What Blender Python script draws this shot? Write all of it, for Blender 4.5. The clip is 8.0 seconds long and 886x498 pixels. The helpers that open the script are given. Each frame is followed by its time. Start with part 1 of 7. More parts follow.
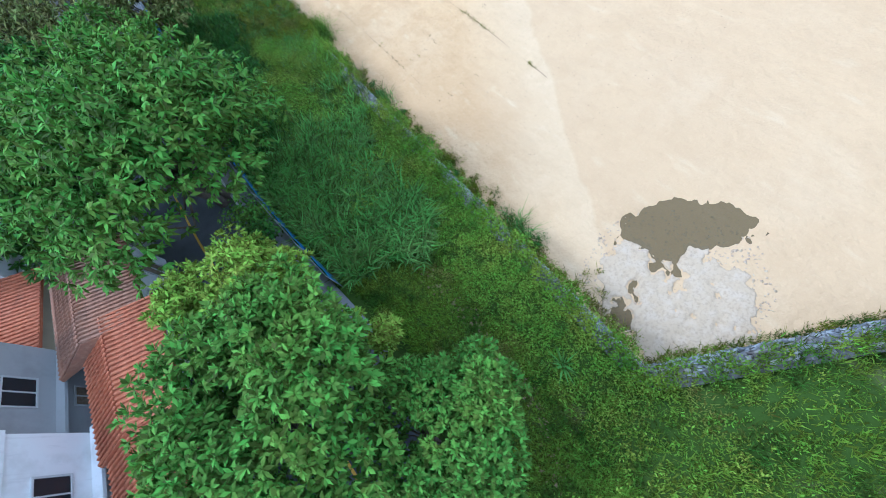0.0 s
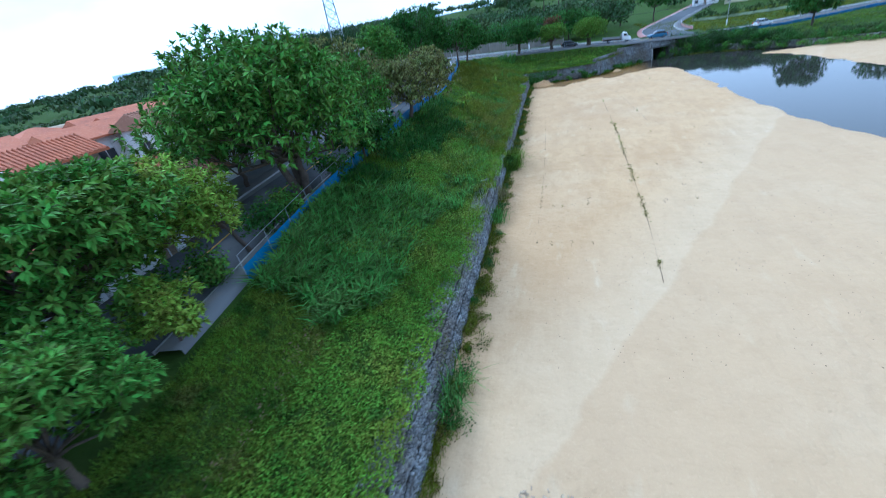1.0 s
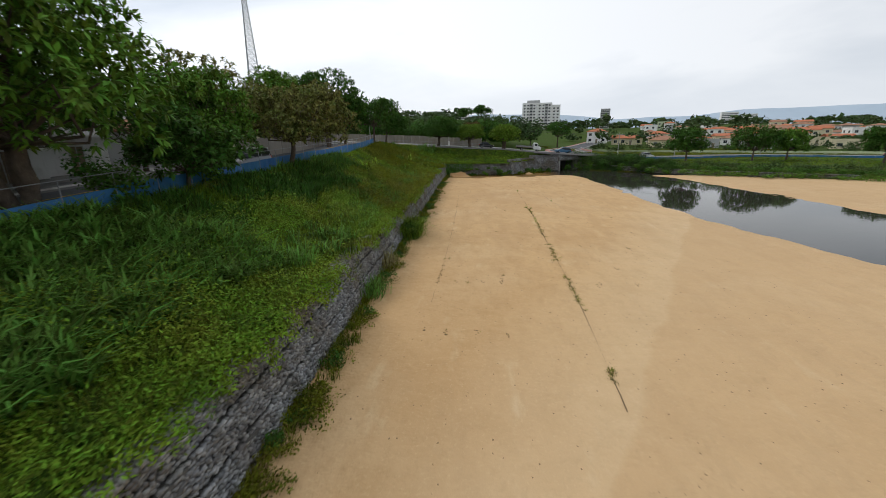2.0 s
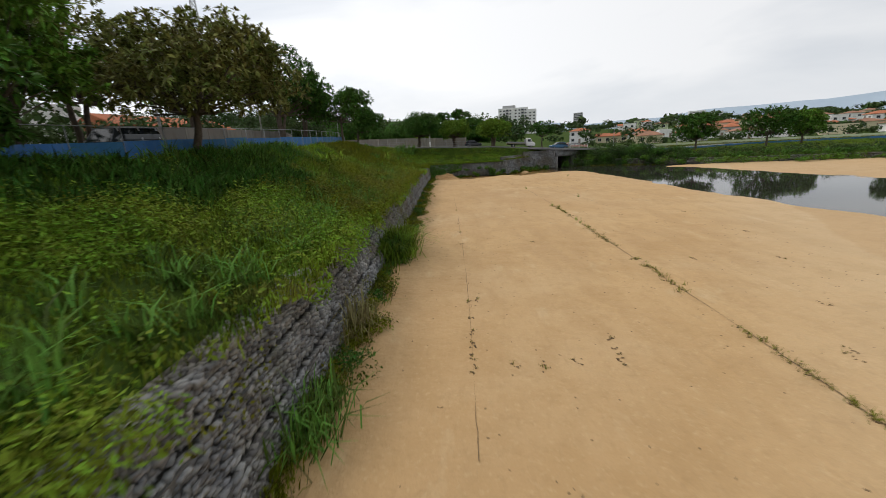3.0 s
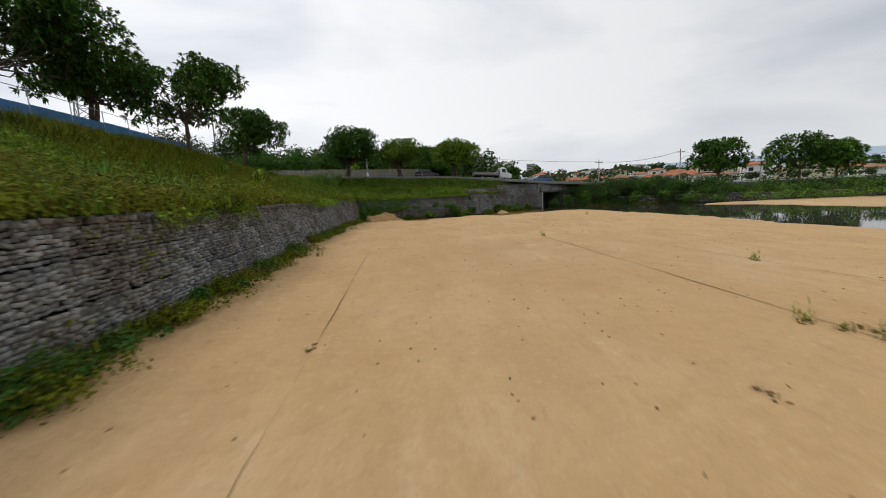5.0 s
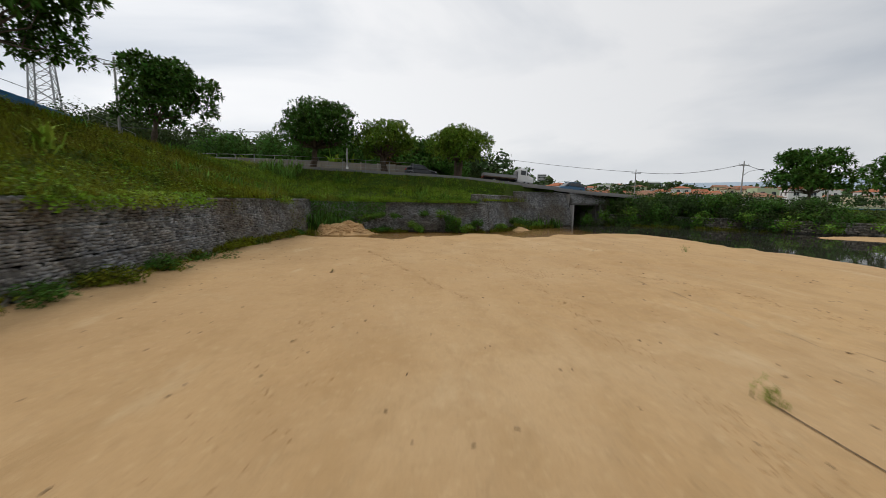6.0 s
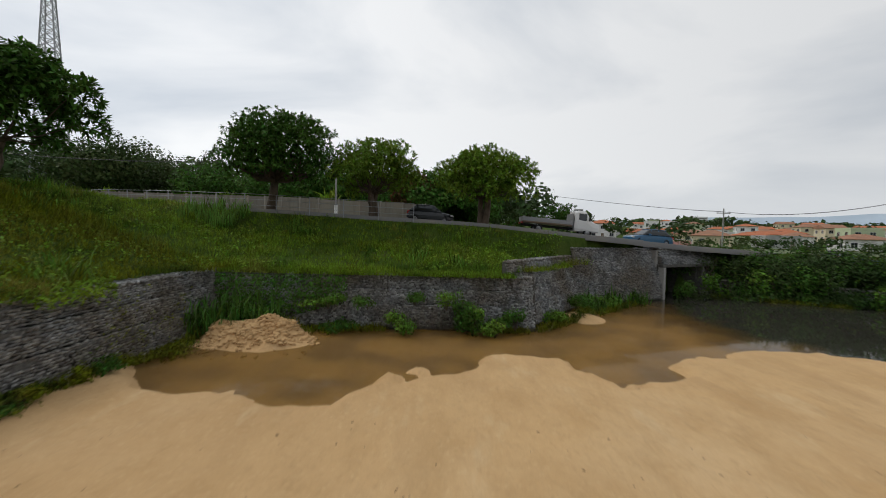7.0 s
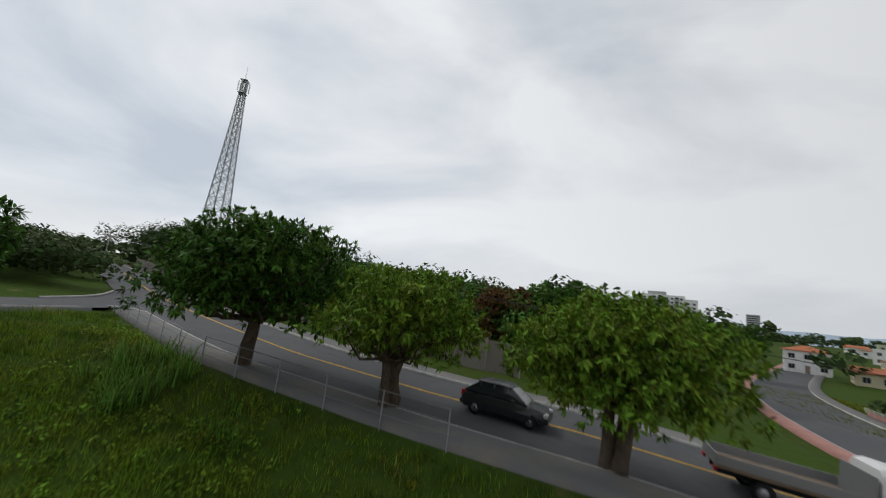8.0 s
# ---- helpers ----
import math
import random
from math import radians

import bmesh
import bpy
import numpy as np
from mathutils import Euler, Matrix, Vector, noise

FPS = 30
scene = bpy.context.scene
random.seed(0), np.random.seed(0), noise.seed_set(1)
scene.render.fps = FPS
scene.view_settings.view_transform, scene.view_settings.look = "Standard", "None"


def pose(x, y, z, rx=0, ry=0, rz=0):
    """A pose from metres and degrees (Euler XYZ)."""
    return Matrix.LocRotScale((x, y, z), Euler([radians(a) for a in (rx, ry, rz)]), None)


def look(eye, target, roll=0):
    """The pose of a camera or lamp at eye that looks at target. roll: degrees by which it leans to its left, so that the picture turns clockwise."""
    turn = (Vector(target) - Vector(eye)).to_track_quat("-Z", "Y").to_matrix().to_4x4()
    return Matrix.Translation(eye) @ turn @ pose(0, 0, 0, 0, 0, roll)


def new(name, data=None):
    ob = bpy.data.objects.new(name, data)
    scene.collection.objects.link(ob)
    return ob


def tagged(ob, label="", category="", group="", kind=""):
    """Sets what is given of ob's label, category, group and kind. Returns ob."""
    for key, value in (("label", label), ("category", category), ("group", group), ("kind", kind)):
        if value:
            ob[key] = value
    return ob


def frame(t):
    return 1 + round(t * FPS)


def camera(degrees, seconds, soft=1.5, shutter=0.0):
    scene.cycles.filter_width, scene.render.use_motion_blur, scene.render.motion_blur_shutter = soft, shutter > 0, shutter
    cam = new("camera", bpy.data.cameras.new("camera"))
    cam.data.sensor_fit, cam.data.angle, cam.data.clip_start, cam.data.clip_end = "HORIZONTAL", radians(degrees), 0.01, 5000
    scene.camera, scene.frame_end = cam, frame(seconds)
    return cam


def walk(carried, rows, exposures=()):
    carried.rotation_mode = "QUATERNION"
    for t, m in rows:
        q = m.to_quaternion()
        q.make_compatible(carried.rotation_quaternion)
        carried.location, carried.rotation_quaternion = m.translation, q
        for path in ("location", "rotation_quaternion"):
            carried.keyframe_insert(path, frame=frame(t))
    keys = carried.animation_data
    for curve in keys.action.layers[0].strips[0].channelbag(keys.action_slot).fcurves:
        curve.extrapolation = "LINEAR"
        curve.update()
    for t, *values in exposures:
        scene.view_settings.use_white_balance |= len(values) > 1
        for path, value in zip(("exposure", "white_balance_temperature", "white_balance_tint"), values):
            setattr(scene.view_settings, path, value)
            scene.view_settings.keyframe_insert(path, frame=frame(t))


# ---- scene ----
cam = camera(98.0, 8.0, soft=0.85, shutter=0.15)
PATH = [
    (0, (-5.11, 22.52, 21.57), (-4.60, 27.29, 12.80), -33.3),
    (0.5, (-1.86, 20.31, 18.73), (-2.14, 26.24, 10.68), -29.0),
    (1, (4.72, 21.47, 13.34), (1.86, 29.75, 8.50), -11.4),
    (1.5, (5.55, 24.70, 10.48), (4.01, 33.99, 7.12), -2.4),
    (1.7, (5.56, 26.74, 9.27), (4.59, 36.24, 6.31), -0.4),
    (2.8, (3.59, 39.60, 5.82), (3.19, 49.23, 3.16), -1.8),
    (3, (3.14, 42.11, 5.19), (2.90, 51.77, 2.65), -3.4),
    (3.5, (1.94, 48.74, 3.80), (3.11, 58.40, 1.48), -9.1),
    (4, (2.31, 55.50, 2.91), (3.84, 65.24, 1.23), -8.0),
    (4.5, (3.75, 62.18, 2.43), (4.80, 72.00, 0.86), -3.5),
    (4.7, (4.33, 64.83, 2.29), (5.34, 74.68, 0.86), -3.5),
    (5.8, (7.56, 79.88, 2.28), (8.28, 89.77, 0.96), 0.8),
    (6, (7.98, 83.51, 2.26), (8.78, 93.39, 1.01), 0.9),
    (6.5, (9.24, 90.81, 2.94), (9.91, 100.73, 1.85), 1.5),
    (7, (10.28, 98.48, 4.13), (10.22, 108.47, 3.72), 1.3),
    (7.5, (11.25, 105.89, 6.06), (9.96, 115.79, 6.53), 3.4),
    (8, (11.71, 112.84, 9.31), (8.29, 122.11, 10.80), 7.0),
]
EXPOSURES = [(0.0, 1.15, 4500, 7), (0.7, 1.08, 4300, 5), (1.1, 0.72, 4250, 4), (1.5, 0.22, 5200, 6), (1.8, 0.1, 6100, 9), (2.8, 0.08, 6500, 10), (4.6, 0.0, 6500, 10), (5.8, -0.1, 6500, 10), (7.0, -0.14, 6480, 9), (7.5, -0.08, 6470, 9), (8.0, -0.28, 6420, 9)]
walk(cam, [(t, look(eye, target, roll)) for t, eye, target, roll in PATH], EXPOSURES)

# ---- sky and sun: a bright overcast afternoon ----
SUN_EL, SUN_ROT = radians(48), radians(293)
world = bpy.data.worlds.new("sky")
scene.world = world
world.use_nodes = True
wn, wl = world.node_tree.nodes, world.node_tree.links
wn.clear()
w_out, w_bg = wn.new("ShaderNodeOutputWorld"), wn.new("ShaderNodeBackground")
w_sky = wn.new("ShaderNodeTexSky")
w_sky.sky_type, w_sky.sun_disc, w_sky.sun_elevation, w_sky.sun_rotation = "NISHITA", False, SUN_EL, SUN_ROT
w_co = wn.new("ShaderNodeTexCoord")
w_sep = wn.new("ShaderNodeSeparateXYZ")
w_map = wn.new("ShaderNodeMapping")
w_map.inputs["Scale"].default_value = (1.0, 1.2, 2.6)
w_noise = wn.new("ShaderNodeTexNoise")
w_noise.inputs["Scale"].default_value, w_noise.inputs["Detail"].default_value, w_noise.inputs["Roughness"].default_value = 1.15, 6, 0.5
w_noise.inputs["Distortion"].default_value = 0.5
w_ramp = wn.new("ShaderNodeValToRGB")
w_ramp.color_ramp.elements[0].position, w_ramp.color_ramp.elements[0].color = 0.36, (0.56, 0.61, 0.68, 1)
w_ramp.color_ramp.elements[1].position, w_ramp.color_ramp.elements[1].color = 0.62, (0.95, 0.955, 0.965, 1)
w_dim = wn.new("ShaderNodeMix")
w_dim.data_type = "RGBA"
w_dim.inputs["Factor"].default_value = 0.93
w_scale = wn.new("ShaderNodeVectorMath")
w_scale.operation = "SCALE"
w_scale.inputs["Scale"].default_value = 0.10
w_haze = wn.new("ShaderNodeMix")
w_haze.data_type = "RGBA"
w_haze.inputs[7].default_value = (0.78, 0.80, 0.83, 1)
w_hz = wn.new("ShaderNodeMapRange")
w_hz.inputs["From Min"].default_value, w_hz.inputs["From Max"].default_value = 0.0, 0.14
w_hz.inputs["To Min"].default_value, w_hz.inputs["To Max"].default_value = 0.75, 0.0
wl.new(w_co.outputs["Generated"], w_map.inputs["Vector"])
wl.new(w_map.outputs["Vector"], w_noise.inputs["Vector"])
wl.new(w_noise.outputs["Fac"], w_ramp.inputs["Fac"])
# the cloud is brighter towards the hidden sun
w_way = wn.new("ShaderNodeVectorMath")
w_way.operation = "DOT_PRODUCT"
w_way.inputs[1].default_value = (math.sin(SUN_ROT), math.cos(SUN_ROT), 0.0)
w_glow = wn.new("ShaderNodeMapRange")
w_glow.inputs["From Min"].default_value, w_glow.inputs["From Max"].default_value = -1.0, 1.0
w_glow.inputs["To Min"].default_value, w_glow.inputs["To Max"].default_value = 0.72, 1.2
w_lit = wn.new("ShaderNodeVectorMath")
w_lit.operation = "SCALE"
wl.new(w_co.outputs["Generated"], w_way.inputs[0])
wl.new(w_way.outputs["Value"], w_glow.inputs["Value"])
wl.new(w_glow.outputs["Result"], w_lit.inputs["Scale"])
wl.new(w_ramp.outputs["Color"], w_lit.inputs[0])
wl.new(w_co.outputs["Generated"], w_sep.inputs["Vector"])
wl.new(w_sep.outputs["Z"], w_hz.inputs["Value"])
wl.new(w_sky.outputs["Color"], w_scale.inputs[0])
wl.new(w_scale.outputs["Vector"], w_dim.inputs[6])
wl.new(w_lit.outputs["Vector"], w_dim.inputs[7])
wl.new(w_dim.outputs[2], w_haze.inputs[6])
wl.new(w_hz.outputs["Result"], w_haze.inputs["Factor"])
wl.new(w_haze.outputs[2], w_bg.inputs["Color"])
w_bg.inputs["Strength"].default_value = 1.0
wl.new(w_bg.outputs["Background"], w_out.inputs["Surface"])
sun = new("sun", bpy.data.lights.new("sun", "SUN"))
sun.data.energy, sun.data.angle, sun.data.color = 1.0, radians(14), (1.0, 0.95, 0.88)
sun.matrix_world = look((-49.7, 21.1, 60), (0, 0, 0))


# ---- materials ----
def lin(c):
    return (*c, 1.0) if len(c) == 3 else c


def material(name, base, rough=0.8, vary=(), metal=0.0, bands=(), bump=None, island=0.0, objvar=0.0, spec=0.3, trans=0.0, double=None):
    """vary: rows of (scale, contrast low, contrast high, other colour, strength) laid over the base in world metres."""
    m = bpy.data.materials.new(name)
    m.use_nodes = True
    n, l = m.node_tree.nodes, m.node_tree.links
    b = n["Principled BSDF"]
    b.inputs["Roughness"].default_value, b.inputs["Metallic"].default_value = rough, metal
    b.inputs["Specular IOR Level"].default_value = spec
    geo = n.new("ShaderNodeNewGeometry")
    col = n.new("ShaderNodeRGB")
    col.outputs[0].default_value = lin(base)
    at = col.outputs[0]
    for k, (scale, lo, hi, other, strength) in enumerate(vary):
        sc = scale if isinstance(scale, tuple) else (scale,) * 3
        mp = n.new("ShaderNodeMapping")
        mp.inputs["Scale"].default_value = sc
        mp.inputs["Location"].default_value = (3.1 * k, 1.7 * k, 0.3 * k)
        t = n.new("ShaderNodeTexNoise")
        t.inputs["Scale"].default_value, t.inputs["Detail"].default_value = 1.0, 5
        t.inputs["Roughness"].default_value = 0.6
        r = n.new("ShaderNodeMapRange")
        r.inputs["From Min"].default_value, r.inputs["From Max"].default_value = lo, hi
        r.inputs["To Max"].default_value = strength
        x = n.new("ShaderNodeMix")
        x.data_type = "RGBA"
        x.inputs[7].default_value = lin(other)
        l.new(geo.outputs["Position"], mp.inputs["Vector"])
        l.new(mp.outputs["Vector"], t.inputs["Vector"])
        l.new(t.outputs["Fac"], r.inputs["Value"])
        l.new(r.outputs["Result"], x.inputs["Factor"])
        l.new(at, x.inputs[6])
        at = x.outputs[2]
    for nx, ny, c, a0, a1, b0, b1, other, strength in bands:
        d, j = n.new("ShaderNodeVectorMath"), n.new("ShaderNodeTexNoise")
        d.operation = "DOT_PRODUCT"
        d.inputs[1].default_value = (nx, ny, 0)
        j.inputs["Scale"].default_value, j.inputs["Detail"].default_value = 0.35, 4
        l.new(geo.outputs["Position"], d.inputs[0])
        l.new(geo.outputs["Position"], j.inputs["Vector"])
        off = n.new("ShaderNodeMath")
        off.operation = "MULTIPLY_ADD"
        off.inputs[1].default_value = 1.6
        l.new(j.outputs["Fac"], off.inputs[0])
        l.new(d.outputs["Value"], off.inputs[2])
        r1, r2, x, both = n.new("ShaderNodeMapRange"), n.new("ShaderNodeMapRange"), n.new("ShaderNodeMix"), n.new("ShaderNodeMath")
        r1.inputs["From Min"].default_value, r1.inputs["From Max"].default_value = c + a0 + 0.8, c + a1 + 0.8
        r2.inputs["From Min"].default_value, r2.inputs["From Max"].default_value = c + b0 + 0.8, c + b1 + 0.8
        r2.inputs["To Min"].default_value, r2.inputs["To Max"].default_value = strength, 0.0
        both.operation, x.data_type = "MULTIPLY", "RGBA"
        x.inputs[7].default_value = lin(other)
        for r in (r1, r2):
            l.new(off.outputs[0], r.inputs["Value"])
        l.new(r1.outputs["Result"], both.inputs[0])
        l.new(r2.outputs["Result"], both.inputs[1])
        l.new(both.outputs[0], x.inputs["Factor"])
        l.new(at, x.inputs[6])
        at = x.outputs[2]
    for amount, kind in ((island, "isl"), (objvar, "obj")):
        if amount:
            if kind == "isl":
                src = geo.outputs["Random Per Island"]
            else:
                src = n.new("ShaderNodeObjectInfo").outputs["Random"]
            h = n.new("ShaderNodeHueSaturation")
            r = n.new("ShaderNodeMapRange")
            r.inputs["To Min"].default_value, r.inputs["To Max"].default_value = 1 - amount, 1 + amount
            l.new(src, r.inputs["Value"])
            l.new(r.outputs["Result"], h.inputs["Value"])
            wob = n.new("ShaderNodeMath")
            wob.operation = "MULTIPLY_ADD"
            wob.inputs[1].default_value, wob.inputs[2].default_value = 0.05 * min(1, amount * 2), 0.5 - 0.025 * min(1, amount * 2)
            l.new(src, wob.inputs[0])
            l.new(wob.outputs[0], h.inputs["Hue"])
            l.new(at, h.inputs["Color"])
            at = h.outputs["Color"]
    l.new(at, b.inputs["Base Color"])
    if bump:
        heights = []
        for scale, strength in bump:
            t = n.new("ShaderNodeTexNoise")
            t.inputs["Scale"].default_value, t.inputs["Detail"].default_value = scale, 6
            l.new(geo.outputs["Position"], t.inputs["Vector"])
            q = n.new("ShaderNodeBump")
            q.inputs["Strength"].default_value, q.inputs["Distance"].default_value = min(1.0, strength), 1.0 / scale * 0.5
            l.new(t.outputs["Fac"], q.inputs["Height"])
            if heights:
                l.new(heights[-1], q.inputs["Normal"])
            heights.append(q.outputs["Normal"])
        l.new(heights[-1], b.inputs["Normal"])
    if trans:
        tr, mix = n.new("ShaderNodeBsdfTranslucent"), n.new("ShaderNodeMixShader")
        l.new(at, tr.inputs["Color"])
        mix.inputs["Fac"].default_value = trans
        l.new(b.outputs["BSDF"], mix.inputs[1])
        l.new(tr.outputs["BSDF"], mix.inputs[2])
        l.new(mix.outputs["Shader"], n["Material Output"].inputs["Surface"])
    return m


def water_material(name, base, rough, alpha, spec=0.5, ior=1.33, deep=None):
    """deep: the colour of the clear dark water out in the channel, east of the muddy shallows."""
    m = bpy.data.materials.new(name)
    m.use_nodes = True
    n, l = m.node_tree.nodes, m.node_tree.links
    b = n["Principled BSDF"]
    b.inputs["Base Color"].default_value = lin(base)
    b.inputs["Roughness"].default_value, b.inputs["IOR"].default_value = rough, ior
    b.inputs["Alpha"].default_value = alpha
    b.inputs["Specular IOR Level"].default_value = spec
    geo = n.new("ShaderNodeNewGeometry")
    t, q = n.new("ShaderNodeTexNoise"), n.new("ShaderNodeBump")
    t.inputs["Scale"].default_value, t.inputs["Detail"].default_value = 1.6, 3
    q.inputs["Strength"].default_value, q.inputs["Distance"].default_value = 0.12, 0.02
    if deep:
        sep, wob, turbid = n.new("ShaderNodeSeparateXYZ"), n.new("ShaderNodeTexNoise"), n.new("ShaderNodeMapRange")
        add, mix, thick = n.new("ShaderNodeMath"), n.new("ShaderNodeMix"), n.new("ShaderNodeMapRange")
        wob.inputs["Scale"].default_value, wob.inputs["Detail"].default_value = 0.3, 4
        add.operation, add.inputs[1].default_value = "MULTIPLY_ADD", 7.0
        turbid.inputs["From Min"].default_value, turbid.inputs["From Max"].default_value = 24.5, 29.5
        thick.inputs["To Min"].default_value = alpha
        mix.data_type = "RGBA"
        mix.inputs[6].default_value, mix.inputs[7].default_value = lin(base), lin(deep)
        l.new(geo.outputs["Position"], sep.inputs["Vector"])
        l.new(geo.outputs["Position"], wob.inputs["Vector"])
        l.new(wob.outputs["Fac"], add.inputs[0])
        l.new(sep.outputs["X"], add.inputs[2])
        l.new(add.outputs[0], turbid.inputs["Value"])
        l.new(turbid.outputs["Result"], mix.inputs["Factor"])
        l.new(turbid.outputs["Result"], thick.inputs["Value"])
        silt, blot, tone = n.new("ShaderNodeTexNoise"), n.new("ShaderNodeMapRange"), n.new("ShaderNodeMix")
        silt.inputs["Scale"].default_value, silt.inputs["Detail"].default_value = 0.55, 5
        blot.inputs["From Min"].default_value, blot.inputs["From Max"].default_value = 0.42, 0.62
        tone.data_type = "RGBA"
        tone.inputs[6].default_value, tone.inputs[7].default_value = lin(base), lin([c * 0.42 for c in base])
        l.new(geo.outputs["Position"], silt.inputs["Vector"])
        l.new(silt.outputs["Fac"], blot.inputs["Value"])
        l.new(blot.outputs["Result"], tone.inputs["Factor"])
        l.new(tone.outputs[2], mix.inputs[6])
        l.new(mix.outputs[2], b.inputs["Base Color"])
        l.new(thick.outputs["Result"], b.inputs["Alpha"])
        gloss = n.new("ShaderNodeMapRange")
        gloss.inputs["To Min"].default_value, gloss.inputs["To Max"].default_value = spec, 0.5
        l.new(turbid.outputs["Result"], gloss.inputs["Value"])
        l.new(gloss.outputs["Result"], b.inputs["Specular IOR Level"])
    l.new(geo.outputs["Position"], t.inputs["Vector"])
    l.new(t.outputs["Fac"], q.inputs["Height"])
    l.new(q.outputs["Normal"], b.inputs["Normal"])
    return m


SAND = material("sand", (0.58, 0.375, 0.18), 0.9, [(0.035, 0.42, 0.62, (0.50, 0.315, 0.15), 0.8), (0.16, 0.5, 0.75, (0.64, 0.46, 0.265), 0.5), ((0.5, 0.12, 0.5), 0.52, 0.72, (0.42, 0.26, 0.12), 0.5), ((0.9, 0.3, 0.9), 0.6, 0.72, (0.66, 0.50, 0.30), 0.5), ((1.1, 0.45, 1), 0.48, 0.66, (0.48, 0.30, 0.135), 0.55), (0.45, 0.52, 0.64, (0.46, 0.28, 0.12), 0.35), ((5, 2, 5), 0.54, 0.68, (0.42, 0.265, 0.12), 0.28), (2.5, 0.55, 0.8, (0.45, 0.29, 0.14), 0.4), (30, 0.5, 0.8, (0.36, 0.24, 0.12), 0.4), (9, 0.56, 0.7, (0.66, 0.47, 0.26), 0.35)], bands=[(0.866, -0.5, -11.2, -0.2, 0.2, 34, 44, (0.56, 0.39, 0.22), 0.5), (0.866, -0.5, -11.2, -6.0, -0.5, -0.1, 0.2, (0.66, 0.50, 0.31), 0.4)], bump=[(0.7, 0.3), (2.2, 0.45), (7, 0.38), (25, 0.35), (80, 0.3)], spec=0.2)
DRYMUD = material("dry mud", (0.47, 0.345, 0.215), 0.9, [(1.5, 0.45, 0.65, (0.50, 0.38, 0.26), 0.8), (7, 0.48, 0.66, (0.36, 0.26, 0.16), 0.7)], island=0.12, bump=[(6, 0.4), (25, 0.4)])
DAMP = material("damp sand", (0.41, 0.25, 0.11), 0.85, [(0.8, 0.45, 0.65, (0.53, 0.33, 0.15), 0.8), (12, 0.5, 0.8, (0.40, 0.26, 0.13), 0.3)], bump=[(5, 0.2), (30, 0.2)], spec=0.25)
CRACK = material("damp joint", (0.16, 0.105, 0.055), 0.9, [(8, 0.45, 0.6, (0.28, 0.19, 0.10), 0.8)])
GROUND = material("grassy ground", (0.05, 0.085, 0.013), 0.95, [(0.12, 0.45, 0.65, (0.055, 0.075, 0.016), 0.8), (1.2, 0.5, 0.7, (0.03, 0.055, 0.01), 0.8), (0.4, 0.62, 0.75, (0.19, 0.15, 0.08), 0.6)], bump=[(6, 0.6), (22, 0.6)], spec=0.05)
BLADE = material("grass blade", (0.165, 0.25, 0.02), 0.7, [(0.25, 0.42, 0.62, (0.175, 0.215, 0.022), 0.8), (0.07, 0.5, 0.7, (0.075, 0.155, 0.018), 0.8), (0.5, 0.50, 0.62, (0.045, 0.095, 0.012), 0.85), (0.33, 0.56, 0.68, (0.24, 0.20, 0.05), 0.65)], island=0.68, trans=0.35, spec=0.08)
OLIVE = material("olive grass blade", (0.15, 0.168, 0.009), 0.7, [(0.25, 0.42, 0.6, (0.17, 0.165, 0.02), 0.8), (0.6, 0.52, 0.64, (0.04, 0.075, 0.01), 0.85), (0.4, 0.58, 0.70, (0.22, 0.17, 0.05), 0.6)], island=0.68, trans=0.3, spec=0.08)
REED = material("tall grass blade", (0.125, 0.235, 0.04), 0.6, [(0.5, 0.5, 0.7, (0.16, 0.23, 0.06), 0.6)], island=0.68, trans=0.3, spec=0.08)
DRYBLADE = material("dry grass blade", (0.26, 0.23, 0.10), 0.7, island=0.3, trans=0.2, spec=0.08)
WEED = material("weed leaf", (0.16, 0.265, 0.022), 0.6, [(0.4, 0.45, 0.65, (0.24, 0.27, 0.03), 0.8), (0.9, 0.52, 0.66, (0.045, 0.10, 0.014), 0.7)], island=0.68, trans=0.3, spec=0.08)
LEAF = material("dark leaf", (0.056, 0.125, 0.02), 0.6, [(0.5, 0.45, 0.65, (0.09, 0.165, 0.025), 0.8)], island=0.68, trans=0.22, spec=0.08)
LEAF_MID = material("green leaf", (0.105, 0.205, 0.027), 0.6, [(0.6, 0.45, 0.65, (0.15, 0.235, 0.03), 0.8)], island=0.68, trans=0.16, spec=0.08)
LEAF_BRIGHT = material("bright green leaf", (0.13, 0.22, 0.024), 0.6, [(0.6, 0.45, 0.65, (0.20, 0.27, 0.03), 0.8)], island=0.68, trans=0.2, spec=0.08)
LEAF_YELLOW = material("yellow green leaf", (0.23, 0.33, 0.035), 0.6, [(0.6, 0.45, 0.65, (0.33, 0.38, 0.05), 0.8)], island=0.68, trans=0.25, spec=0.08)
LEAF_BROWN = material("brownish leaf", (0.18, 0.17, 0.05), 0.6, [(0.6, 0.45, 0.65, (0.13, 0.18, 0.04), 0.8)], island=0.68, trans=0.2, spec=0.08)
LEAF_RED = material("reddish leaf", (0.15, 0.065, 0.03), 0.6, [(0.6, 0.45, 0.65, (0.10, 0.085, 0.03), 0.8)], island=0.6, trans=0.2, spec=0.08)
LEAF_FAR = material("far leaf", (0.040, 0.072, 0.022), 0.6, [(0.04, 0.45, 0.6, (0.075, 0.10, 0.03), 0.7), (0.02, 0.6, 0.75, (0.10, 0.075, 0.035), 0.5)], island=0.4, trans=0.15, spec=0.08)
BARK = material("bark", (0.11, 0.085, 0.062), 0.9, [(3, 0.4, 0.65, (0.06, 0.045, 0.035), 0.8), ((20, 20, 4), 0.5, 0.7, (0.17, 0.14, 0.11), 0.5)], bump=[(18, 0.6)])
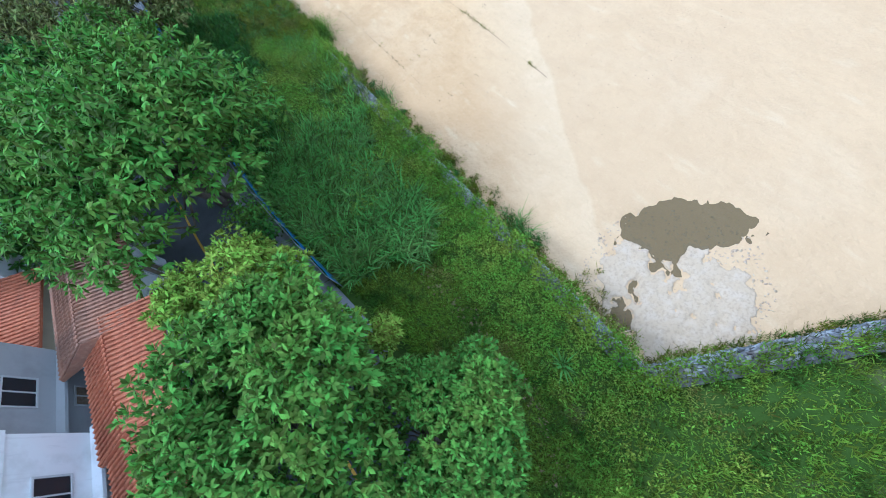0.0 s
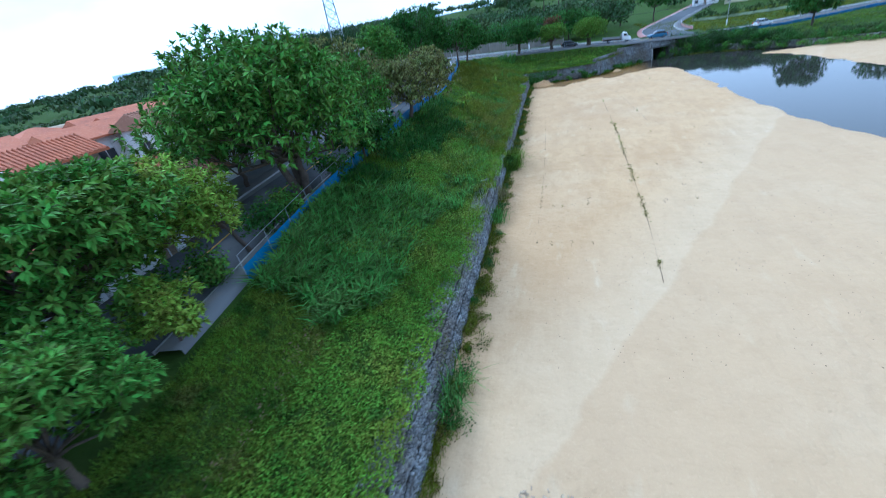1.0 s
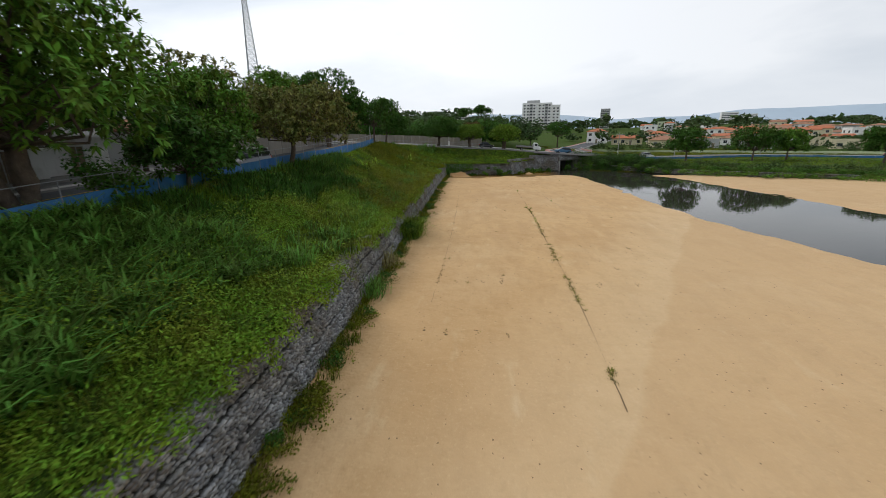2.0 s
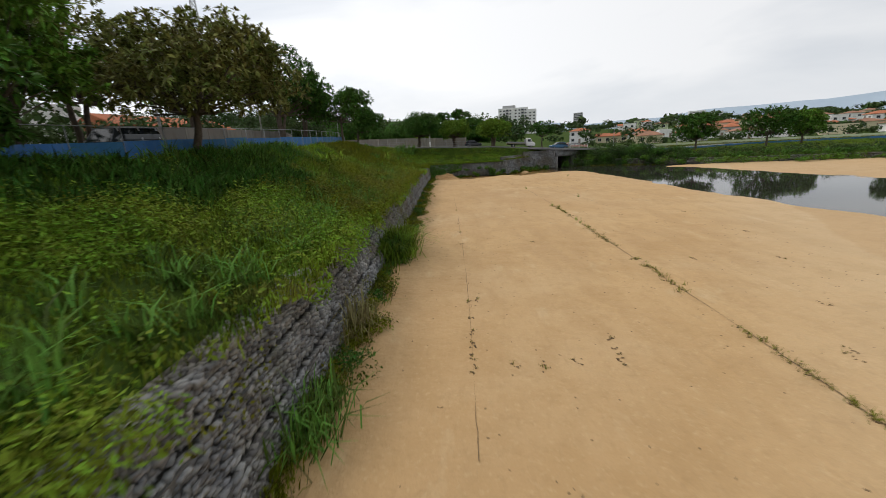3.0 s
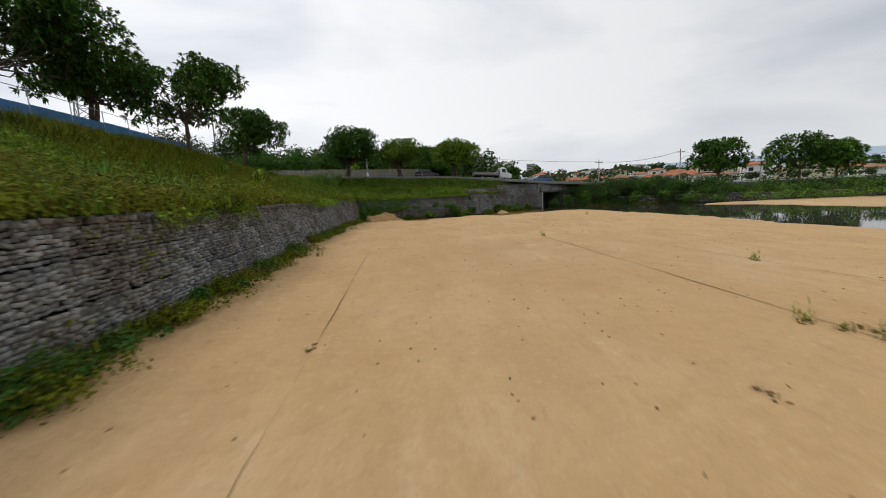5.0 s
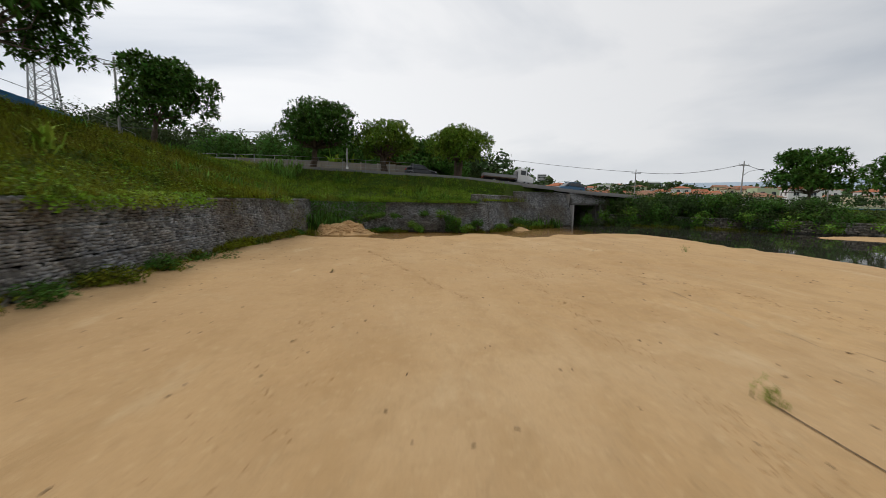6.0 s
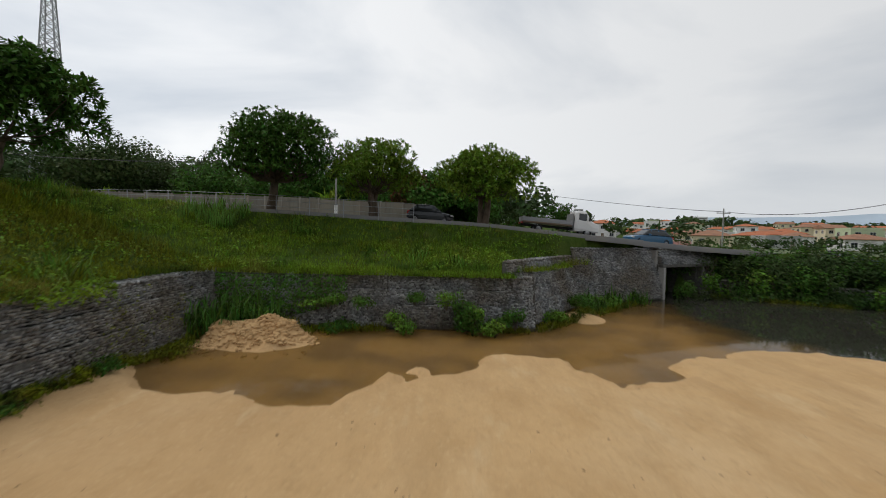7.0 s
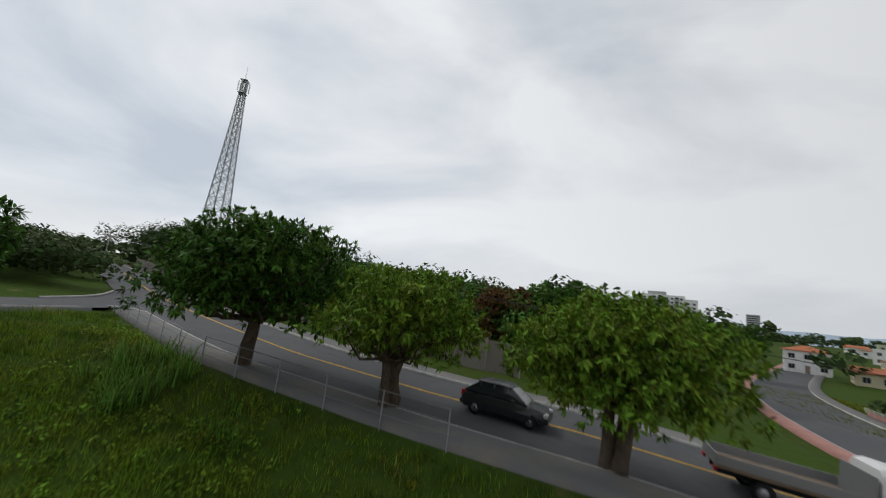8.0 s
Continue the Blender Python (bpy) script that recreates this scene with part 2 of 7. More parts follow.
STONE = material("gabion stone", (0.30, 0.305, 0.30), 0.85, [(2.2, 0.42, 0.62, (0.13, 0.135, 0.145), 0.8), (0.35, 0.43, 0.60, (0.15, 0.12, 0.085), 0.8), ((0.9, 0.9, 0.35), 0.55, 0.7, (0.09, 0.085, 0.06), 0.7), (22, 0.5, 0.75, (0.27, 0.27, 0.27), 0.5)], island=0.42, bump=[(25, 0.5)])
STONE_ONE = material("gabion stone single", (0.30, 0.305, 0.30), 0.85, [(2.2, 0.42, 0.62, (0.13, 0.135, 0.145), 0.8), (0.35, 0.48, 0.66, (0.15, 0.12, 0.085), 0.8), (22, 0.5, 0.75, (0.27, 0.27, 0.27), 0.5)], objvar=0.42, bump=[(25, 0.5)])
# darker than the stones: shade of gaps and culvert inside is in the colour
DARK_RUBBLE = material("dark gabion core and culvert inside", (0.13, 0.125, 0.115), 0.95, [(5, 0.4, 0.7, (0.045, 0.043, 0.04), 0.8)], bump=[(12, 0.8)])
CONCRETE = material("concrete", (0.34, 0.33, 0.31), 0.85, [(0.8, 0.45, 0.65, (0.25, 0.235, 0.21), 0.8), (9, 0.5, 0.8, (0.19, 0.18, 0.16), 0.5)], bump=[(20, 0.3)])
WALLCON = material("stained concrete wall", (0.215, 0.195, 0.165), 0.9, [(0.35, 0.45, 0.65, (0.24, 0.20, 0.16), 0.9), ((2, 2, 0.4), 0.5, 0.7, (0.15, 0.13, 0.10), 0.7)], bump=[(14, 0.3)], objvar=0.12)
ASPHALT = material("asphalt", (0.075, 0.078, 0.083), 0.85, [(0.2, 0.45, 0.65, (0.10, 0.10, 0.10), 0.7), (1.5, 0.5, 0.75, (0.055, 0.055, 0.06), 0.7), (60, 0.5, 0.8, (0.14, 0.14, 0.14), 0.5)], bump=[(70, 0.3)])
PAVING = material("pavement concrete", (0.165, 0.165, 0.165), 0.9, [(0.6, 0.45, 0.65, (0.22, 0.20, 0.17), 0.8), (8, 0.5, 0.75, (0.17, 0.155, 0.13), 0.5)], bump=[(20, 0.3)])
PINKPAVE = material("red painted pavement", (0.42, 0.22, 0.19), 0.9, [(0.7, 0.45, 0.7, (0.33, 0.17, 0.14), 0.7)])
KERB = material("kerb", (0.46, 0.45, 0.42), 0.85, [(1.5, 0.45, 0.65, (0.3, 0.28, 0.25), 0.8)])
MARK_Y = material("yellow road paint", (0.55, 0.33, 0.04), 0.8, [(4, 0.5, 0.7, (0.25, 0.18, 0.07), 0.8)])
MARK_W = material("white road paint", (0.62, 0.62, 0.6), 0.8, [(4, 0.5, 0.7, (0.3, 0.3, 0.3), 0.8)])
WHITE = material("white render", (0.80, 0.79, 0.77), 0.85, [(0.6, 0.5, 0.7, (0.58, 0.56, 0.52), 0.7), ((3, 3, 0.5), 0.55, 0.75, (0.45, 0.43, 0.40), 0.5)])
CREAM = material("cream render", (0.66, 0.58, 0.40), 0.85, [(0.6, 0.5, 0.7, (0.52, 0.45, 0.31), 0.7)])
GREY = material("grey render", (0.42, 0.42, 0.41), 0.85, [(0.6, 0.5, 0.7, (0.32, 0.31, 0.30), 0.7)])
GREENISH = material("pale green render", (0.50, 0.56, 0.36), 0.85, [(0.6, 0.5, 0.7, (0.4, 0.44, 0.3), 0.7)])
TILE = material("clay roof tile", (0.46, 0.155, 0.07), 0.85, [(0.5, 0.42, 0.62, (0.36, 0.12, 0.06), 0.8), (6, 0.5, 0.7, (0.54, 0.24, 0.13), 0.6), (1.5, 0.6, 0.75, (0.16, 0.09, 0.06), 0.6)], bump=[(14, 0.3)])
TILE_OLD = material("weathered roof tile", (0.34, 0.17, 0.10), 0.9, [(0.5, 0.42, 0.62, (0.22, 0.13, 0.09), 0.8), (5, 0.5, 0.7, (0.42, 0.25, 0.16), 0.6)])
ROOFGREY = material("grey sheet roof", (0.36, 0.36, 0.35), 0.7, [(0.6, 0.45, 0.65, (0.26, 0.25, 0.24), 0.8)])
PANE = material("window pane", (0.02, 0.025, 0.03), 0.08, spec=0.6)
FRAME = material("window frame", (0.55, 0.55, 0.54), 0.6)
BLUE = material("blue fence sheet", (0.028, 0.125, 0.28), 0.7, [(0.4, 0.45, 0.65, (0.045, 0.17, 0.33), 0.7), ((4, 4, 0.7), 0.55, 0.75, (0.09, 0.16, 0.25), 0.6)], objvar=0.25)
METAL = material("galvanised steel", (0.26, 0.27, 0.28), 0.5, [(6, 0.45, 0.7, (0.28, 0.28, 0.28), 0.7)], metal=0.6)
MAST = material("tower steel", (0.40, 0.41, 0.42), 0.6, [(0.3, 0.45, 0.7, (0.30, 0.30, 0.31), 0.7)])
POLE = material("pole concrete", (0.36, 0.35, 0.33), 0.85, [(3, 0.45, 0.65, (0.25, 0.24, 0.22), 0.8)])
WIRE = material("cable", (0.03, 0.03, 0.03), 0.6)
WATER = water_material("still water", (0.22, 0.115, 0.018), 0.035, 0.55, 0.10, 1.25, deep=(0.035, 0.034, 0.026))
PUDDLE = water_material("muddy water", (0.17, 0.12, 0.055), 0.04, 0.74, 0.14, 1.24)
PAINT_DARK = material("dark car paint", (0.012, 0.014, 0.017), 0.25, spec=0.6)
PAINT_BLUE = material("blue car paint", (0.02, 0.10, 0.20), 0.3, spec=0.6)
PAINT_WHITE = material("white car paint", (0.68, 0.68, 0.67), 0.3, spec=0.5)
PAINT_SILVER = material("silver car paint", (0.42, 0.43, 0.44), 0.3, metal=0.4)
TYRE = material("tyre rubber", (0.015, 0.015, 0.015), 0.8)
RIM = material("wheel rim", (0.35, 0.35, 0.36), 0.4, metal=0.7)
LAMP_RED = material("red lamp glass", (0.45, 0.01, 0.01), 0.3)
LAMP_CLEAR = material("clear lamp glass", (0.6, 0.6, 0.58), 0.2)
WOOD = material("weathered timber", (0.24, 0.18, 0.12), 0.85, [((1, 8, 8), 0.45, 0.65, (0.15, 0.11, 0.075), 0.8)])
# the haze of distance is mixed into this pale blue
HILL = material("hills tinted for haze", (0.44, 0.52, 0.60), 1.0, [(0.004, 0.4, 0.65, (0.38, 0.46, 0.54), 0.8)])
EARTH = material("bare earth", (0.30, 0.20, 0.11), 0.95, [(0.8, 0.45, 0.65, (0.22, 0.15, 0.09), 0.8), (10, 0.5, 0.75, (0.38, 0.27, 0.16), 0.5)], bump=[(4, 0.5), (20, 0.5)])


# ---- mesh helpers ----
def np_mesh(name, verts, faces):
    """A mesh from arrays of corners and of equal-sided faces."""
    verts, faces = np.asarray(verts, np.float32), np.asarray(faces, np.int32)
    me = bpy.data.meshes.new(name)
    count, sides = faces.shape
    me.vertices.add(len(verts))
    me.vertices.foreach_set("co", verts.ravel())
    me.loops.add(count * sides)
    me.loops.foreach_set("vertex_index", faces.ravel())
    me.polygons.add(count)
    me.polygons.foreach_set("loop_start", np.arange(0, count * sides, sides, dtype=np.int32))
    me.update(calc_edges=True)
    return me


def link(name, me, mat, parent=None, label="", smooth=False):
    if mat is not None and not me.materials:
        me.materials.append(mat)
    if smooth:
        me.polygons.foreach_set("use_smooth", np.ones(len(me.polygons), bool))
    ob = new(name, me)
    if parent is not None:
        ob.parent = parent
    return tagged(ob, label) if label else ob


def part(name, bm, mat, parent=None, label="", smooth=False):
    me = bpy.data.meshes.new(name)
    bm.to_mesh(me)
    bm.free()
    return link(name, me, mat, parent, label, smooth)


def box(bm, x0, x1, y0, y1, z0, z1, bevel=0.0):
    r = bmesh.ops.create_cube(bm, size=1.0, matrix=Matrix.Translation(((x0 + x1) / 2, (y0 + y1) / 2, (z0 + z1) / 2)) @ Matrix.Diagonal((x1 - x0, y1 - y0, z1 - z0, 1)))
    if bevel:
        es = list({e for v in r["verts"] for e in v.link_edges})
        bmesh.ops.bevel(bm, geom=es, offset=bevel, segments=1, affect="EDGES")
    return bm


def boxed(*args, **kw):
    return box(bmesh.new(), *args, **kw)


def join(*meshes):
    """Joins (verts, faces) pairs of like faces."""
    vs, fs, base = [], [], 0
    for v, f in meshes:
        vs.append(v)
        fs.append(np.asarray(f) + base)
        base += len(v)
    return np.concatenate(vs), np.concatenate(fs)


def tube(points, radii, sides=8):
    """A tapered tube along points, as (verts, quads)."""
    points, n = np.asarray(points, float), len(points)
    way = np.gradient(points, axis=0)
    way /= np.linalg.norm(way, axis=1, keepdims=True) + 1e-9
    ref = np.where(np.abs(way[:, 2:]) > 0.9, [[1.0, 0, 0]], [[0, 0, 1.0]])
    a = np.cross(way, ref)
    a /= np.linalg.norm(a, axis=1, keepdims=True) + 1e-9
    b = np.cross(way, a)
    ang = np.linspace(0, 2 * np.pi, sides, endpoint=False)
    ring = a[:, None] * np.cos(ang)[None, :, None] + b[:, None] * np.sin(ang)[None, :, None]
    v = points[:, None] + ring * np.asarray(radii, float)[:, None, None]
    i, j = np.meshgrid(np.arange(n - 1), np.arange(sides), indexing="ij")
    k = (j + 1) % sides
    f = np.stack([i * sides + j, i * sides + k, (i + 1) * sides + k, (i + 1) * sides + j], -1).reshape(-1, 4)
    return v.reshape(-1, 3), f


def leaves(at, normal, size, rng, aspect=0.5):
    """Diamond leaves at places, facing about along normal: (verts, quads)."""
    n = len(at)
    nz = normal + rng.normal(0, 0.45, (n, 3))
    nz /= np.linalg.norm(nz, axis=1, keepdims=True) + 1e-9
    t = rng.normal(0, 1, (n, 3))
    t -= (t * nz).sum(1, keepdims=True) * nz
    t /= np.linalg.norm(t, axis=1, keepdims=True) + 1e-9
    b = np.cross(nz, t)
    s = (np.asarray(size) * rng.uniform(0.6, 1.35, n))[:, None]
    v = np.stack([at - t * s * 0.5, at + b * s * aspect * 0.5 - nz * s * 0.12, at + t * s * 0.5 - nz * s * 0.1, at - b * s * aspect * 0.5 - nz * s * 0.12], 1)
    return v.reshape(-1, 3), np.arange(n * 4).reshape(-1, 4)


def sprays(tips, out, per, size, rng, aspect=0.36):
    """Rosettes of long leaves round twig tips, splayed about the outward way: (verts, quads)."""
    n = len(tips) * per
    at, o = np.repeat(tips, per, 0), np.repeat(out, per, 0)
    way = o * 0.55 + rng.normal(0, 0.62, (n, 3)) + np.array([0, 0, -0.12])
    way /= np.linalg.norm(way, axis=1, keepdims=True) + 1e-9
    side = np.cross(way, o * 0.5 + np.array([0, 0, 1.0]) + rng.normal(0, 0.3, (n, 3)))
    side /= np.linalg.norm(side, axis=1, keepdims=True) + 1e-9
    s = (size * rng.uniform(0.65, 1.3, n))[:, None]
    sag = np.array([0, 0, -0.16])
    mid = at + way * s * 0.5
    v = np.stack([at, mid + side * s * aspect * 0.5, at + way * s + sag * s, mid - side * s * aspect * 0.5], 1)
    return v.reshape(-1, 3), np.arange(n * 4).reshape(-1, 4)


def blades(at, height, lean, width, rng, droop=0.35, simple=False):
    """Bent grass blades rooted at places: (verts, tris)."""
    n = len(at)
    ang = rng.uniform(0, 2 * np.pi, n)
    h = np.asarray(height) * rng.uniform(0.55, 1.25, n)
    out = np.stack([np.cos(ang), np.sin(ang), np.zeros(n)], 1)
    side = np.stack([-np.sin(ang), np.cos(ang), np.zeros(n)], 1) * (np.asarray(width) * rng.uniform(0.7, 1.3, n))[:, None]
    amount = (np.minimum(np.abs(rng.normal(0, lean, n)), 1.3) * h)[:, None]
    up = np.array([[0, 0, 1.0]])
    mid = at + up * (h * 0.62)[:, None] + out * amount * 0.4
    tip = at + up * (h * (1 - droop * rng.uniform(0, 1, n)))[:, None] + out * amount
    if simple:
        v = np.stack([at - side * 0.6, at + side * 0.6, tip], 1).reshape(-1, 3)
        return v, np.arange(n * 3).reshape(-1, 3)
    v = np.stack([at - side * 0.5, at + side * 0.5, mid + side * 0.5, mid - side * 0.5, tip], 1).reshape(-1, 3)
    k = np.arange(n)[:, None] * 5
    f = np.concatenate([k + [[0, 1, 2]], k + [[0, 2, 3]], k + [[3, 2, 4]]])
    return v, f


def smooth01(a, b, x):
    t = np.clip((np.asarray(x, float) - a) / (b - a), 0, 1)
    return t * t * (3 - 2 * t)


def wave(x, y, seed=0.0):
    """A cheap smooth noise from -1 to 1."""
    return (np.sin(x * 1.0 + 1.3 * np.sin(y * 0.7 + seed) + seed) + np.sin(y * 1.1 + 1.7 * np.sin(x * 0.6 - seed) + 2.1 * seed) + np.sin((x + y) * 0.73 + 1.1 * np.sin((x - y) * 0.9 + seed))) / 3


# ---- the lie of the land ----
BASIN = np.array([(0, 22.2), (0, 116.3), (14.6, 116.8), (19.5, 124), (31, 130), (38, 128), (50, 113.6), (60, 108.8), (72, 104.7), (84, 100.7), (92, 86.9), (92, -24), (12, 15.6)], float)
ROADS = {
    "side": ([(-8, 4.28), (-11.8, 15.62), (-13.3, 28.58), (-15.3, 42.35), (-15.8, 59.36), (-15.4, 82.85), (-18.5, 107.15), (-22.5, 124), (-24.4, 132)], 3.1),
    "near": ([(-15, 21.0), (-10, 17.6), (-4.3, 14.0), (3.6, 9.5), (15, 3.4), (60, -21), (120, -54)], 2.8),
    "main": ([(-110, 180), (-60, 157), (-30, 142.5), (-8, 133.6), (1, 131.7), (14, 131.0), (28, 132), (45, 137), (62, 145), (82, 151), (100, 147), (122, 134), (150, 107)], 3.75),
    "away": ([(33, 132), (33, 150), (38, 175), (52, 215), (75, 262), (110, 330)], 4.0),
}


def plateau(x, y):
    """The height of the land round the basin."""
    x, y = np.asarray(x, float), np.asarray(y, float)
    left = np.interp(y, [22.1, 38.3, 59.36, 82.04, 103.1, 122], [4.6, 4.75, 5.4, 6.15, 6.8, 6.9])
    left = left - 2.6 * smooth01(8, 50, x)
    far = np.interp(x, [-75, -54, -10, -3, 5, 13, 20, 28, 45, 80], [8.4, 7.3, 5.8, 5.5, 5.1, 4.75, 4.1, 3.45, 2.5, 1.5])
    w = smooth01(103.1, 127, y)
    z = left * (1 - w) + far * w
    z = z * (1 - smooth01(35, 60, x) * smooth01(54.5, 78.8, y)) + 1.5 * smooth01(35, 60, x) * smooth01(54.5, 78.8, y)
    hill = 7 * smooth01(30, 170, -x + 0.35 * (y - 120)) * smooth01(130, 260, y)
    return z + hill + 16 * smooth01(170, 560, y)


def resample(points, step=2.0):
    p = np.asarray(points, float)
    fine = [p[0]]
    for k in range(len(p) - 1):
        a, b, c, d = p[max(k - 1, 0)], p[k], p[k + 1], p[min(k + 2, len(p) - 1)]
        m = max(2, int(np.linalg.norm(c - b) / step))
        for t in np.linspace(0, 1, m + 1)[1:]:
            fine.append(0.5 * ((2 * b) + (c - a) * t + (2 * a - 5 * b + 4 * c - d) * t * t + (3 * b - a - 3 * c + d) * t ** 3))
    return np.array(fine)


ROAD_LINES = {k: (resample(p), hw) for k, (p, hw) in ROADS.items()}


def inside(x, y, poly=BASIN):
    x, y = np.asarray(x, float), np.asarray(y, float)
    hit = np.zeros(x.shape, bool)
    for (ax, ay), (bx, by) in zip(poly, np.roll(poly, -1, 0)):
        cross = ((ay > y) != (by > y)) & (x < (bx - ax) * (y - ay) / (by - ay + 1e-12) + ax)
        hit ^= cross
    return hit


def edge_distance(x, y, line, closed=False):
    """Distance to a polyline, and how far along it (as an index) the nearest place lies."""
    x, y = np.asarray(x, float), np.asarray(y, float)
    best, where = np.full(x.shape, 1e9), np.zeros(x.shape)
    pts = np.asarray(line, float)
    ends = np.roll(pts, -1, 0) if closed else pts[1:]
    for k, ((ax, ay), (bx, by)) in enumerate(zip(pts, ends)):
        dx, dy = bx - ax, by - ay
        t = np.clip(((x - ax) * dx + (y - ay) * dy) / (dx * dx + dy * dy + 1e-12), 0, 1)
        d = np.hypot(x - ax - t * dx, y - ay - t * dy)
        near = d < best
        best, where = np.where(near, d, best), np.where(near, k + t, where)
    return best, where


def ground_height(x, y):
    x, y = np.asarray(x, float), np.asarray(y, float)
    d, _ = edge_distance(x, y, BASIN, True)
    into = inside(x, y)
    lip = 2.3 - 1.35 * smooth01(31, 45, x) * smooth01(70.7, 95, y)
    lip = lip + 1.05 * smooth01(15.5, 20.5, x) * (1 - smooth01(30, 33, x)) * smooth01(117.5, 122, y)
    top = plateau(x, y)
    span = np.interp(y, [22.1, 82.85, 106.34], [8.6, 9.3, 11.6]) - 5.5 * smooth01(30, 45, x)
    t = np.clip((d - 1.5) / span, 0, 1)
    z = lip + (top - lip) * t ** 1.1 - 0.35 * (1 - smooth01(1.15, 1.6, d))
    z = z + 0.12 * wave(x * 0.9, y * 0.9, 0.4) * np.clip((d - 1.6) / 2, 0, 1)
    z = z + 2.2 * wave(x * 0.02, y * 0.02, 1.0) * smooth01(200, 500, np.hypot(x, y - 60))
    for line, hw in ROAD_LINES.values():
        rd, k = edge_distance(x, y, line)
        i = np.clip(k.astype(int), 0, len(line) - 2)
        f = np.clip(k - i, 0, 1)
        cx, cy = line[i, 0] + f * (line[i + 1, 0] - line[i, 0]), line[i, 1] + f * (line[i + 1, 1] - line[i, 1])
        rz = plateau(cx, cy) - 0.10
        s = 1 - smooth01(hw + 1.9, hw + 4.5, rd)
        z = z * (1 - s) + rz * s
    along, deep = (x - 26.6) * 0.9003 + (y - 127.0) * 0.4352, (y - 127.0) * 0.9003 - (x - 26.6) * 0.4352
    z = np.where((along > 0.1) & (along < 4.6) & (deep > -0.5) & (deep < 9.0), -1.9, z)
    return np.where(into | (d < 0.9), np.where(into, -3.5, -0.5), z)


def road_height(x, y):
    return plateau(x, y)


WATER_Z = -0.42
CHANNEL_L = np.array([(25.0, 132), (27.6, 114), (28.4, 100), (28.3, 80), (28.4, 69), (30.6, 60), (32.9, 51.5), (38, 43), (50, 28.6), (70, 12.4)], float)
CHANNEL_R = np.array([(31.5, 133), (32.6, 126), (35.2, 121.8), (40, 117.2), (43.6, 111), (46, 96), (47.5, 81), (48.6, 68), (50.5, 61.5), (58, 51), (76, 38), (92, 28.6)], float)


def mud_islands(x, y):
    """Above nought where the dried mud stands proud of the runnels."""
    u, v = x * 0.8 + y * 0.6, y * 0.8 - x * 0.6
    return 0.7 * wave(u * 0.75, v * 1.6, 2.0) + 0.22 * wave(u * 2.2, v * 4.3, 1.7) + 0.2 * wave(u * 6, v * 9.1, 0.9) + 0.26


def sand_height(x, y):
    x, y = np.asarray(x, float), np.asarray(y, float)
    xl = np.interp(y, CHANNEL_L[::-1, 1], CHANNEL_L[::-1, 0])
    xr = np.interp(y, CHANNEL_R[::-1, 1], CHANNEL_R[::-1, 0])
    wob = 0.5 * wave(x * 0.25, y * 0.25, 2.0) + 0.25 * wave(x * 0.9, y * 0.8, 0.7)
    into = np.minimum(x - xl, xr - x) + wob + 0.35 * wave(x * 1.3, y * 0.9, 0.4) + 0.12 * wave(x * 3.1, y * 2.7, 1.2)
    z = np.where(x < (xl + xr) / 2, np.interp(into, [-12, -4, -1.2, 0, 2.5], [0.0, -0.05, -0.17, -0.41, -0.95]), np.interp(into, [-20, -6, -1.5, 0, 2.5], [-0.1, -0.18, -0.29, -0.41, -0.95]))
    z = z - 0.20 * smooth01(101.48, 112.82, y) * (1 - smooth01(22, 26, x))
    z = z + 0.05 * wave(x * 0.35, y * 0.2, 0.2) + 0.015 * wave(x * 1.9, y * 1.3, 0.9)
    # ruts and washed runnels towards the outlet
    z = z + 0.012 * wave(x * 3.3 + y * 0.8, y * 1.7, 0.4) * smooth01(78.8, 88.52, y) + 0.03 * np.sin(x * 2.3 + y * 0.75 + 1.2 * wave(x * 0.5, y * 0.4)) * smooth01(80.42, 90.14, y) * (1 - smooth01(106.34, 109.58, y)) * np.clip(wave(x * 0.21, y * 0.16, 1.9) + 0.35, 0, 1)
    field = smooth01(80.42, 88.52, y) * (1 - smooth01(105.53, 107.96, y)) * smooth01(0.5, 2.5, x)
    course = wave(x * 0.42 + y * 0.10, y * 0.11 - x * 0.08, 1.9) + 0.10 * wave(x * 2.3, y * 1.6, 0.4)
    z = z - 0.09 * np.exp(-(course / 0.05) ** 2) * field * smooth01(-0.2, 0.4, wave(x * 0.3, y * 0.22, 3.1))
    course = wave(x * 0.3 - y * 0.16, y * 0.15 + x * 0.2, 0.6) + 0.12 * wave(x * 2.9, y * 2.1, 1.4)
    z = z - 0.08 * smooth01(-0.04, 0.04, course) * field
    z = z + 0.024 * np.sin(x * 9.5 + y * 5.5 + 3.0 * wave(x * 0.9, y * 0.8, 0.2)) * field * smooth01(0.0, 0.5, wave(x * 0.45, y * 0.3, 0.8))
    # pools below the end wall
    e = wave(x * 0.55, y * 0.8, 1.4) * 0.75 + 0.45 * wave(x * 1.6, y * 1.9, 0.3) + 0.15 * wave(x * 4, y * 4.3, 2.3)
    shore = sum(np.interp(x + o, [-0.3, 0.5, 2.4, 4.0, 5.6, 7.1, 7.9, 8.1, 8.8, 11.2, 11.6, 13.0, 14.9, 15.1, 17.5, 18.5, 20, 22.9], [110.5, 109.7, 107.9, 108.5, 108.4, 107.6, 108.6, 110.4, 109.7, 109.9, 111.7, 112.0, 111.9, 109.6, 110.3, 112.0, 112.6, 113.4]) for o in (-0.5, -0.25, 0, 0.25, 0.5)) / 5
    pool = smooth01(-0.35, 0.75, y - shore - 0.8 * e - 0.35 * wave(x * 2.6, y * 2.9, 1.1) - 0.2 * wave(x * 5.3, y * 4.7, 0.6))
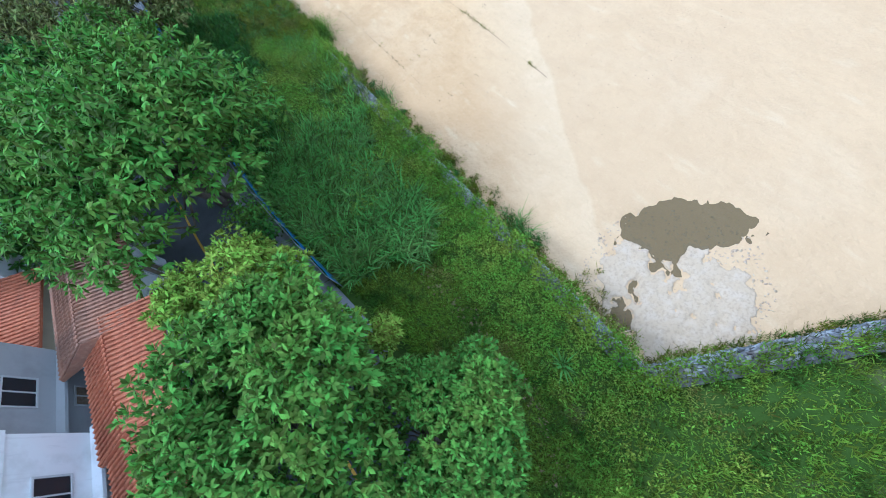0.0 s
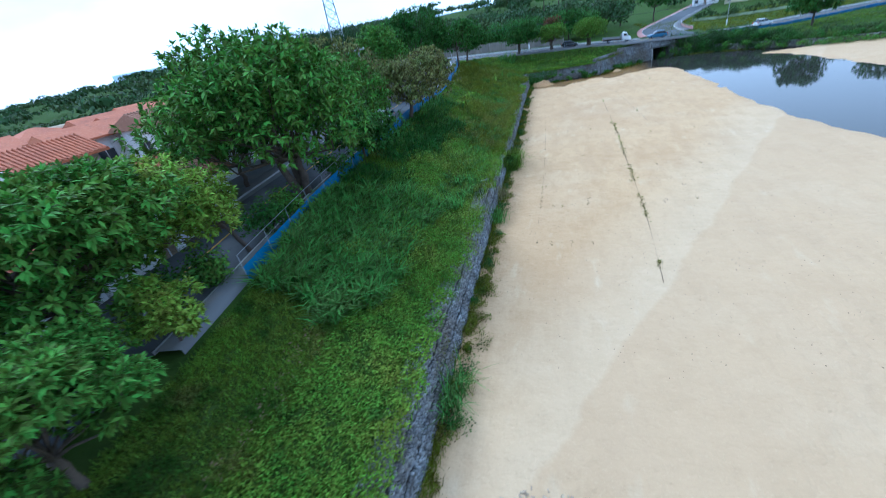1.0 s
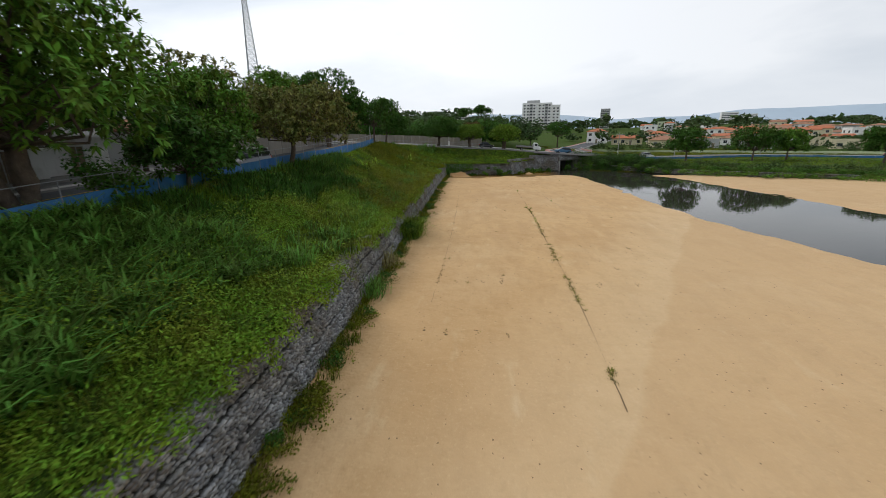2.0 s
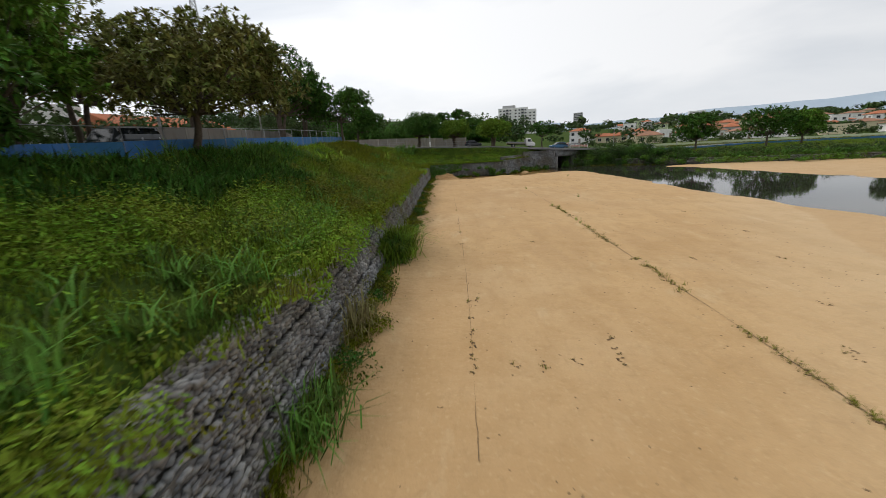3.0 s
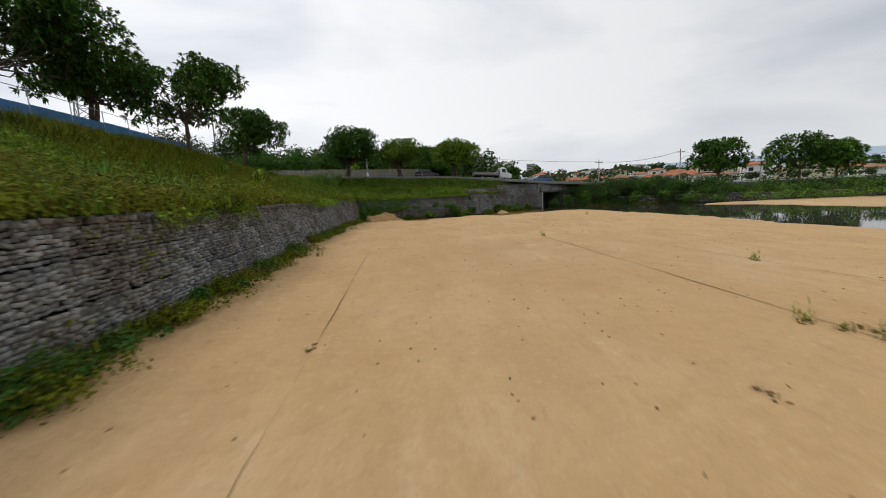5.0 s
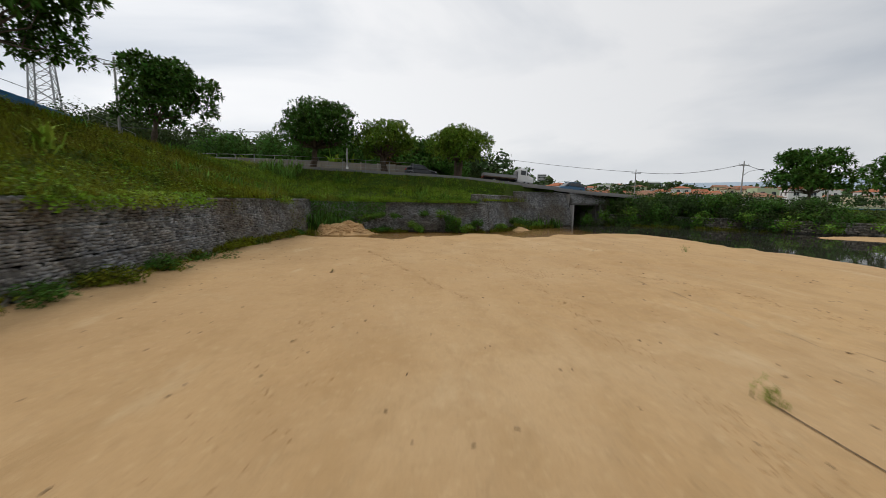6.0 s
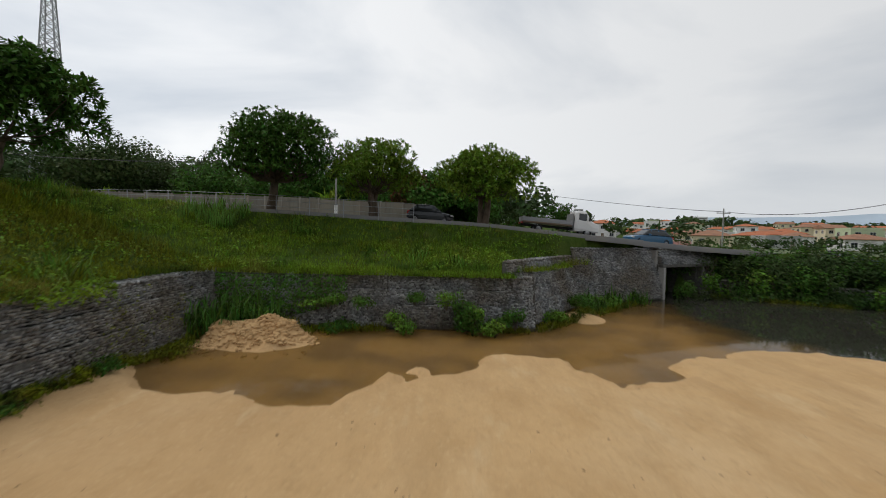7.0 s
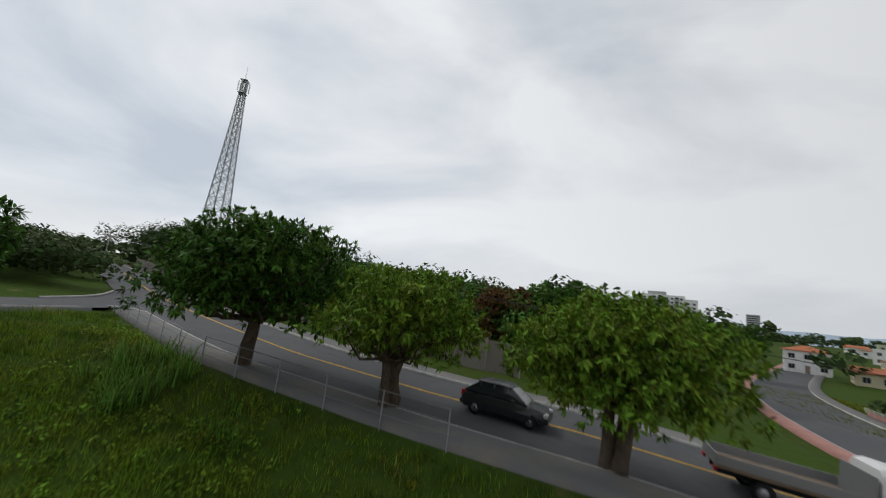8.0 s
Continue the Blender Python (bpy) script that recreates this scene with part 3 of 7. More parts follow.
    z = z - 0.36 * pool + 0.52 * np.exp(-((x - 18.0) / 1.1) ** 2 - ((y - 119.8) / 1.3) ** 2)
    # pool and flaked mud in the near corner
    ca, sa = math.cos(-0.66), math.sin(-0.66)
    px, py = (x - 7.0) * ca + (y - 26.0) * sa, -(x - 7.0) * sa + (y - 26.0) * ca
    r = np.hypot(px / 4.1, py / 1.8) + 0.13 * e + 0.13 * wave(x * 4.4, y * 4.9, 0.3) + 0.08 * wave(x * 9.5, y * 8.7, 1.3)
    z = z - 0.15 * (1 - smooth01(0.6, 1.15, r)) - 0.02 * (1 - smooth01(0.9, 1.5, r))
    r2 = np.hypot((x - 3.4) / 3.5, (y - 23.4) / 3.8) + 0.20 * wave(x * 1.3, y * 1.5, 0.9)
    z = z + (0.12 * np.tanh(3.2 * mud_islands(x, y)) + 0.02 * wave(x * 4, y * 4.4, 0.6) - 0.07) * (1 - smooth01(0.75, 1.1, r2))
    # heap of sand by the end wall
    g = np.hypot((x - 2.5) / 3.3, (y - 114.2) / 2.0) + 0.16 * wave(x * 1.5, y * 1.9, 0.8) + 0.07 * wave(x * 4.1, y * 4.7, 1.6)
    z = z + 0.80 * smooth01(0.0, 0.75, 1 - g) * (1 + 0.28 * wave(x * 2.6, y * 3.1, 0.5) + 0.14 * wave(x * 7, y * 6, 0.2))
    # sand bar in the channel
    z = z + 0.62 * np.exp(-((x - 36.3) / 1.5) ** 2 - ((y - 51.4) / 0.8) ** 2)
    return z


def grid_mesh(name, xs, ys, height):
    gx, gy = np.meshgrid(xs, ys, indexing="ij")
    z = height(gx, gy)
    nx, ny = gx.shape
    i, j = np.meshgrid(np.arange(nx - 1), np.arange(ny - 1), indexing="ij")
    f = np.stack([i * ny + j, (i + 1) * ny + j, (i + 1) * ny + j + 1, i * ny + j + 1], -1).reshape(-1, 4)
    return np_mesh(name, np.stack([gx, gy, z], -1).reshape(-1, 3), f)


far_steps = np.array([2, 5, 9, 15, 24, 38, 60, 95, 150, 240, 400, 700, 1200, 2200, 3800], float)
xs = np.r_[-70 - far_steps[::-1], np.arange(-70, -12, 1.5), np.arange(-12, 32, 0.6), np.arange(32, 130, 1.5), 130 + far_steps]
ys = np.r_[-45 - far_steps[::-1], np.arange(-45, 14, 1.5), np.arange(14, 28, 0.6), np.arange(28, 112, 1.3), np.arange(112, 142, 0.6), np.arange(142, 200, 1.6), 200 + far_steps]
tagged(link("ground", grid_mesh("ground", xs, ys, ground_height), GROUND, smooth=True), "green overgrown grassy ground sloping up from the basin", "ground", kind="structure")
xs = np.r_[np.arange(-1.2, 22, 0.2), np.arange(22, 50, 0.5), np.arange(50, 94, 2.6)]
ys = np.r_[np.arange(-30, 16, 2.0), np.arange(16, 34, 0.2), np.arange(34, 80, 0.8), np.arange(80, 118, 0.22), np.arange(118, 132, 0.8)]
tagged(link("basin_floor", grid_mesh("basin_floor", xs, ys, sand_height), SAND, smooth=True), "flat tan sand floor of a drained stormwater basin", "sand", kind="structure")


def sheet(name, x0, x1, y0, y1, z, mat, label, category):
    me = np_mesh(name, [(x0, y0, z), (x1, y0, z), (x1, y1, z), (x0, y1, z)], [(0, 1, 2, 3)])
    return tagged(link(name, me, mat), label, category, kind="structure")


sheet("water", 20, 93, -12, 134, WATER_Z, WATER, "still dark water channel reflecting trees and sky", "water")
sheet("puddle", 0.2, 20, 106.5, 126, WATER_Z, WATER, "shallow muddy brown puddle on the sand", "puddle")
sheet("puddle", 0.1, 13, 17.0, 32, -0.085, PUDDLE, "shallow brown puddle with flaked mud in the basin corner", "puddle")


# ---- gabion walls ----
PHI = (1 + 5 ** 0.5) / 2
ICO_V = np.array([(-1, PHI, 0), (1, PHI, 0), (-1, -PHI, 0), (1, -PHI, 0), (0, -1, PHI), (0, 1, PHI), (0, -1, -PHI), (0, 1, -PHI), (PHI, 0, -1), (PHI, 0, 1), (-PHI, 0, -1), (-PHI, 0, 1)], float) / (1 + PHI ** 2) ** 0.5
ICO_F = np.array([(0, 11, 5), (0, 5, 1), (0, 1, 7), (0, 7, 10), (0, 10, 11), (1, 5, 9), (5, 11, 4), (11, 10, 2), (10, 7, 6), (7, 1, 8), (3, 9, 4), (3, 4, 2), (3, 2, 6), (3, 6, 8), (3, 8, 9), (4, 9, 5), (2, 4, 11), (6, 2, 10), (8, 6, 7), (9, 8, 1)])
rng = np.random.default_rng(7)


BOX_V = np.array([(-1, -1, -1), (1, -1, -1), (1, 1, -1), (-1, 1, -1), (-1, -1, 1), (1, -1, 1), (1, 1, 1), (-1, 1, 1)], float) * 0.82
BOX_F = np.array([(0, 2, 1), (0, 3, 2), (4, 5, 6), (4, 6, 7), (0, 1, 5), (0, 5, 4), (2, 3, 7), (2, 7, 6), (1, 2, 6), (1, 6, 5), (3, 0, 4), (3, 4, 7)])


def stone_cloud(at, sizes, turn, rng, angular=False):
    """Lumpy stones at places: half sizes along, through and up, turned about z."""
    n = len(at)
    corners, faces = (BOX_V, BOX_F) if angular else (np.sign(ICO_V) * np.abs(ICO_V) ** 0.75, ICO_F)
    m = len(corners)
    v = corners[None] * (1 + rng.uniform(-0.26, 0.22, (n, m, 3 if angular else 1))) * sizes[:, None, :]
    tilt = rng.normal(0, 0.16, n)
    x, z = v[..., 0] * np.cos(tilt)[:, None] - v[..., 2] * np.sin(tilt)[:, None], v[..., 0] * np.sin(tilt)[:, None] + v[..., 2] * np.cos(tilt)[:, None]
    c, s = np.cos(turn)[:, None], np.sin(turn)[:, None]
    v = np.stack([x * c - v[..., 1] * s, x * s + v[..., 1] * c, z], -1) + at[:, None]
    f = faces[None] + (np.arange(n) * m)[:, None, None]
    return v.reshape(-1, 3), f.reshape(-1, 3)


STONE_SHAPES = []
for k in range(6):
    v, f = stone_cloud(np.zeros((1, 3)), np.array([[1.0, 1.0, 1.0]]), np.zeros(1), rng, True)
    me = np_mesh("stone", v, f)
    me.materials.append(STONE_ONE)
    STONE_SHAPES.append(me)


def gabion(name, p0, p1, z0, z1, label, singles=(), setback=0.30, thick=1.35, cell=0.128, rise=0.076):
    """A wall of stone-filled baskets from p0 to p1; the basin lies on its right hand."""
    a, b = np.array(p0, float), np.array(p1, float)
    length = np.linalg.norm(b - a)
    way = (b - a) / length
    out = np.array([way[1], -way[0]])
    courses = max(1, round((z1 - max(z0, 0)) / 0.8))
    edges = np.linspace(max(z0, 0), z1, courses + 1)
    # plain core behind the stones; its dark colour carries the gaps' shade
    bm = bmesh.new()
    for c in range(courses):
        lo, hi, back = (z0 if c == 0 else edges[c]), edges[c + 1], c * setback
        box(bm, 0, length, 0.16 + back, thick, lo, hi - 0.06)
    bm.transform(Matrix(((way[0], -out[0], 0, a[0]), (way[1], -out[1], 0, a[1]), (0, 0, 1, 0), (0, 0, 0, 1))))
    wall = tagged(part(name, bm, DARK_RUBBLE), label, "retaining wall", kind="structure")
    turn0 = math.atan2(way[1], way[0])
    spots, sizes = [], []
    for c in range(courses):
        lo, hi = (max(z0, -0.3) if c == 0 else edges[c]), edges[c + 1]
        rows = max(2, int((hi - lo) / rise))
        for r in range(rows):
            m = int(length / cell)
            along = (np.arange(m) + 0.5 * (r % 2) + rng.uniform(-0.28, 0.28, m)) * cell
            bulge = 0.06 * np.sin(np.pi * (along % 2.0) / 2.0) + 0.05 * np.sin(np.pi * (r + 0.5) / rows)
            deep = c * setback + (r / rows) * setback * 0.6 + 0.09 - bulge + rng.uniform(-0.025, 0.05, m)
            up = lo + (r + 0.5 + rng.uniform(-0.2, 0.2, m)) * (hi - lo) / rows
            spots.append(np.stack([along, deep, up], 1))
            sizes.append(np.stack([rng.uniform(0.055, 0.125, m) * cell / 0.152, rng.uniform(0.05, 0.09, m), rng.uniform(0.032, 0.062, m) * rise / 0.088], 1))
    back = (courses - 1) * setback
    pitch = cell * 1.05
    rows = int((thick - back) / pitch)
    for r in range(rows):
        m = int(length / pitch)
        along = (np.arange(m) + rng.uniform(-0.35, 0.35, m)) * pitch
        deep = back + 0.1 + (r + rng.uniform(-0.35, 0.35, m)) * pitch
        spots.append(np.stack([along, deep, np.full(m, z1 - 0.06) + rng.uniform(-0.03, 0.03, m)], 1))
        sizes.append(np.stack([rng.uniform(0.06, 0.115, m) * cell / 0.152, rng.uniform(0.055, 0.10, m) * cell / 0.152, rng.uniform(0.04, 0.07, m)], 1))
    spots, sizes = np.concatenate(spots), np.concatenate(sizes)
    world_at = np.stack([a[0] + spots[:, 0] * way[0] - spots[:, 1] * out[0], a[1] + spots[:, 0] * way[1] - spots[:, 1] * out[1], spots[:, 2]], 1)
    turn = turn0 + rng.normal(0, 0.3, len(spots))
    lone = np.zeros(len(spots), bool)
    if singles:
        lone = (spots[:, 0] > singles[0]) & (spots[:, 0] < singles[1]) & (spots[:, 2] > 0.2)
    v, f = stone_cloud(world_at[~lone], sizes[~lone], turn[~lone], rng, True)
    rest = link("stones", np_mesh("stones", v, f), STONE, wall, "grey-blue quarried stones packed in wire baskets")
    tagged(rest, kind="stuff")
    for k in np.nonzero(lone)[0]:
        ob = new("stone", STONE_SHAPES[k % 6])
        ob.parent = wall
        ob.matrix_basis = Matrix.LocRotScale(Vector(world_at[k]), Euler((0, 0, turn[k])), Vector(sizes[k]))
    return wall


GABION = "long gabion wall of grey stones with weeds along its foot"
gabion("wall_west", (0, 21.8), (0, 117.4), -0.3, 2.2, GABION, singles=(37.5, 38.5))
gabion("wall_north", (-0.6, 116.2), (14.7, 116.6), -0.5, 2.1, "low gabion end wall of grey stones behind a puddle")
gabion("wall_step", (14.2, 116.7), (19.6, 124.0), -0.9, 2.85, "stepped return of a gabion wall of grey stones")
gabion("wall_outlet", (19.3, 123.7), (26.6, 127.0), -1.2, 3.35, "gabion headwall of grey stones beside a culvert")
gabion("wall_south", (38, 2.7), (-0.4, 22.3), -0.3, 2.2, "gabion wall of grey stones closing the basin, grass on top", cell=0.26, rise=0.17)
gabion("wall_east", (31.5, 129.6), (38, 127.6), -1.2, 0.9, "low overgrown gabion wall of grey stones", cell=0.3, rise=0.2)
gabion("wall_east_bank", (38, 127.6), (50, 112.8), -1.2, 0.8, "low overgrown gabion wall of grey stones", cell=0.3, rise=0.2)
gabion("wall_east_bend", (50, 112.8), (72, 101.8), -1.2, 0.7, "low overgrown gabion wall of grey stones", cell=0.32, rise=0.22)


# ---- culvert under the road ----
def culvert():
    a, b = np.array((26.6, 127.0)), np.array((32.6, 129.9))
    way = (b - a) / np.linalg.norm(b - a)
    turn = Matrix(((way[0], -way[1], 0, a[0]), (way[1], way[0], 0, a[1]), (0, 0, 1, 0), (0, 0, 0, 1)))
    length = np.linalg.norm(b - a)
    head = new("culvert")
    head.matrix_basis = turn
    tagged(head, "concrete box culvert opening, inside coloured dark for shade, with dark water", "culvert")
    part("lintel", boxed(-0.2, length, 0.05, 0.6, 1.95, 2.16, bevel=0.03), DARK_RUBBLE, head)
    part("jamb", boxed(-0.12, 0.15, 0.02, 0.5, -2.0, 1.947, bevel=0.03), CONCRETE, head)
    part("jamb", boxed(4.55, 4.8, 0.05, 0.5, -2.0, 1.947, bevel=0.03), DARK_RUBBLE, head)
    # inner walls take the dark core colour, which paints in the tunnel's shade
    part("dark_lining", boxed(0.0, 0.25, 0.503, 9.0, -2.0, 1.95), DARK_RUBBLE, head)
    part("dark_lining", boxed(4.45, 4.7, 0.503, 9.0, -2.0, 1.95), DARK_RUBBLE, head)
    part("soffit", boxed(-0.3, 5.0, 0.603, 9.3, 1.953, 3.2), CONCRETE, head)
    # closes off the tunnel, coloured dark for the same shade
    part("dark_back_wall", boxed(0.253, 4.447, 8.7, 9.0, -2.0, 1.95), DARK_RUBBLE, head)


culvert()
gabion("wall_outlet_side", (30.9, 129.1), (33.2, 130.2), -1.2, 2.16, "gabion wall of grey stones beside a culvert mouth", thick=1.1)
gabion("wall_outlet_top", (26.5, 127.05), (32.4, 129.85), 2.17, 3.4, "gabion course of grey stones over a culvert", thick=1.1)


# ---- roads ----
def extrude(line, profile, lift=0.0, closed=False):
    """Sweeps a cross profile of (offset to the left, height) along a road line: (verts, quads)."""
    p = np.asarray(line, float)
    way = np.gradient(p, axis=0)
    way /= np.linalg.norm(way, axis=1, keepdims=True)
    left = np.stack([-way[:, 1], way[:, 0]], 1)
    z = road_height(p[:, 0], p[:, 1])
    v = [np.stack([p[:, 0] + left[:, 0] * o, p[:, 1] + left[:, 1] * o, z + h + lift], 1) for o, h in profile]
    v = np.stack(v, 1)
    n, m = v.shape[:2]
    i, j = np.meshgrid(np.arange(n - 1), np.arange(m - 1), indexing="ij")
    f = np.stack([i * m + j, (i + 1) * m + j, (i + 1) * m + j + 1, i * m + j + 1], -1).reshape(-1, 4)
    return v.reshape(-1, 3), f[:, ::-1]


def stretch(line, lo, hi, axis):
    return line[(line[:, axis] >= lo) & (line[:, axis] <= hi)]


def strip(name, line, profile, mat, label="", category="", lift=0.0):
    v, f = extrude(line, profile, lift)
    return tagged(link(name, np_mesh(name, v, f), mat), label, category, kind="structure")


for key, lift in (("near", 0.0), ("side", 0.012), ("away", 0.006), ("main", 0.024)):
    line, hw = ROAD_LINES[key]
    strip("road", line, [(hw + 0.05, 0), (0, 0.05), (-hw - 0.05, 0)], ASPHALT, "worn grey asphalt road with faded markings", "road", lift)


def apron():
    """The bell mouth where the side street meets the main road."""
    side, hw = ROAD_LINES["side"]
    main, mhw = ROAD_LINES["main"]
    c = side[-1] + (side[-2] - side[-1]) * 0.4
    w = side[-1] - side[-2]
    w = w / np.linalg.norm(w)
    left = np.array([-w[1], w[0]])
    edge = offset_line(main, -mhw * 0.9)
    edge = edge[(edge[:, 0] > -41) & (edge[:, 0] < -15)]
    rows = []
    for t in np.linspace(0, 1, 14):
        o = np.linspace(1, -1, 15)
        a = c + left * (o * hw)[:, None]
        k = np.linspace(0, len(edge) - 1, 15)
        b = np.stack([np.interp(k, np.arange(len(edge)), edge[:, i]) for i in (0, 1)], 1)
        bend = 0.5 + 0.5 * np.abs(o)[:, None] ** 2
        p = a * (1 - t) + b * t + (a[7] + (b[7] - a[7]) * t - (a * (1 - t) + b * t)) * (bend * 4 * t * (1 - t) * 0.55)
        z = plateau(*c) * (1 - t) + plateau(b[:, 0], b[:, 1]) * t
        rows.append(np.c_[p, np.maximum(z, ground_height(p[:, 0], p[:, 1]) + 0.05) + 0.015])
    v = np.concatenate(rows)
    i, j = np.meshgrid(np.arange(13), np.arange(14), indexing="ij")
    f = np.stack([i * 15 + j, i * 15 + j + 1, (i + 1) * 15 + j + 1, (i + 1) * 15 + j], -1).reshape(-1, 4)
    tagged(link("road", np_mesh("road", v, f[:, ::-1]), ASPHALT), "worn asphalt bell mouth of a side street", "road", kind="structure")
    for col in (0, 14):
        line = np.array([r[col] for r in rows[:12]])
        v, f = tube(line + (0, 0, 0.04), np.full(len(line), 0.11), 6)
        tagged(link("kerb", np_mesh("kerb", v, f), KERB), "pale concrete kerb round the street corner", "kerb", kind="structure")


def offset_line(line, o):
    way = np.gradient(line, axis=0)
    way /= np.linalg.norm(way, axis=1, keepdims=True)
    return line + np.stack([-way[:, 1], way[:, 0]], 1) * o


apron()


def kerb_profile(o, s, wide):
    """Kerb at offset o with a pavement running wide metres outwards on side s."""
    return [(o, -0.05), (o, 0.14), (o + s * 0.14, 0.15)], [(o + s * 0.14, 0.146), (o + s * wide, 0.15), (o + s * (wide + 0.02), -0.25)]


def kerbs(line, hw, wide_left, wide_right, pave=PAVING):
    for s, wide in ((1, wide_left), (-1, wide_right)):
        if wide:
            k, p = kerb_profile(s * (hw + 0.04), s, wide)
            strip("kerb", line, k, KERB, "pale concrete kerb", "kerb")
            strip("pavement", line, p, pave, "worn concrete pavement beside the road", "pavement")


main, main_hw = ROAD_LINES["main"]
kerbs(stretch(main, -110, 26, 0), main_hw, 1.8, 0, PAVING)
kerbs(stretch(main, -19, 24, 0), main_hw, 0, 1.9)
kerbs(stretch(main, 23, 42, 0), main_hw, 0, 0.4)
kerbs(stretch(main, 41, 150, 0), main_hw, 1.8, 1.6)
side, side_hw = ROAD_LINES["side"]
kerbs(stretch(side, 26.5, 130.5, 1), side_hw, 1.5, 1.3)
near, near_hw = ROAD_LINES["near"]
kerbs(stretch(near, -8.5, 120, 0), near_hw, 0.75, 0)
away, away_hw = ROAD_LINES["away"]
kerbs(stretch(away, 141, 330, 1), away_hw, 1.4, 0, PINKPAVE)
kerbs(stretch(away, 141, 330, 1), away_hw, 0, 1.8)
strip("road_marking", stretch(main, -70, 140, 0), [(0.10, 0), (-0.10, 0)], MARK_Y, "faded yellow centre line", "road marking", 0.085)
strip("road_marking", stretch(side, 14, 128, 1), [(0.07, 0), (-0.07, 0)], MARK_Y, "faded yellow centre line", "road marking", 0.072)
for k in range(7):
    seg = stretch(main, -55 + k * 4.0, -53 + k * 4.0, 0)
    if len(seg) > 1:
        strip("road_marking", seg, [(2.0, 0), (1.85, 0)], MARK_W, "faded white lane dash", "road marking", 0.083)
for k in range(3):
    m = 24.0 + 1.9 * k
    seg = np.array([(m, 128.7), (m + 1.2, 130.4)])
    strip("road_marking", seg, [(0.2, 0), (-0.2, 0)], MARK_Y, "yellow hatched road marking", "road marking", 0.09)


# ---- fences and free walls ----
def spaced(line, step):
    d = np.r_[0, np.cumsum(np.linalg.norm(np.diff(line, axis=0), axis=1))]
    s = np.arange(0, d[-1], step)
    return np.stack([np.interp(s, d, line[:, 0]), np.interp(s, d, line[:, 1])], 1)


def panel_between(a, b, z0, z1, lo, hi, thick=0.03, waves=0):
    """An upright panel from a to b that follows the fall of the ground, as a bmesh."""
    bm = bmesh.new()
    way = Vector((b[0] - a[0], b[1] - a[1], 0))
    side = Vector((-way.y, way.x, 0)).normalized() * thick / 2
    n = max(1, waves)
    rings = []
    for k in range(n + 1):
        t = k / n
        base = Vector((a[0], a[1], 0)) + way * t + side * (1.6 * math.sin(k * 2.4) if waves else 0)
        z = z0 + (z1 - z0) * t
        rings.append([bm.verts.new(base + s + Vector((0, 0, z + h))) for s, h in ((side, lo), (side, hi), (-side, hi), (-side, lo))])
    for p, q in zip(rings, rings[1:]):
        for i in range(4):
            bm.faces.new((p[i], p[(i + 1) % 4], q[(i + 1) % 4], q[i]))
    bm.faces.new(rings[0][::-1])
    bm.faces.new(rings[-1])
    return bm


def post_mesh(height, r, mat):
    v, f = tube([(0, 0, -0.4), (0, 0, height)], [r, r], 6)
    bm = bmesh.new()
    me = np_mesh("post", v, f)
    bm.from_mesh(me)
    bmesh.ops.contextual_create(bm, geom=[e for e in bm.edges if e.is_boundary and e.verts[0].co.z > 0])
    bm.to_mesh(me)
    bm.free()
    me.materials.append(mat)
    return me


def fence(name, label, line, step, base, panel=None, panel_mat=None, post_h=1.9, post_r=0.035, post_mat=METAL, rails=(), category="fence", waves=0):
    top = tagged(new(name), label, category)
    pts = spaced(line, step)
    zs = base(pts[:, 0], pts[:, 1])
    pm = post_mesh(post_h, post_r, post_mat)
    for p, z in zip(pts, zs):
        ob = new("post", pm)
        ob.parent = top
        ob.location = (p[0], p[1], z)
    for (p, z), (q, w) in zip(zip(pts, zs), zip(pts[1:], zs[1:])):
        if panel:
            part("panel", panel_between(p, q, z, w, panel[0], panel[1] + rng.uniform(-0.06, 0.06), waves=waves), panel_mat, top)
    for k, h in enumerate(rails):
        v, f = tube(np.stack([pts[:, 0], pts[:, 1], zs + h], 1), np.full(len(pts), 0.018), 5)
        link("rail", np_mesh("rail", v, f), post_mat, top)
    return top


fence("fence", "blue sheet fence with wire mesh posts along the road", stretch(offset_line(side, -side_hw - 1.55), 33.44, 122, 1), 2.6, lambda x, y: ground_height(x, y), (0.02, 0.95), BLUE, 1.6, 0.022, METAL, (1.58,), waves=6)
fence("fence", "thin grey wire fence on posts above the grass bank", stretch(offset_line(main, -main_hw - 2.05), -21, 11, 0), 2.5, lambda x, y: ground_height(x, y), None, None, 1.3, 0.03, METAL, (0.5, 0.9, 1.28))
fence("fence", "pale blue sheet fence along the road bank", stretch(offset_line(main, -main_hw - 1.9), 42, 120, 0), 3.0, lambda x, y: ground_height(x, y), (0.05, 0.55), BLUE, 0.9, 0.03, METAL, (0.85,), waves=4)
fence("railing", "red and white railing beside the pavement", stretch(offset_line(away, -away_hw - 1.9), 142, 175, 1), 2.4, lambda x, y: ground_height(x, y), (0.15, 0.75), PINKPAVE, 1.0, 0.04, FRAME, (0.95,), "railing")
WALL_LINE = resample([(-110, 188), (-85, 174.0), (-54, 160.0), (-11, 146.0), (2.5, 142.5), (10, 141.4)], 1.0)
fence("perimeter_wall", "stained precast concrete panel wall behind the road", WALL_LINE, 2.6, lambda x, y: plateau(x, y), (-0.3, 2.3), WALLCON, 2.4, 0.10, WALLCON, (), "wall")
fence("perimeter_wall", "stained rendered boundary wall along the street", resample([(-18.6, 69.08), (-18.4, 85.28), (-22, 106.34), (-26, 116.06)], 1.0), 3.0, lambda x, y: plateau(x, y), (-0.3, 2.0), WALLCON, 2.05, 0.08, WALLCON, (), "wall")


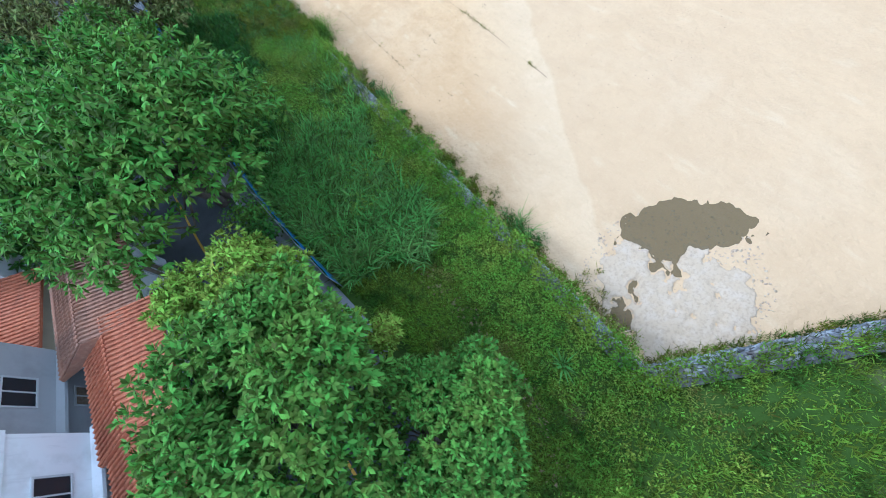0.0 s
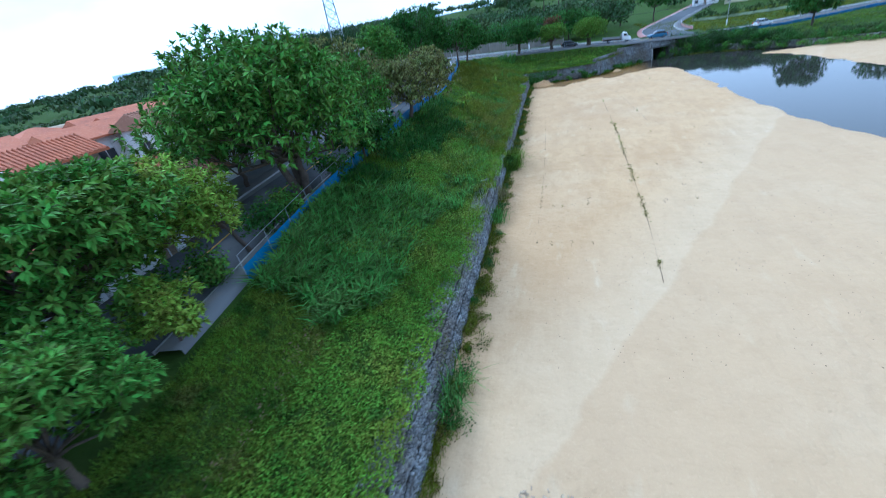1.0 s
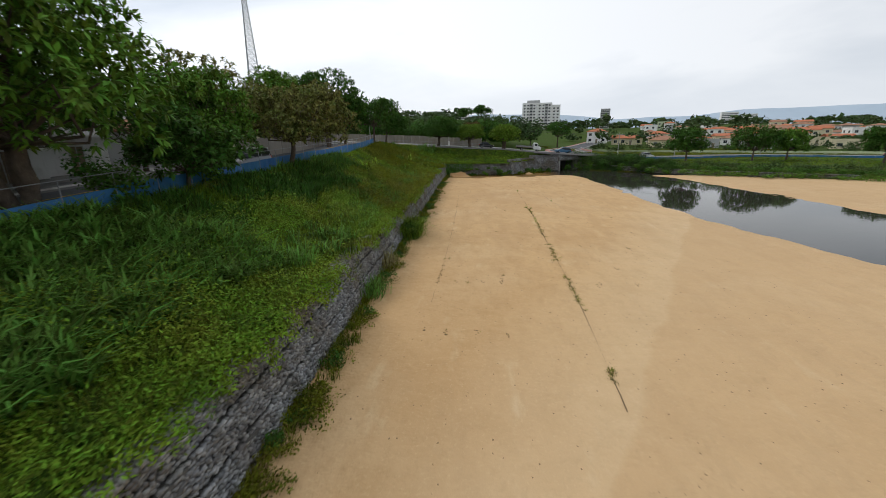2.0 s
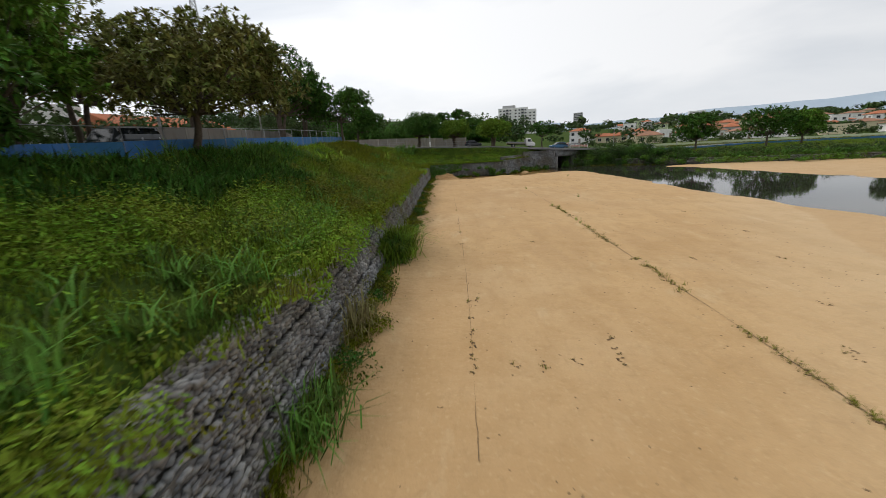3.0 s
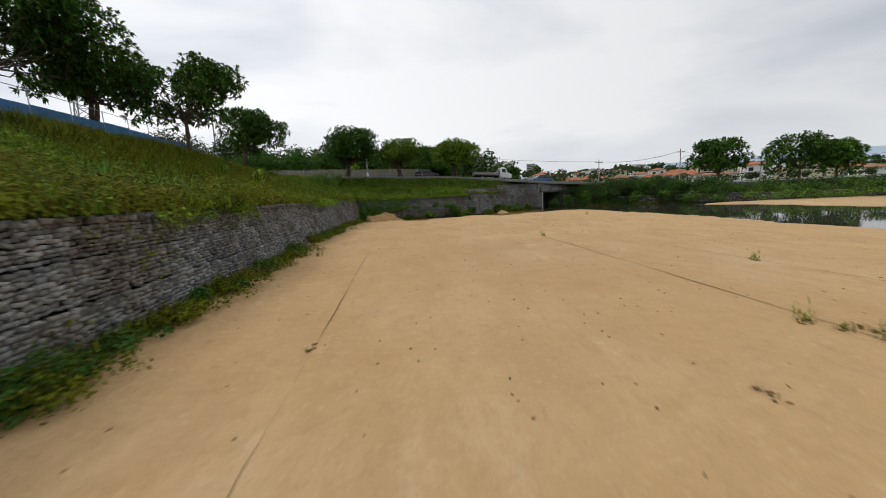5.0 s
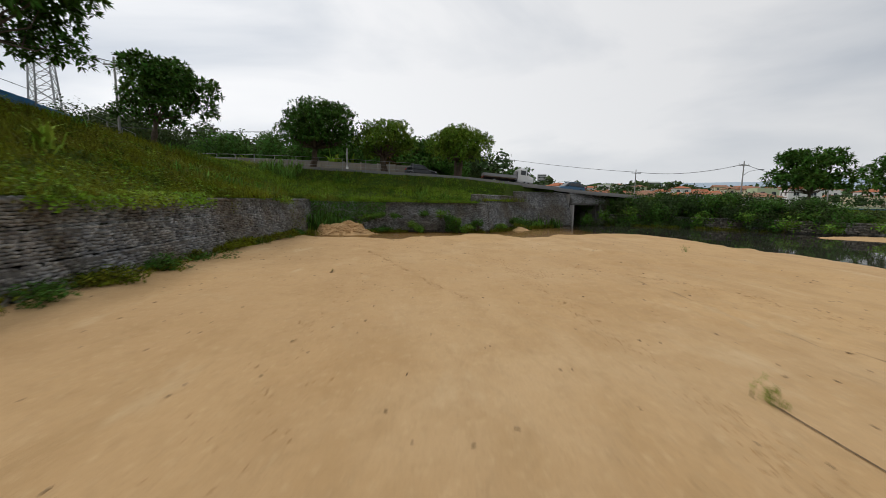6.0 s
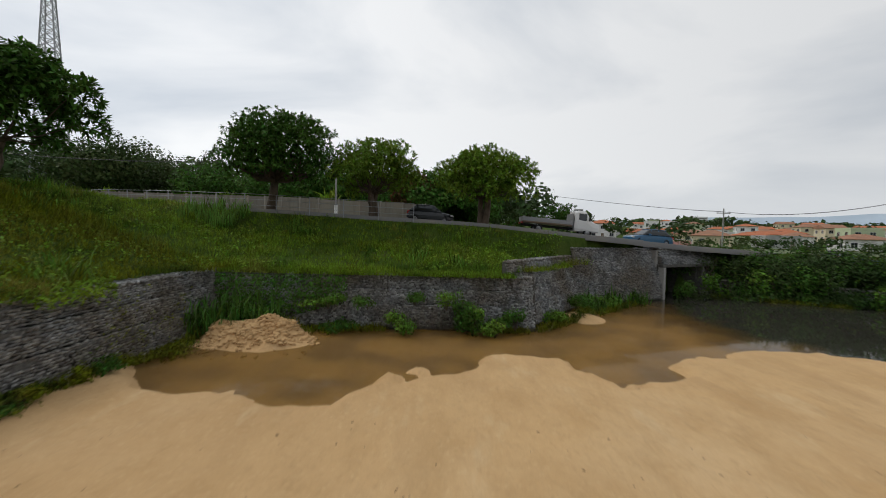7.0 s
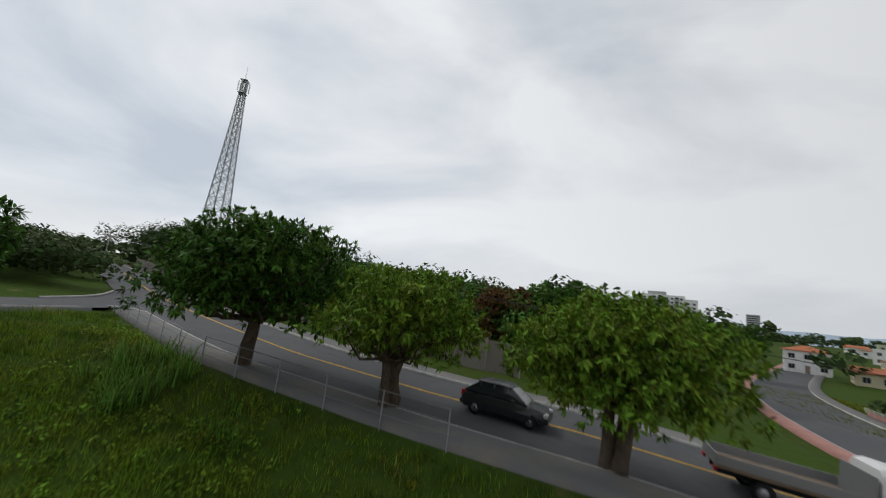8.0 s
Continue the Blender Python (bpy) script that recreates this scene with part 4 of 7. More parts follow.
# ---- trees ----
def limb(points, r0, r1, sides=7):
    return tube(points, np.linspace(r0, r1, len(points)), sides)


def tree(label, x, y, height, crown, leaf_mat, count, size, seed, trunk_r=0.2, fork=0.35, lobes=16, stems=1, base=None, name="tree", group="", shade=None, squash=0.75, lift=0.0):
    """crown: centre offset (dx, dy), radius across, lowest and highest leaf above the foot."""
    rng = np.random.default_rng(seed)
    dx, dy, rad, low, high = crown
    z = float(ground_height(np.array([x]), np.array([y]))[0]) if base is None else base
    top = tagged(new(name), label, name, group=group)
    top.location = (x, y, z)
    c = np.array([dx, dy, (low + high) / 2])
    half = np.array([rad, rad, (high - low) / 2])
    ang = rng.uniform(0, 2 * np.pi, lobes)
    up = rng.uniform(-0.75, 1.0, lobes)
    ring = np.sqrt(np.clip(1 - up ** 2 * 0.75, 0.1, 1)) * rng.uniform(0.5, 0.88, lobes)
    lobe = c + np.stack([np.cos(ang) * ring, np.sin(ang) * ring, up * 0.66], 1) * half
    lr = rng.uniform(0.24, 0.40, lobes) * rad
    woods = []
    for s in range(stems):
        a = rng.uniform(0, 6.28)
        foot = np.array([math.cos(a), math.sin(a), 0]) * trunk_r * (0.6 if stems > 1 else 0)
        split = np.array([dx * 0.3 + math.cos(a) * rad * 0.1 * (stems > 1), dy * 0.3 + math.sin(a) * rad * 0.1 * (stems > 1), low + (c[2] - low) * fork])
        path = np.linspace(foot + (0, 0, -0.4), split, 6) + np.r_[np.zeros((1, 3)), rng.normal(0, trunk_r * 0.25, (4, 3)) * (1, 1, 0), np.zeros((1, 3))]
        radii = np.linspace(trunk_r * 1.15, trunk_r * 0.72, 6)
        radii[0] *= 1.35
        woods.append(tube(path, radii, 9))
        for k in range(s, lobes, stems):
            mid = (split * 0.5 + lobe[k] * 0.5) + rng.normal(0, 0.12 * rad, 3)
            mid[2] = max(mid[2] - 0.05 * rad, split[2] + 0.15)
            woods.append(limb(np.array([split, split * 0.7 + mid * 0.3 + (0, 0, 0.1), mid, lobe[k]]), trunk_r * 0.42, trunk_r * 0.1, 5))
    v, f = join(*woods)
    link("trunk", np_mesh("trunk", v, f), BARK, top, smooth=True)
    per = 11
    tips = count // per
    which = rng.choice(lobes, tips, p=lr ** 2 / (lr ** 2).sum())
    d = rng.normal(0, 1, (tips, 3))
    d /= np.linalg.norm(d, axis=1, keepdims=True)
    d[:, 2] = np.where(d[:, 2] < -0.45, -d[:, 2], d[:, 2])
    r = lr[which] * np.where(rng.uniform(0, 1, tips) < 0.75, rng.uniform(0.86, 1.16, tips), rng.uniform(0.4, 0.85, tips))
    p = lobe[which] + d * r[:, None] * np.array([1, 1, squash])
    v, f = sprays(p, d, per, size * 1.25, rng)
    link("crown", np_mesh("crown", v, f), leaf_mat, top)
    return top


tree("grey green tree above the street corner", -7.6, 24.53, 5, (0.0, 0.0, 2.6, 0.6, 4.6), LEAF_MID, 14000, 0.2, 53, 0.14, lobes=16)
tree("large spreading dark green street tree above the grass bank", -13.6, 29.39, 8, (1.2, -0.6, 4.6, 0.9, 7.4), LEAF_MID, 30000, 0.27, 1, 0.28, lobes=40)
tree("bushy grey green tree by the street corner", -9.4, 24.85, 4, (0.2, 0.3, 2.9, 0.4, 3.8), LEAF_MID, 14000, 0.19, 2, 0.12, lobes=16)
tree("leafy green tree beside the pavement", 0.6, 12.4, 4, (0.4, 0.2, 2.8, 0.8, 5.0), LEAF_MID, 13000, 0.21, 3, 0.12, lobes=16)
tree("small tree with yellow tipped leaves beside the kerb", -9.4, 29.71, 3, (0.0, 0.0, 1.6, 0.4, 3.0), LEAF_YELLOW, 4500, 0.2, 52, 0.08, lobes=12)
tree("yellow green young tree beside the road fence", -11.6, 36.84, 6, (-0.9, -2.4, 2.9, 0.9, 6.6), LEAF_YELLOW, 15000, 0.22, 4, 0.13, lobes=26)
tree("large dense dark green tree beside the road fence", -12.6, 44.29, 8, (-0.6, -1.0, 6.6, 1.2, 10.4), LEAF_MID, 31000, 0.32, 5, 0.30, lobes=44, stems=3)
tree("thin brownish tree with sparse crown beside the blue fence", -10.4, 63.6, 7, (0.9, 0.2, 4.6, 1.2, 6.4), LEAF_BROWN, 22000, 0.25, 6, 0.22, lobes=32)
tree("dense shrub tree at the blue fence", -10.9, 51.2, 5, (0.2, 0.4, 3.3, 0.2, 5.0), LEAF, 11000, 0.26, 7, 0.14, lobes=20)
tree("loose green tree beside the blue fence", -12.6, 56.4, 7, (0.2, 0.0, 3.2, 0.6, 7.8), LEAF_MID, 14000, 0.26, 57, 0.16, lobes=24, stems=2)
tree("tall feathery grey green tree behind the blue fence", -18.9, 66.24, 10, (0.4, 0.0, 4.8, 2.0, 9.6), LEAF_BROWN, 10000, 0.32, 8, 0.2, lobes=22, stems=2)
tree("dark green tree before the street houses", -19.7, 46.8, 7, (0.0, 0.0, 3.9, 0.8, 7.2), LEAF, 7000, 0.36, 55, 0.2, lobes=18)
tree("dark green tree before the street houses", -20.0, 58.95, 7, (0.0, 0.0, 4.0, 0.8, 7.6), LEAF, 7000, 0.36, 56, 0.2, lobes=18)
tree("dark green tree behind the street", -22.5, 52.88, 6, (0.0, 0.0, 4.2, 1.2, 6.8), LEAF, 7000, 0.34, 9, 0.2, lobes=16)
tree("tall loose green tree behind the blue fence", -20.2, 79.2, 9, (0.2, 0.4, 5.2, 2.8, 10.2), LEAF_MID, 17000, 0.30, 10, 0.16, lobes=22, stems=4)
tree("large dark windblown tree behind the blue fence", -17.2, 91.6, 10, (0.4, 2.2, 5.9, 3.2, 11.4), LEAF, 26000, 0.29, 11, 0.17, fork=0.1, lobes=26, stems=5)
tree("dark green tree behind the blue fence", -17.4, 100.2, 9, (0.4, 1.0, 4.2, 2.8, 7.6), LEAF, 11000, 0.32, 51, 0.2, lobes=20, stems=2)
tree("dark green tree beside the blue fence", -13.2, 105.2, 8, (0.0, 0.0, 5.0, 2.0, 8.0), LEAF, 12000, 0.34, 12, 0.18, lobes=20)
tree("rounded dark green tree behind the blue fence", -14.2, 119, 7, (0.6, 0.0, 4.3, 1.3, 7.2), LEAF, 14000, 0.32, 13, 0.18, lobes=16, stems=2)
tree("dome-crowned dark green street tree beside the kerb", -2.8, 127.3, 7, (0.8, 0.2, 4.8, 1.3, 6.75), LEAF, 32000, 0.22, 14, 0.36, lobes=40, group="trees along the kerb")
tree("round grey green street tree beside the kerb", 4.9, 127.3, 6, (0.0, 0.2, 3.5, 1.1, 5.75), LEAF_BRIGHT, 21000, 0.20, 15, 0.22, lobes=30, stems=4, group="trees along the kerb")
tree("bright green spreading street tree beside the kerb", 13, 127.3, 6, (0.3, 0.2, 3.5, 1.3, 5.75), LEAF_BRIGHT, 25000, 0.20, 16, 0.24, lobes=34, stems=3, group="trees along the kerb")
for k, (x, y, r, h, mat) in enumerate([(55.4, 126.5, 4.0, 7.4, LEAF), (70.9, 127.6, 4.8, 7.8, LEAF), (79.5, 129, 3.6, 6.6, LEAF_MID), (90, 117.5, 3.8, 8.0, LEAF), (95, 113.5, 4.4, 8.4, LEAF), (101.5, 111.5, 4.0, 7.4, LEAF_MID), (109, 115, 5.0, 9.5, LEAF_YELLOW)]):
    tree("round clipped dark green street tree on the far bank", x, y, h, (0, 0, r * 1.05, 1.1, h + 0.2), mat, 8000, 0.42, 30 + k, 0.22, lobes=26, group="trees on the far bank", squash=0.8)
tree("tall dark tree beside the receding street", 44, 214, 12, (0, 0, 6.5, 3.0, 12.5), LEAF, 5000, 0.6, 40, 0.3, lobes=16)
tree("dark tree beside the receding street", 30, 200, 9, (0, 0, 5.0, 1.0, 8.0), LEAF, 3500, 0.6, 41, 0.3, lobes=14)


for k, (x, y, h) in enumerate(((2, 252, 15), (9, 256, 17), (12, 258, 16.5))):
    tree("tall flat-topped pine among the far trees", x, y, h, (0, 0, 4.2, h - 4.5, h), LEAF, 1600, 0.8, 90 + k, 0.3, lobes=9)


def cypress(x, y, h):
    rng = np.random.default_rng(77)
    z = float(plateau(np.array([x]), np.array([y]))[0])
    top = tagged(new("cypress"), "narrow dark cypress between the houses", "tree")
    top.location = (x, y, z)
    v, f = tube([(0, 0, -0.3), (0, 0, h * 0.9)], [0.18, 0.03], 6)
    link("trunk", np_mesh("trunk", v, f), BARK, top)
    t = rng.uniform(0.05, 1, 2500)
    a = rng.uniform(0, 6.28, 2500)
    r = 0.9 * np.sqrt(1 - t) * rng.uniform(0.6, 1.1, 2500) + 0.05
    p = np.stack([np.cos(a) * r, np.sin(a) * r, t * h], 1)
    v, f = leaves(p, p * (1, 1, 0) + (0, 0, 0.2), 0.35, rng)
    link("crown", np_mesh("crown", v, f), LEAF, top)


cypress(-52, 75.56, 11)


def woods(name, label, spots, leaf, size, seed, mat):
    """Far trees, one joined mesh: leafy clumps over the ground."""
    rng = np.random.default_rng(seed)
    meshes = []
    for x, y, r, h in spots:
        z = float(plateau(np.array([x]), np.array([y]))[0])
        lobes = 7
        lc = np.clip(rng.normal(0, 0.5, (lobes, 3)), -0.7, 0.7) * (r, r, h * 0.28) + (x, y, z + h * 0.6)
        n = leaf
        w = rng.integers(0, lobes, n)
        d = rng.normal(0, 1, (n, 3))
        d /= np.linalg.norm(d, axis=1, keepdims=True)
        p = lc[w] + d * (r * 0.55, r * 0.55, h * 0.24) * rng.uniform(0.6, 1.0, (n, 1))
        p[:, 2] = np.maximum(p[:, 2], z + 0.2)
        meshes.append(leaves(p, d + (0, 0, 0.5), size, rng, 0.7))
    v, f = join(*meshes)
    return tagged(link(name, np_mesh(name, v, f), mat), label, "trees", kind="stuff")


wr = np.random.default_rng(21)


def scatter(n, x0, x1, y0, y1, r0, r1, h0, h1, keep=lambda x, y: True):
    out = []
    while len(out) < n:
        x, y = wr.uniform(x0, x1), wr.uniform(y0, y1)
        if keep(x, y) and min(float(edge_distance(np.array([x]), np.array([y]), line)[0][0]) - hw for line, hw in ROAD_LINES.values()) > 4:
            out.append((x, y, wr.uniform(r0, r1), wr.uniform(h0, h1)))
    return out


woods("woodland", "dark wooded slope behind the concrete wall", scatter(150, -150, 26, 158, 225, 3.5, 6, 7.5, 11.5, lambda x, y: y > 159 - 0.33 * min(x, 0)), 330, 0.85, 1, LEAF_FAR)
woods("woodland", "tall dark trees on the rising slope behind the junction", scatter(70, -125, -40, 156, 205, 4, 6, 10.5, 14, lambda x, y: y > 144 - 0.42 * (x + 20)), 900, 0.55, 12, LEAF_FAR)
woods("woodland", "dense dark green trees standing close behind the concrete wall", scatter(46, -52, 16, 146.5, 159, 2.6, 4.2, 5.5, 8.5, lambda x, y: y > 147.5 - 0.36 * min(x, 0)), 1700, 0.36, 13, LEAF)
tree("reddish brown tree among the dark trees behind the concrete wall", 5.4, 148.5, 6, (0.0, 0.0, 3.2, 1.0, 7.0), LEAF_RED, 5000, 0.34, 61, 0.16, lobes=16)
tree("dark round tree behind the concrete wall", 9.6, 151.5, 8, (0.0, 0.0, 3.8, 1.4, 8.6), LEAF, 6000, 0.38, 62, 0.2, lobes=18)
woods("woodland", "dark shrubs and trees beside the rising road", scatter(46, -115, -40, 118, 172, 3.5, 5.5, 4, 7, lambda x, y: y < 133 - 0.52 * (x + 30)), 620, 0.5, 7, LEAF_FAR)
main_line, main_half = ROAD_LINES["main"]
beside = [(float(p[0]) + 1.0 * math.sin(k), float(p[1]), 3.2, 5.5) for k, p in enumerate(offset_line(main_line, -main_half - 7.5)) if p[0] < -40]
woods("woodland", "dark shrubs beside the rising road", beside, 480, 0.45, 8, LEAF_FAR)
woods("woodland", "distant dark woodland on rising ground", scatter(170, -330, 30, 215, 460, 6, 11, 5, 8.5), 110, 2.1, 2, LEAF_FAR)
woods("woodland", "garden trees between the houses beside the street", scatter(120, -150, -22, 28, 150, 3.5, 6, 3.2, 6.2, lambda x, y: not (-62 < x and y < 76)), 420, 0.55, 3, LEAF_FAR)
woods("woodland", "distant trees among the houses of the town", scatter(110, 60, 420, 190, 620, 4, 8, 4, 9), 120, 1.7, 4, LEAF_FAR)
hedge = resample([(52, 184), (66, 180), (90, 172), (112, 163), (134, 148), (150, 130)], 3.2)
woods("woodland", "garden hedges and small trees before the houses", [(float(p[0]), float(p[1]) + 1.5 * math.sin(k * 2.1), 2.6, 2.6 + 1.3 * abs(math.sin(k * 1.7))) for k, p in enumerate(hedge)], 150, 0.6, 9, LEAF_FAR)
woods("woodland", "distant band of trees on the horizon", scatter(150, -700, 900, 450, 1100, 12, 24, 8, 14), 60, 5.5, 5, LEAF_FAR)
woods("woodland", "distant trees beyond the houses", scatter(150, -460, -66, -60, 300, 6, 11, 4, 7), 90, 2.2, 6, LEAF_FAR)

# ---- grass, reeds and weeds ----
gr = np.random.default_rng(5)


def on_ground(n, x0, x1, y0, y1, keep):
    x, y = gr.uniform(x0, x1, n), gr.uniform(y0, y1, n)
    ok = keep(x, y)
    x, y = x[ok], y[ok]
    return np.stack([x, y, np.where(edge_distance(x, y, BASIN, True)[0] < 1.5, 2.28 - 1.4 * smooth01(31, 45, x), ground_height(x, y)) - 0.03], 1)


def tufts(at, per, spread, height, lean, width, simple=False):
    p = np.repeat(at, per, 0) + np.c_[gr.normal(0, spread, (len(at) * per, 2)), np.zeros(len(at) * per)]
    h = np.repeat(np.asarray(height) * np.ones(len(at)), per)
    return blades(p, h, lean, width, gr, simple=simple)


def stuff(name, label, mesh, mat):
    v, f = mesh
    return tagged(link(name, np_mesh(name, v, f), mat), label, "grass" if "grass" in name else "plants", kind="stuff")


def off_roads(x, y, gap=0.3):
    ok = np.ones(x.shape, bool)
    for key, extra in (("side", 1.6), ("near", 0.75), ("main", 2.2)):
        line, hw = ROAD_LINES[key]
        ok &= edge_distance(x, y, line)[0] > hw + extra + gap
    return ok


def bank(x, y):
    return ~inside(x, y) & (edge_distance(x, y, BASIN, True)[0] > 1.15 - 1.05 * smooth01(-0.5, 0.15, wave(x * 0.3 + y * 0.42, y * 0.33, 1.1) + 0.35 * wave(x * 1.9, y * 1.6, 0.2))) & off_roads(x, y)


west = on_ground(21000, -13.5, -0.1, 16, 118, bank)
lush = 0.5 + 0.5 * wave(west[:, 0] * 0.5, west[:, 1] * 0.35, 0.3)
short = west[:, 1] < 35.5
path = np.abs(west[:, 0] + 5.4 + 0.3 * np.sin(west[:, 1] * 0.6)) < 0.30 + 0.20 * np.sin(west[:, 1] * 1.3)
bare = short & path & (gr.uniform(0, 1, len(west)) < 0.7)
west, lush, short = west[~bare], lush[~bare], short[~bare]
tall = np.where(short, 0.16 + 0.12 * lush, 0.26 + 0.42 * lush ** 1.5)
close = west[:, 0] > -5.5
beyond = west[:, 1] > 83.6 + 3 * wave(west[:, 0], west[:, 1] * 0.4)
stuff("grass", "long green grass covering the bank above the wall", tufts(west[close & ~beyond], 9, 0.13, tall[close & ~beyond], 0.6, 0.024), BLADE)
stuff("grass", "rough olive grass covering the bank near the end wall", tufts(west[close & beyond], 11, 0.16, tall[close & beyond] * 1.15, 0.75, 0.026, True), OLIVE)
stuff("grass", "long green grass at the top of the bank", tufts(west[~close & ~beyond], 11, 0.14, tall[~close & ~beyond], 0.55, 0.034, True), BLADE)
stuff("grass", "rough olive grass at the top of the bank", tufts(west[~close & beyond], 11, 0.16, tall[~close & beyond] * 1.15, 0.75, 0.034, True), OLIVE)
north = on_ground(15000, -20, 33, 117, 133, lambda x, y: bank(x, y))
stuff("grass", "long green grass on the bank below the road", tufts(north, 9, 0.14, 0.24 + 0.42 * (0.5 + 0.5 * wave(north[:, 0] * 0.6, north[:, 1] * 0.6, 1.0)) ** 1.4, 0.7, 0.026, True), BLADE)
near_lawn = on_ground(15000, -11, -4.2, 16, 35.5, bank)
stuff("grass", "short yellowish grass in the corner of the bank", tufts(near_lawn, 7, 0.12, 0.2, 0.8, 0.042, True), BLADE)
edge = np.c_[gr.uniform(-0.6, 13.6, 900), gr.uniform(116.7, 118.2, 900)]
edge = np.c_[edge, np.full(900, 2.05)]
stuff("grass", "long grass hanging over the end wall", tufts(edge, 12, 0.12, 0.34, 0.9, 0.03, True), BLADE)
south = on_ground(16000, -12, 24, 3, 22.4, bank)
stuff("grass", "green grass strip between wall and pavement", tufts(south, 8, 0.14, 0.26, 0.8, 0.045, True), BLADE)
east = on_ground(4500, 30, 100, 96, 140, bank)
stuff("grass", "green grass on the far bank", tufts(east, 7, 0.2, 0.45, 0.6, 0.045, True), BLADE)
meadow = on_ground(8000, 34, 120, 140, 200, lambda x, y: edge_distance(x, y, main)[0] > 7)
stuff("grass", "light green meadow beside the receding street", tufts(meadow, 6, 0.35, 0.35, 0.8, 0.13, True), OLIVE)

# leafy weeds over the bank
weeds_at = on_ground(4600, -12.5, -0.15, 18, 117, lambda x, y: bank(x, y) & (wave(x * 0.35, y * 0.22, 2.2) + 0.5 * wave(x * 1.1, y * 0.9, 0.5) > -0.25 + 0.35 * (x < -6) - 0.3 * (x > -1.6) - 0.8 * ((y < 36.7) & (x > -4.6)) + 2 * ((y < 35) & (x < -5.2))))
n = 17
p = np.repeat(weeds_at, n, 0)
d = gr.normal(0, 1, p.shape)
d[:, 2] = np.abs(d[:, 2])
d /= np.linalg.norm(d, axis=1, keepdims=True)
size = np.repeat(gr.uniform(0.14, 0.55, len(weeds_at)) ** 1.2 * np.where(weeds_at[:, 1] < 35, 0.7, 1), n)
stuff("weeds", "leafy green weeds growing through the grass", leaves(p + d * size[:, None] * (1, 1, 1.4) * gr.uniform(0.5, 1.15, (len(p), 1)), d + (0, 0, 0.6), 0.14, gr, 0.5), WEED)
weeds_at = on_ground(3000, -12, 33, 117.0, 131, lambda x, y: bank(x, y) & (wave(x * 0.5, y * 0.6, 1.2) + 0.4 * wave(x * 1.5, y * 1.4, 0.2) > 0.05))
p = np.repeat(weeds_at, n, 0)
d = gr.normal(0, 1, p.shape)
d[:, 2] = np.abs(d[:, 2])
d /= np.linalg.norm(d, axis=1, keepdims=True)
size = np.repeat(gr.uniform(0.16, 0.5, len(weeds_at)), n)
stuff("weeds", "leafy green weeds on the bank below the road", leaves(p + d * size[:, None] * (1, 1, 1.2) * gr.uniform(0.5, 1.1, (len(p), 1)), d + (0, 0, 0.6), 0.15, gr, 0.55), WEED)

# bushy weed clumps between wall and fence
clump = np.r_[on_ground(2100, -7.5, -0.35, 37.5, 88, lambda x, y: ~inside(x, y) & (wave(x * 0.5, y * 0.3, 1.2) + 0.3 * (x > -1.3) > -0.25)), on_ground(330, -12, -0.3, 86.9, 116, lambda x, y: bank(x, y) & (wave(x * 0.5, y * 0.3, 1.2) > 0.0)), on_ground(900, -4.6, -0.3, 21, 37.5, lambda x, y: ~inside(x, y)), on_ground(800, -9, 24, 3, 22, lambda x, y: bank(x, y)), on_ground(120, -14, 32, 116.6, 131, lambda x, y: bank(x, y) & (wave(x * 0.4, y * 0.5, 0.6) > 0.1))]
per = np.where(clump[:, 1] < 37.5, 44, np.where(clump[:, 1] < 88, 120, 70))
rad = np.where(clump[:, 1] < 37.5, gr.uniform(0.2, 0.55, len(clump)), np.where(clump[:, 1] < 88, gr.uniform(0.35, 1.1, len(clump)), gr.uniform(0.25, 0.8, len(clump))))
own = np.repeat(np.arange(len(clump)), per)
d = gr.normal(0, 1, (len(own), 3))
d[:, 2] = np.abs(d[:, 2]) * 0.9
d /= np.linalg.norm(d, axis=1, keepdims=True)
p = clump[own] + d * (rad[own] * gr.uniform(0.55, 1.15, len(own)))[:, None] * (1, 1, 0.95)
early = p[:, 1] < 58 + 4 * wave(p[:, 0], p[:, 1] * 0.4, 0.7)
for pick, mat, label in ((early, WEED, "bushy bright green weed clumps covering the bank"), (~early, OLIVE, "bushy olive green weed clumps covering the bank")):
    stuff("weeds", label, leaves(p[pick], d[pick] + (0, 0, 0.5), 0.13, gr, 0.38), mat)

# stands of tall cane grass
stand = on_ground(1150, -11.4, -2.2, 32.2, 48, lambda x, y: bank(x, y) & (np.hypot((x + 6.9) / 4.0, (y - 39.9) / 6.8) + 0.3 * wave(x * 0.9, y * 0.6, 0.5) + 0.15 * wave(x * 2.4, y * 2.1, 0.2) < 0.95))
stuff("tall_grass", "dense stand of tall arching cane grass", tufts(stand, 24, 0.07, gr.uniform(0.65, 1.1, len(stand)), 1.1, 0.075), REED)
stand = on_ground(420, -10.5, -1.0, 44, 84, lambda x, y: bank(x, y) & (wave(x * 0.5, y * 0.35, 1.5) + 0.4 * wave(x * 1.7, y * 1.3, 0.6) > 0.1))
stuff("tall_grass", "patches of tall arching grass on the bank", tufts(stand, 30, 0.16, gr.uniform(0.55, 1.05, len(stand)), 1.0, 0.045), REED)
stand = on_ground(900, -10.6, -4.6, 46, 74, lambda x, y: bank(x, y) & (wave(x * 0.6, y * 0.4, 0.2) + 0.4 * wave(x * 1.5, y * 1.1, 2.6) > -0.2 + 0.5 * (x > -6)))
stuff("tall_grass", "dark rank stands of tall broad grass below the fence", tufts(stand, 34, 0.2, gr.uniform(0.4, 0.85, len(stand)), 0.9, 0.05), LEAF)
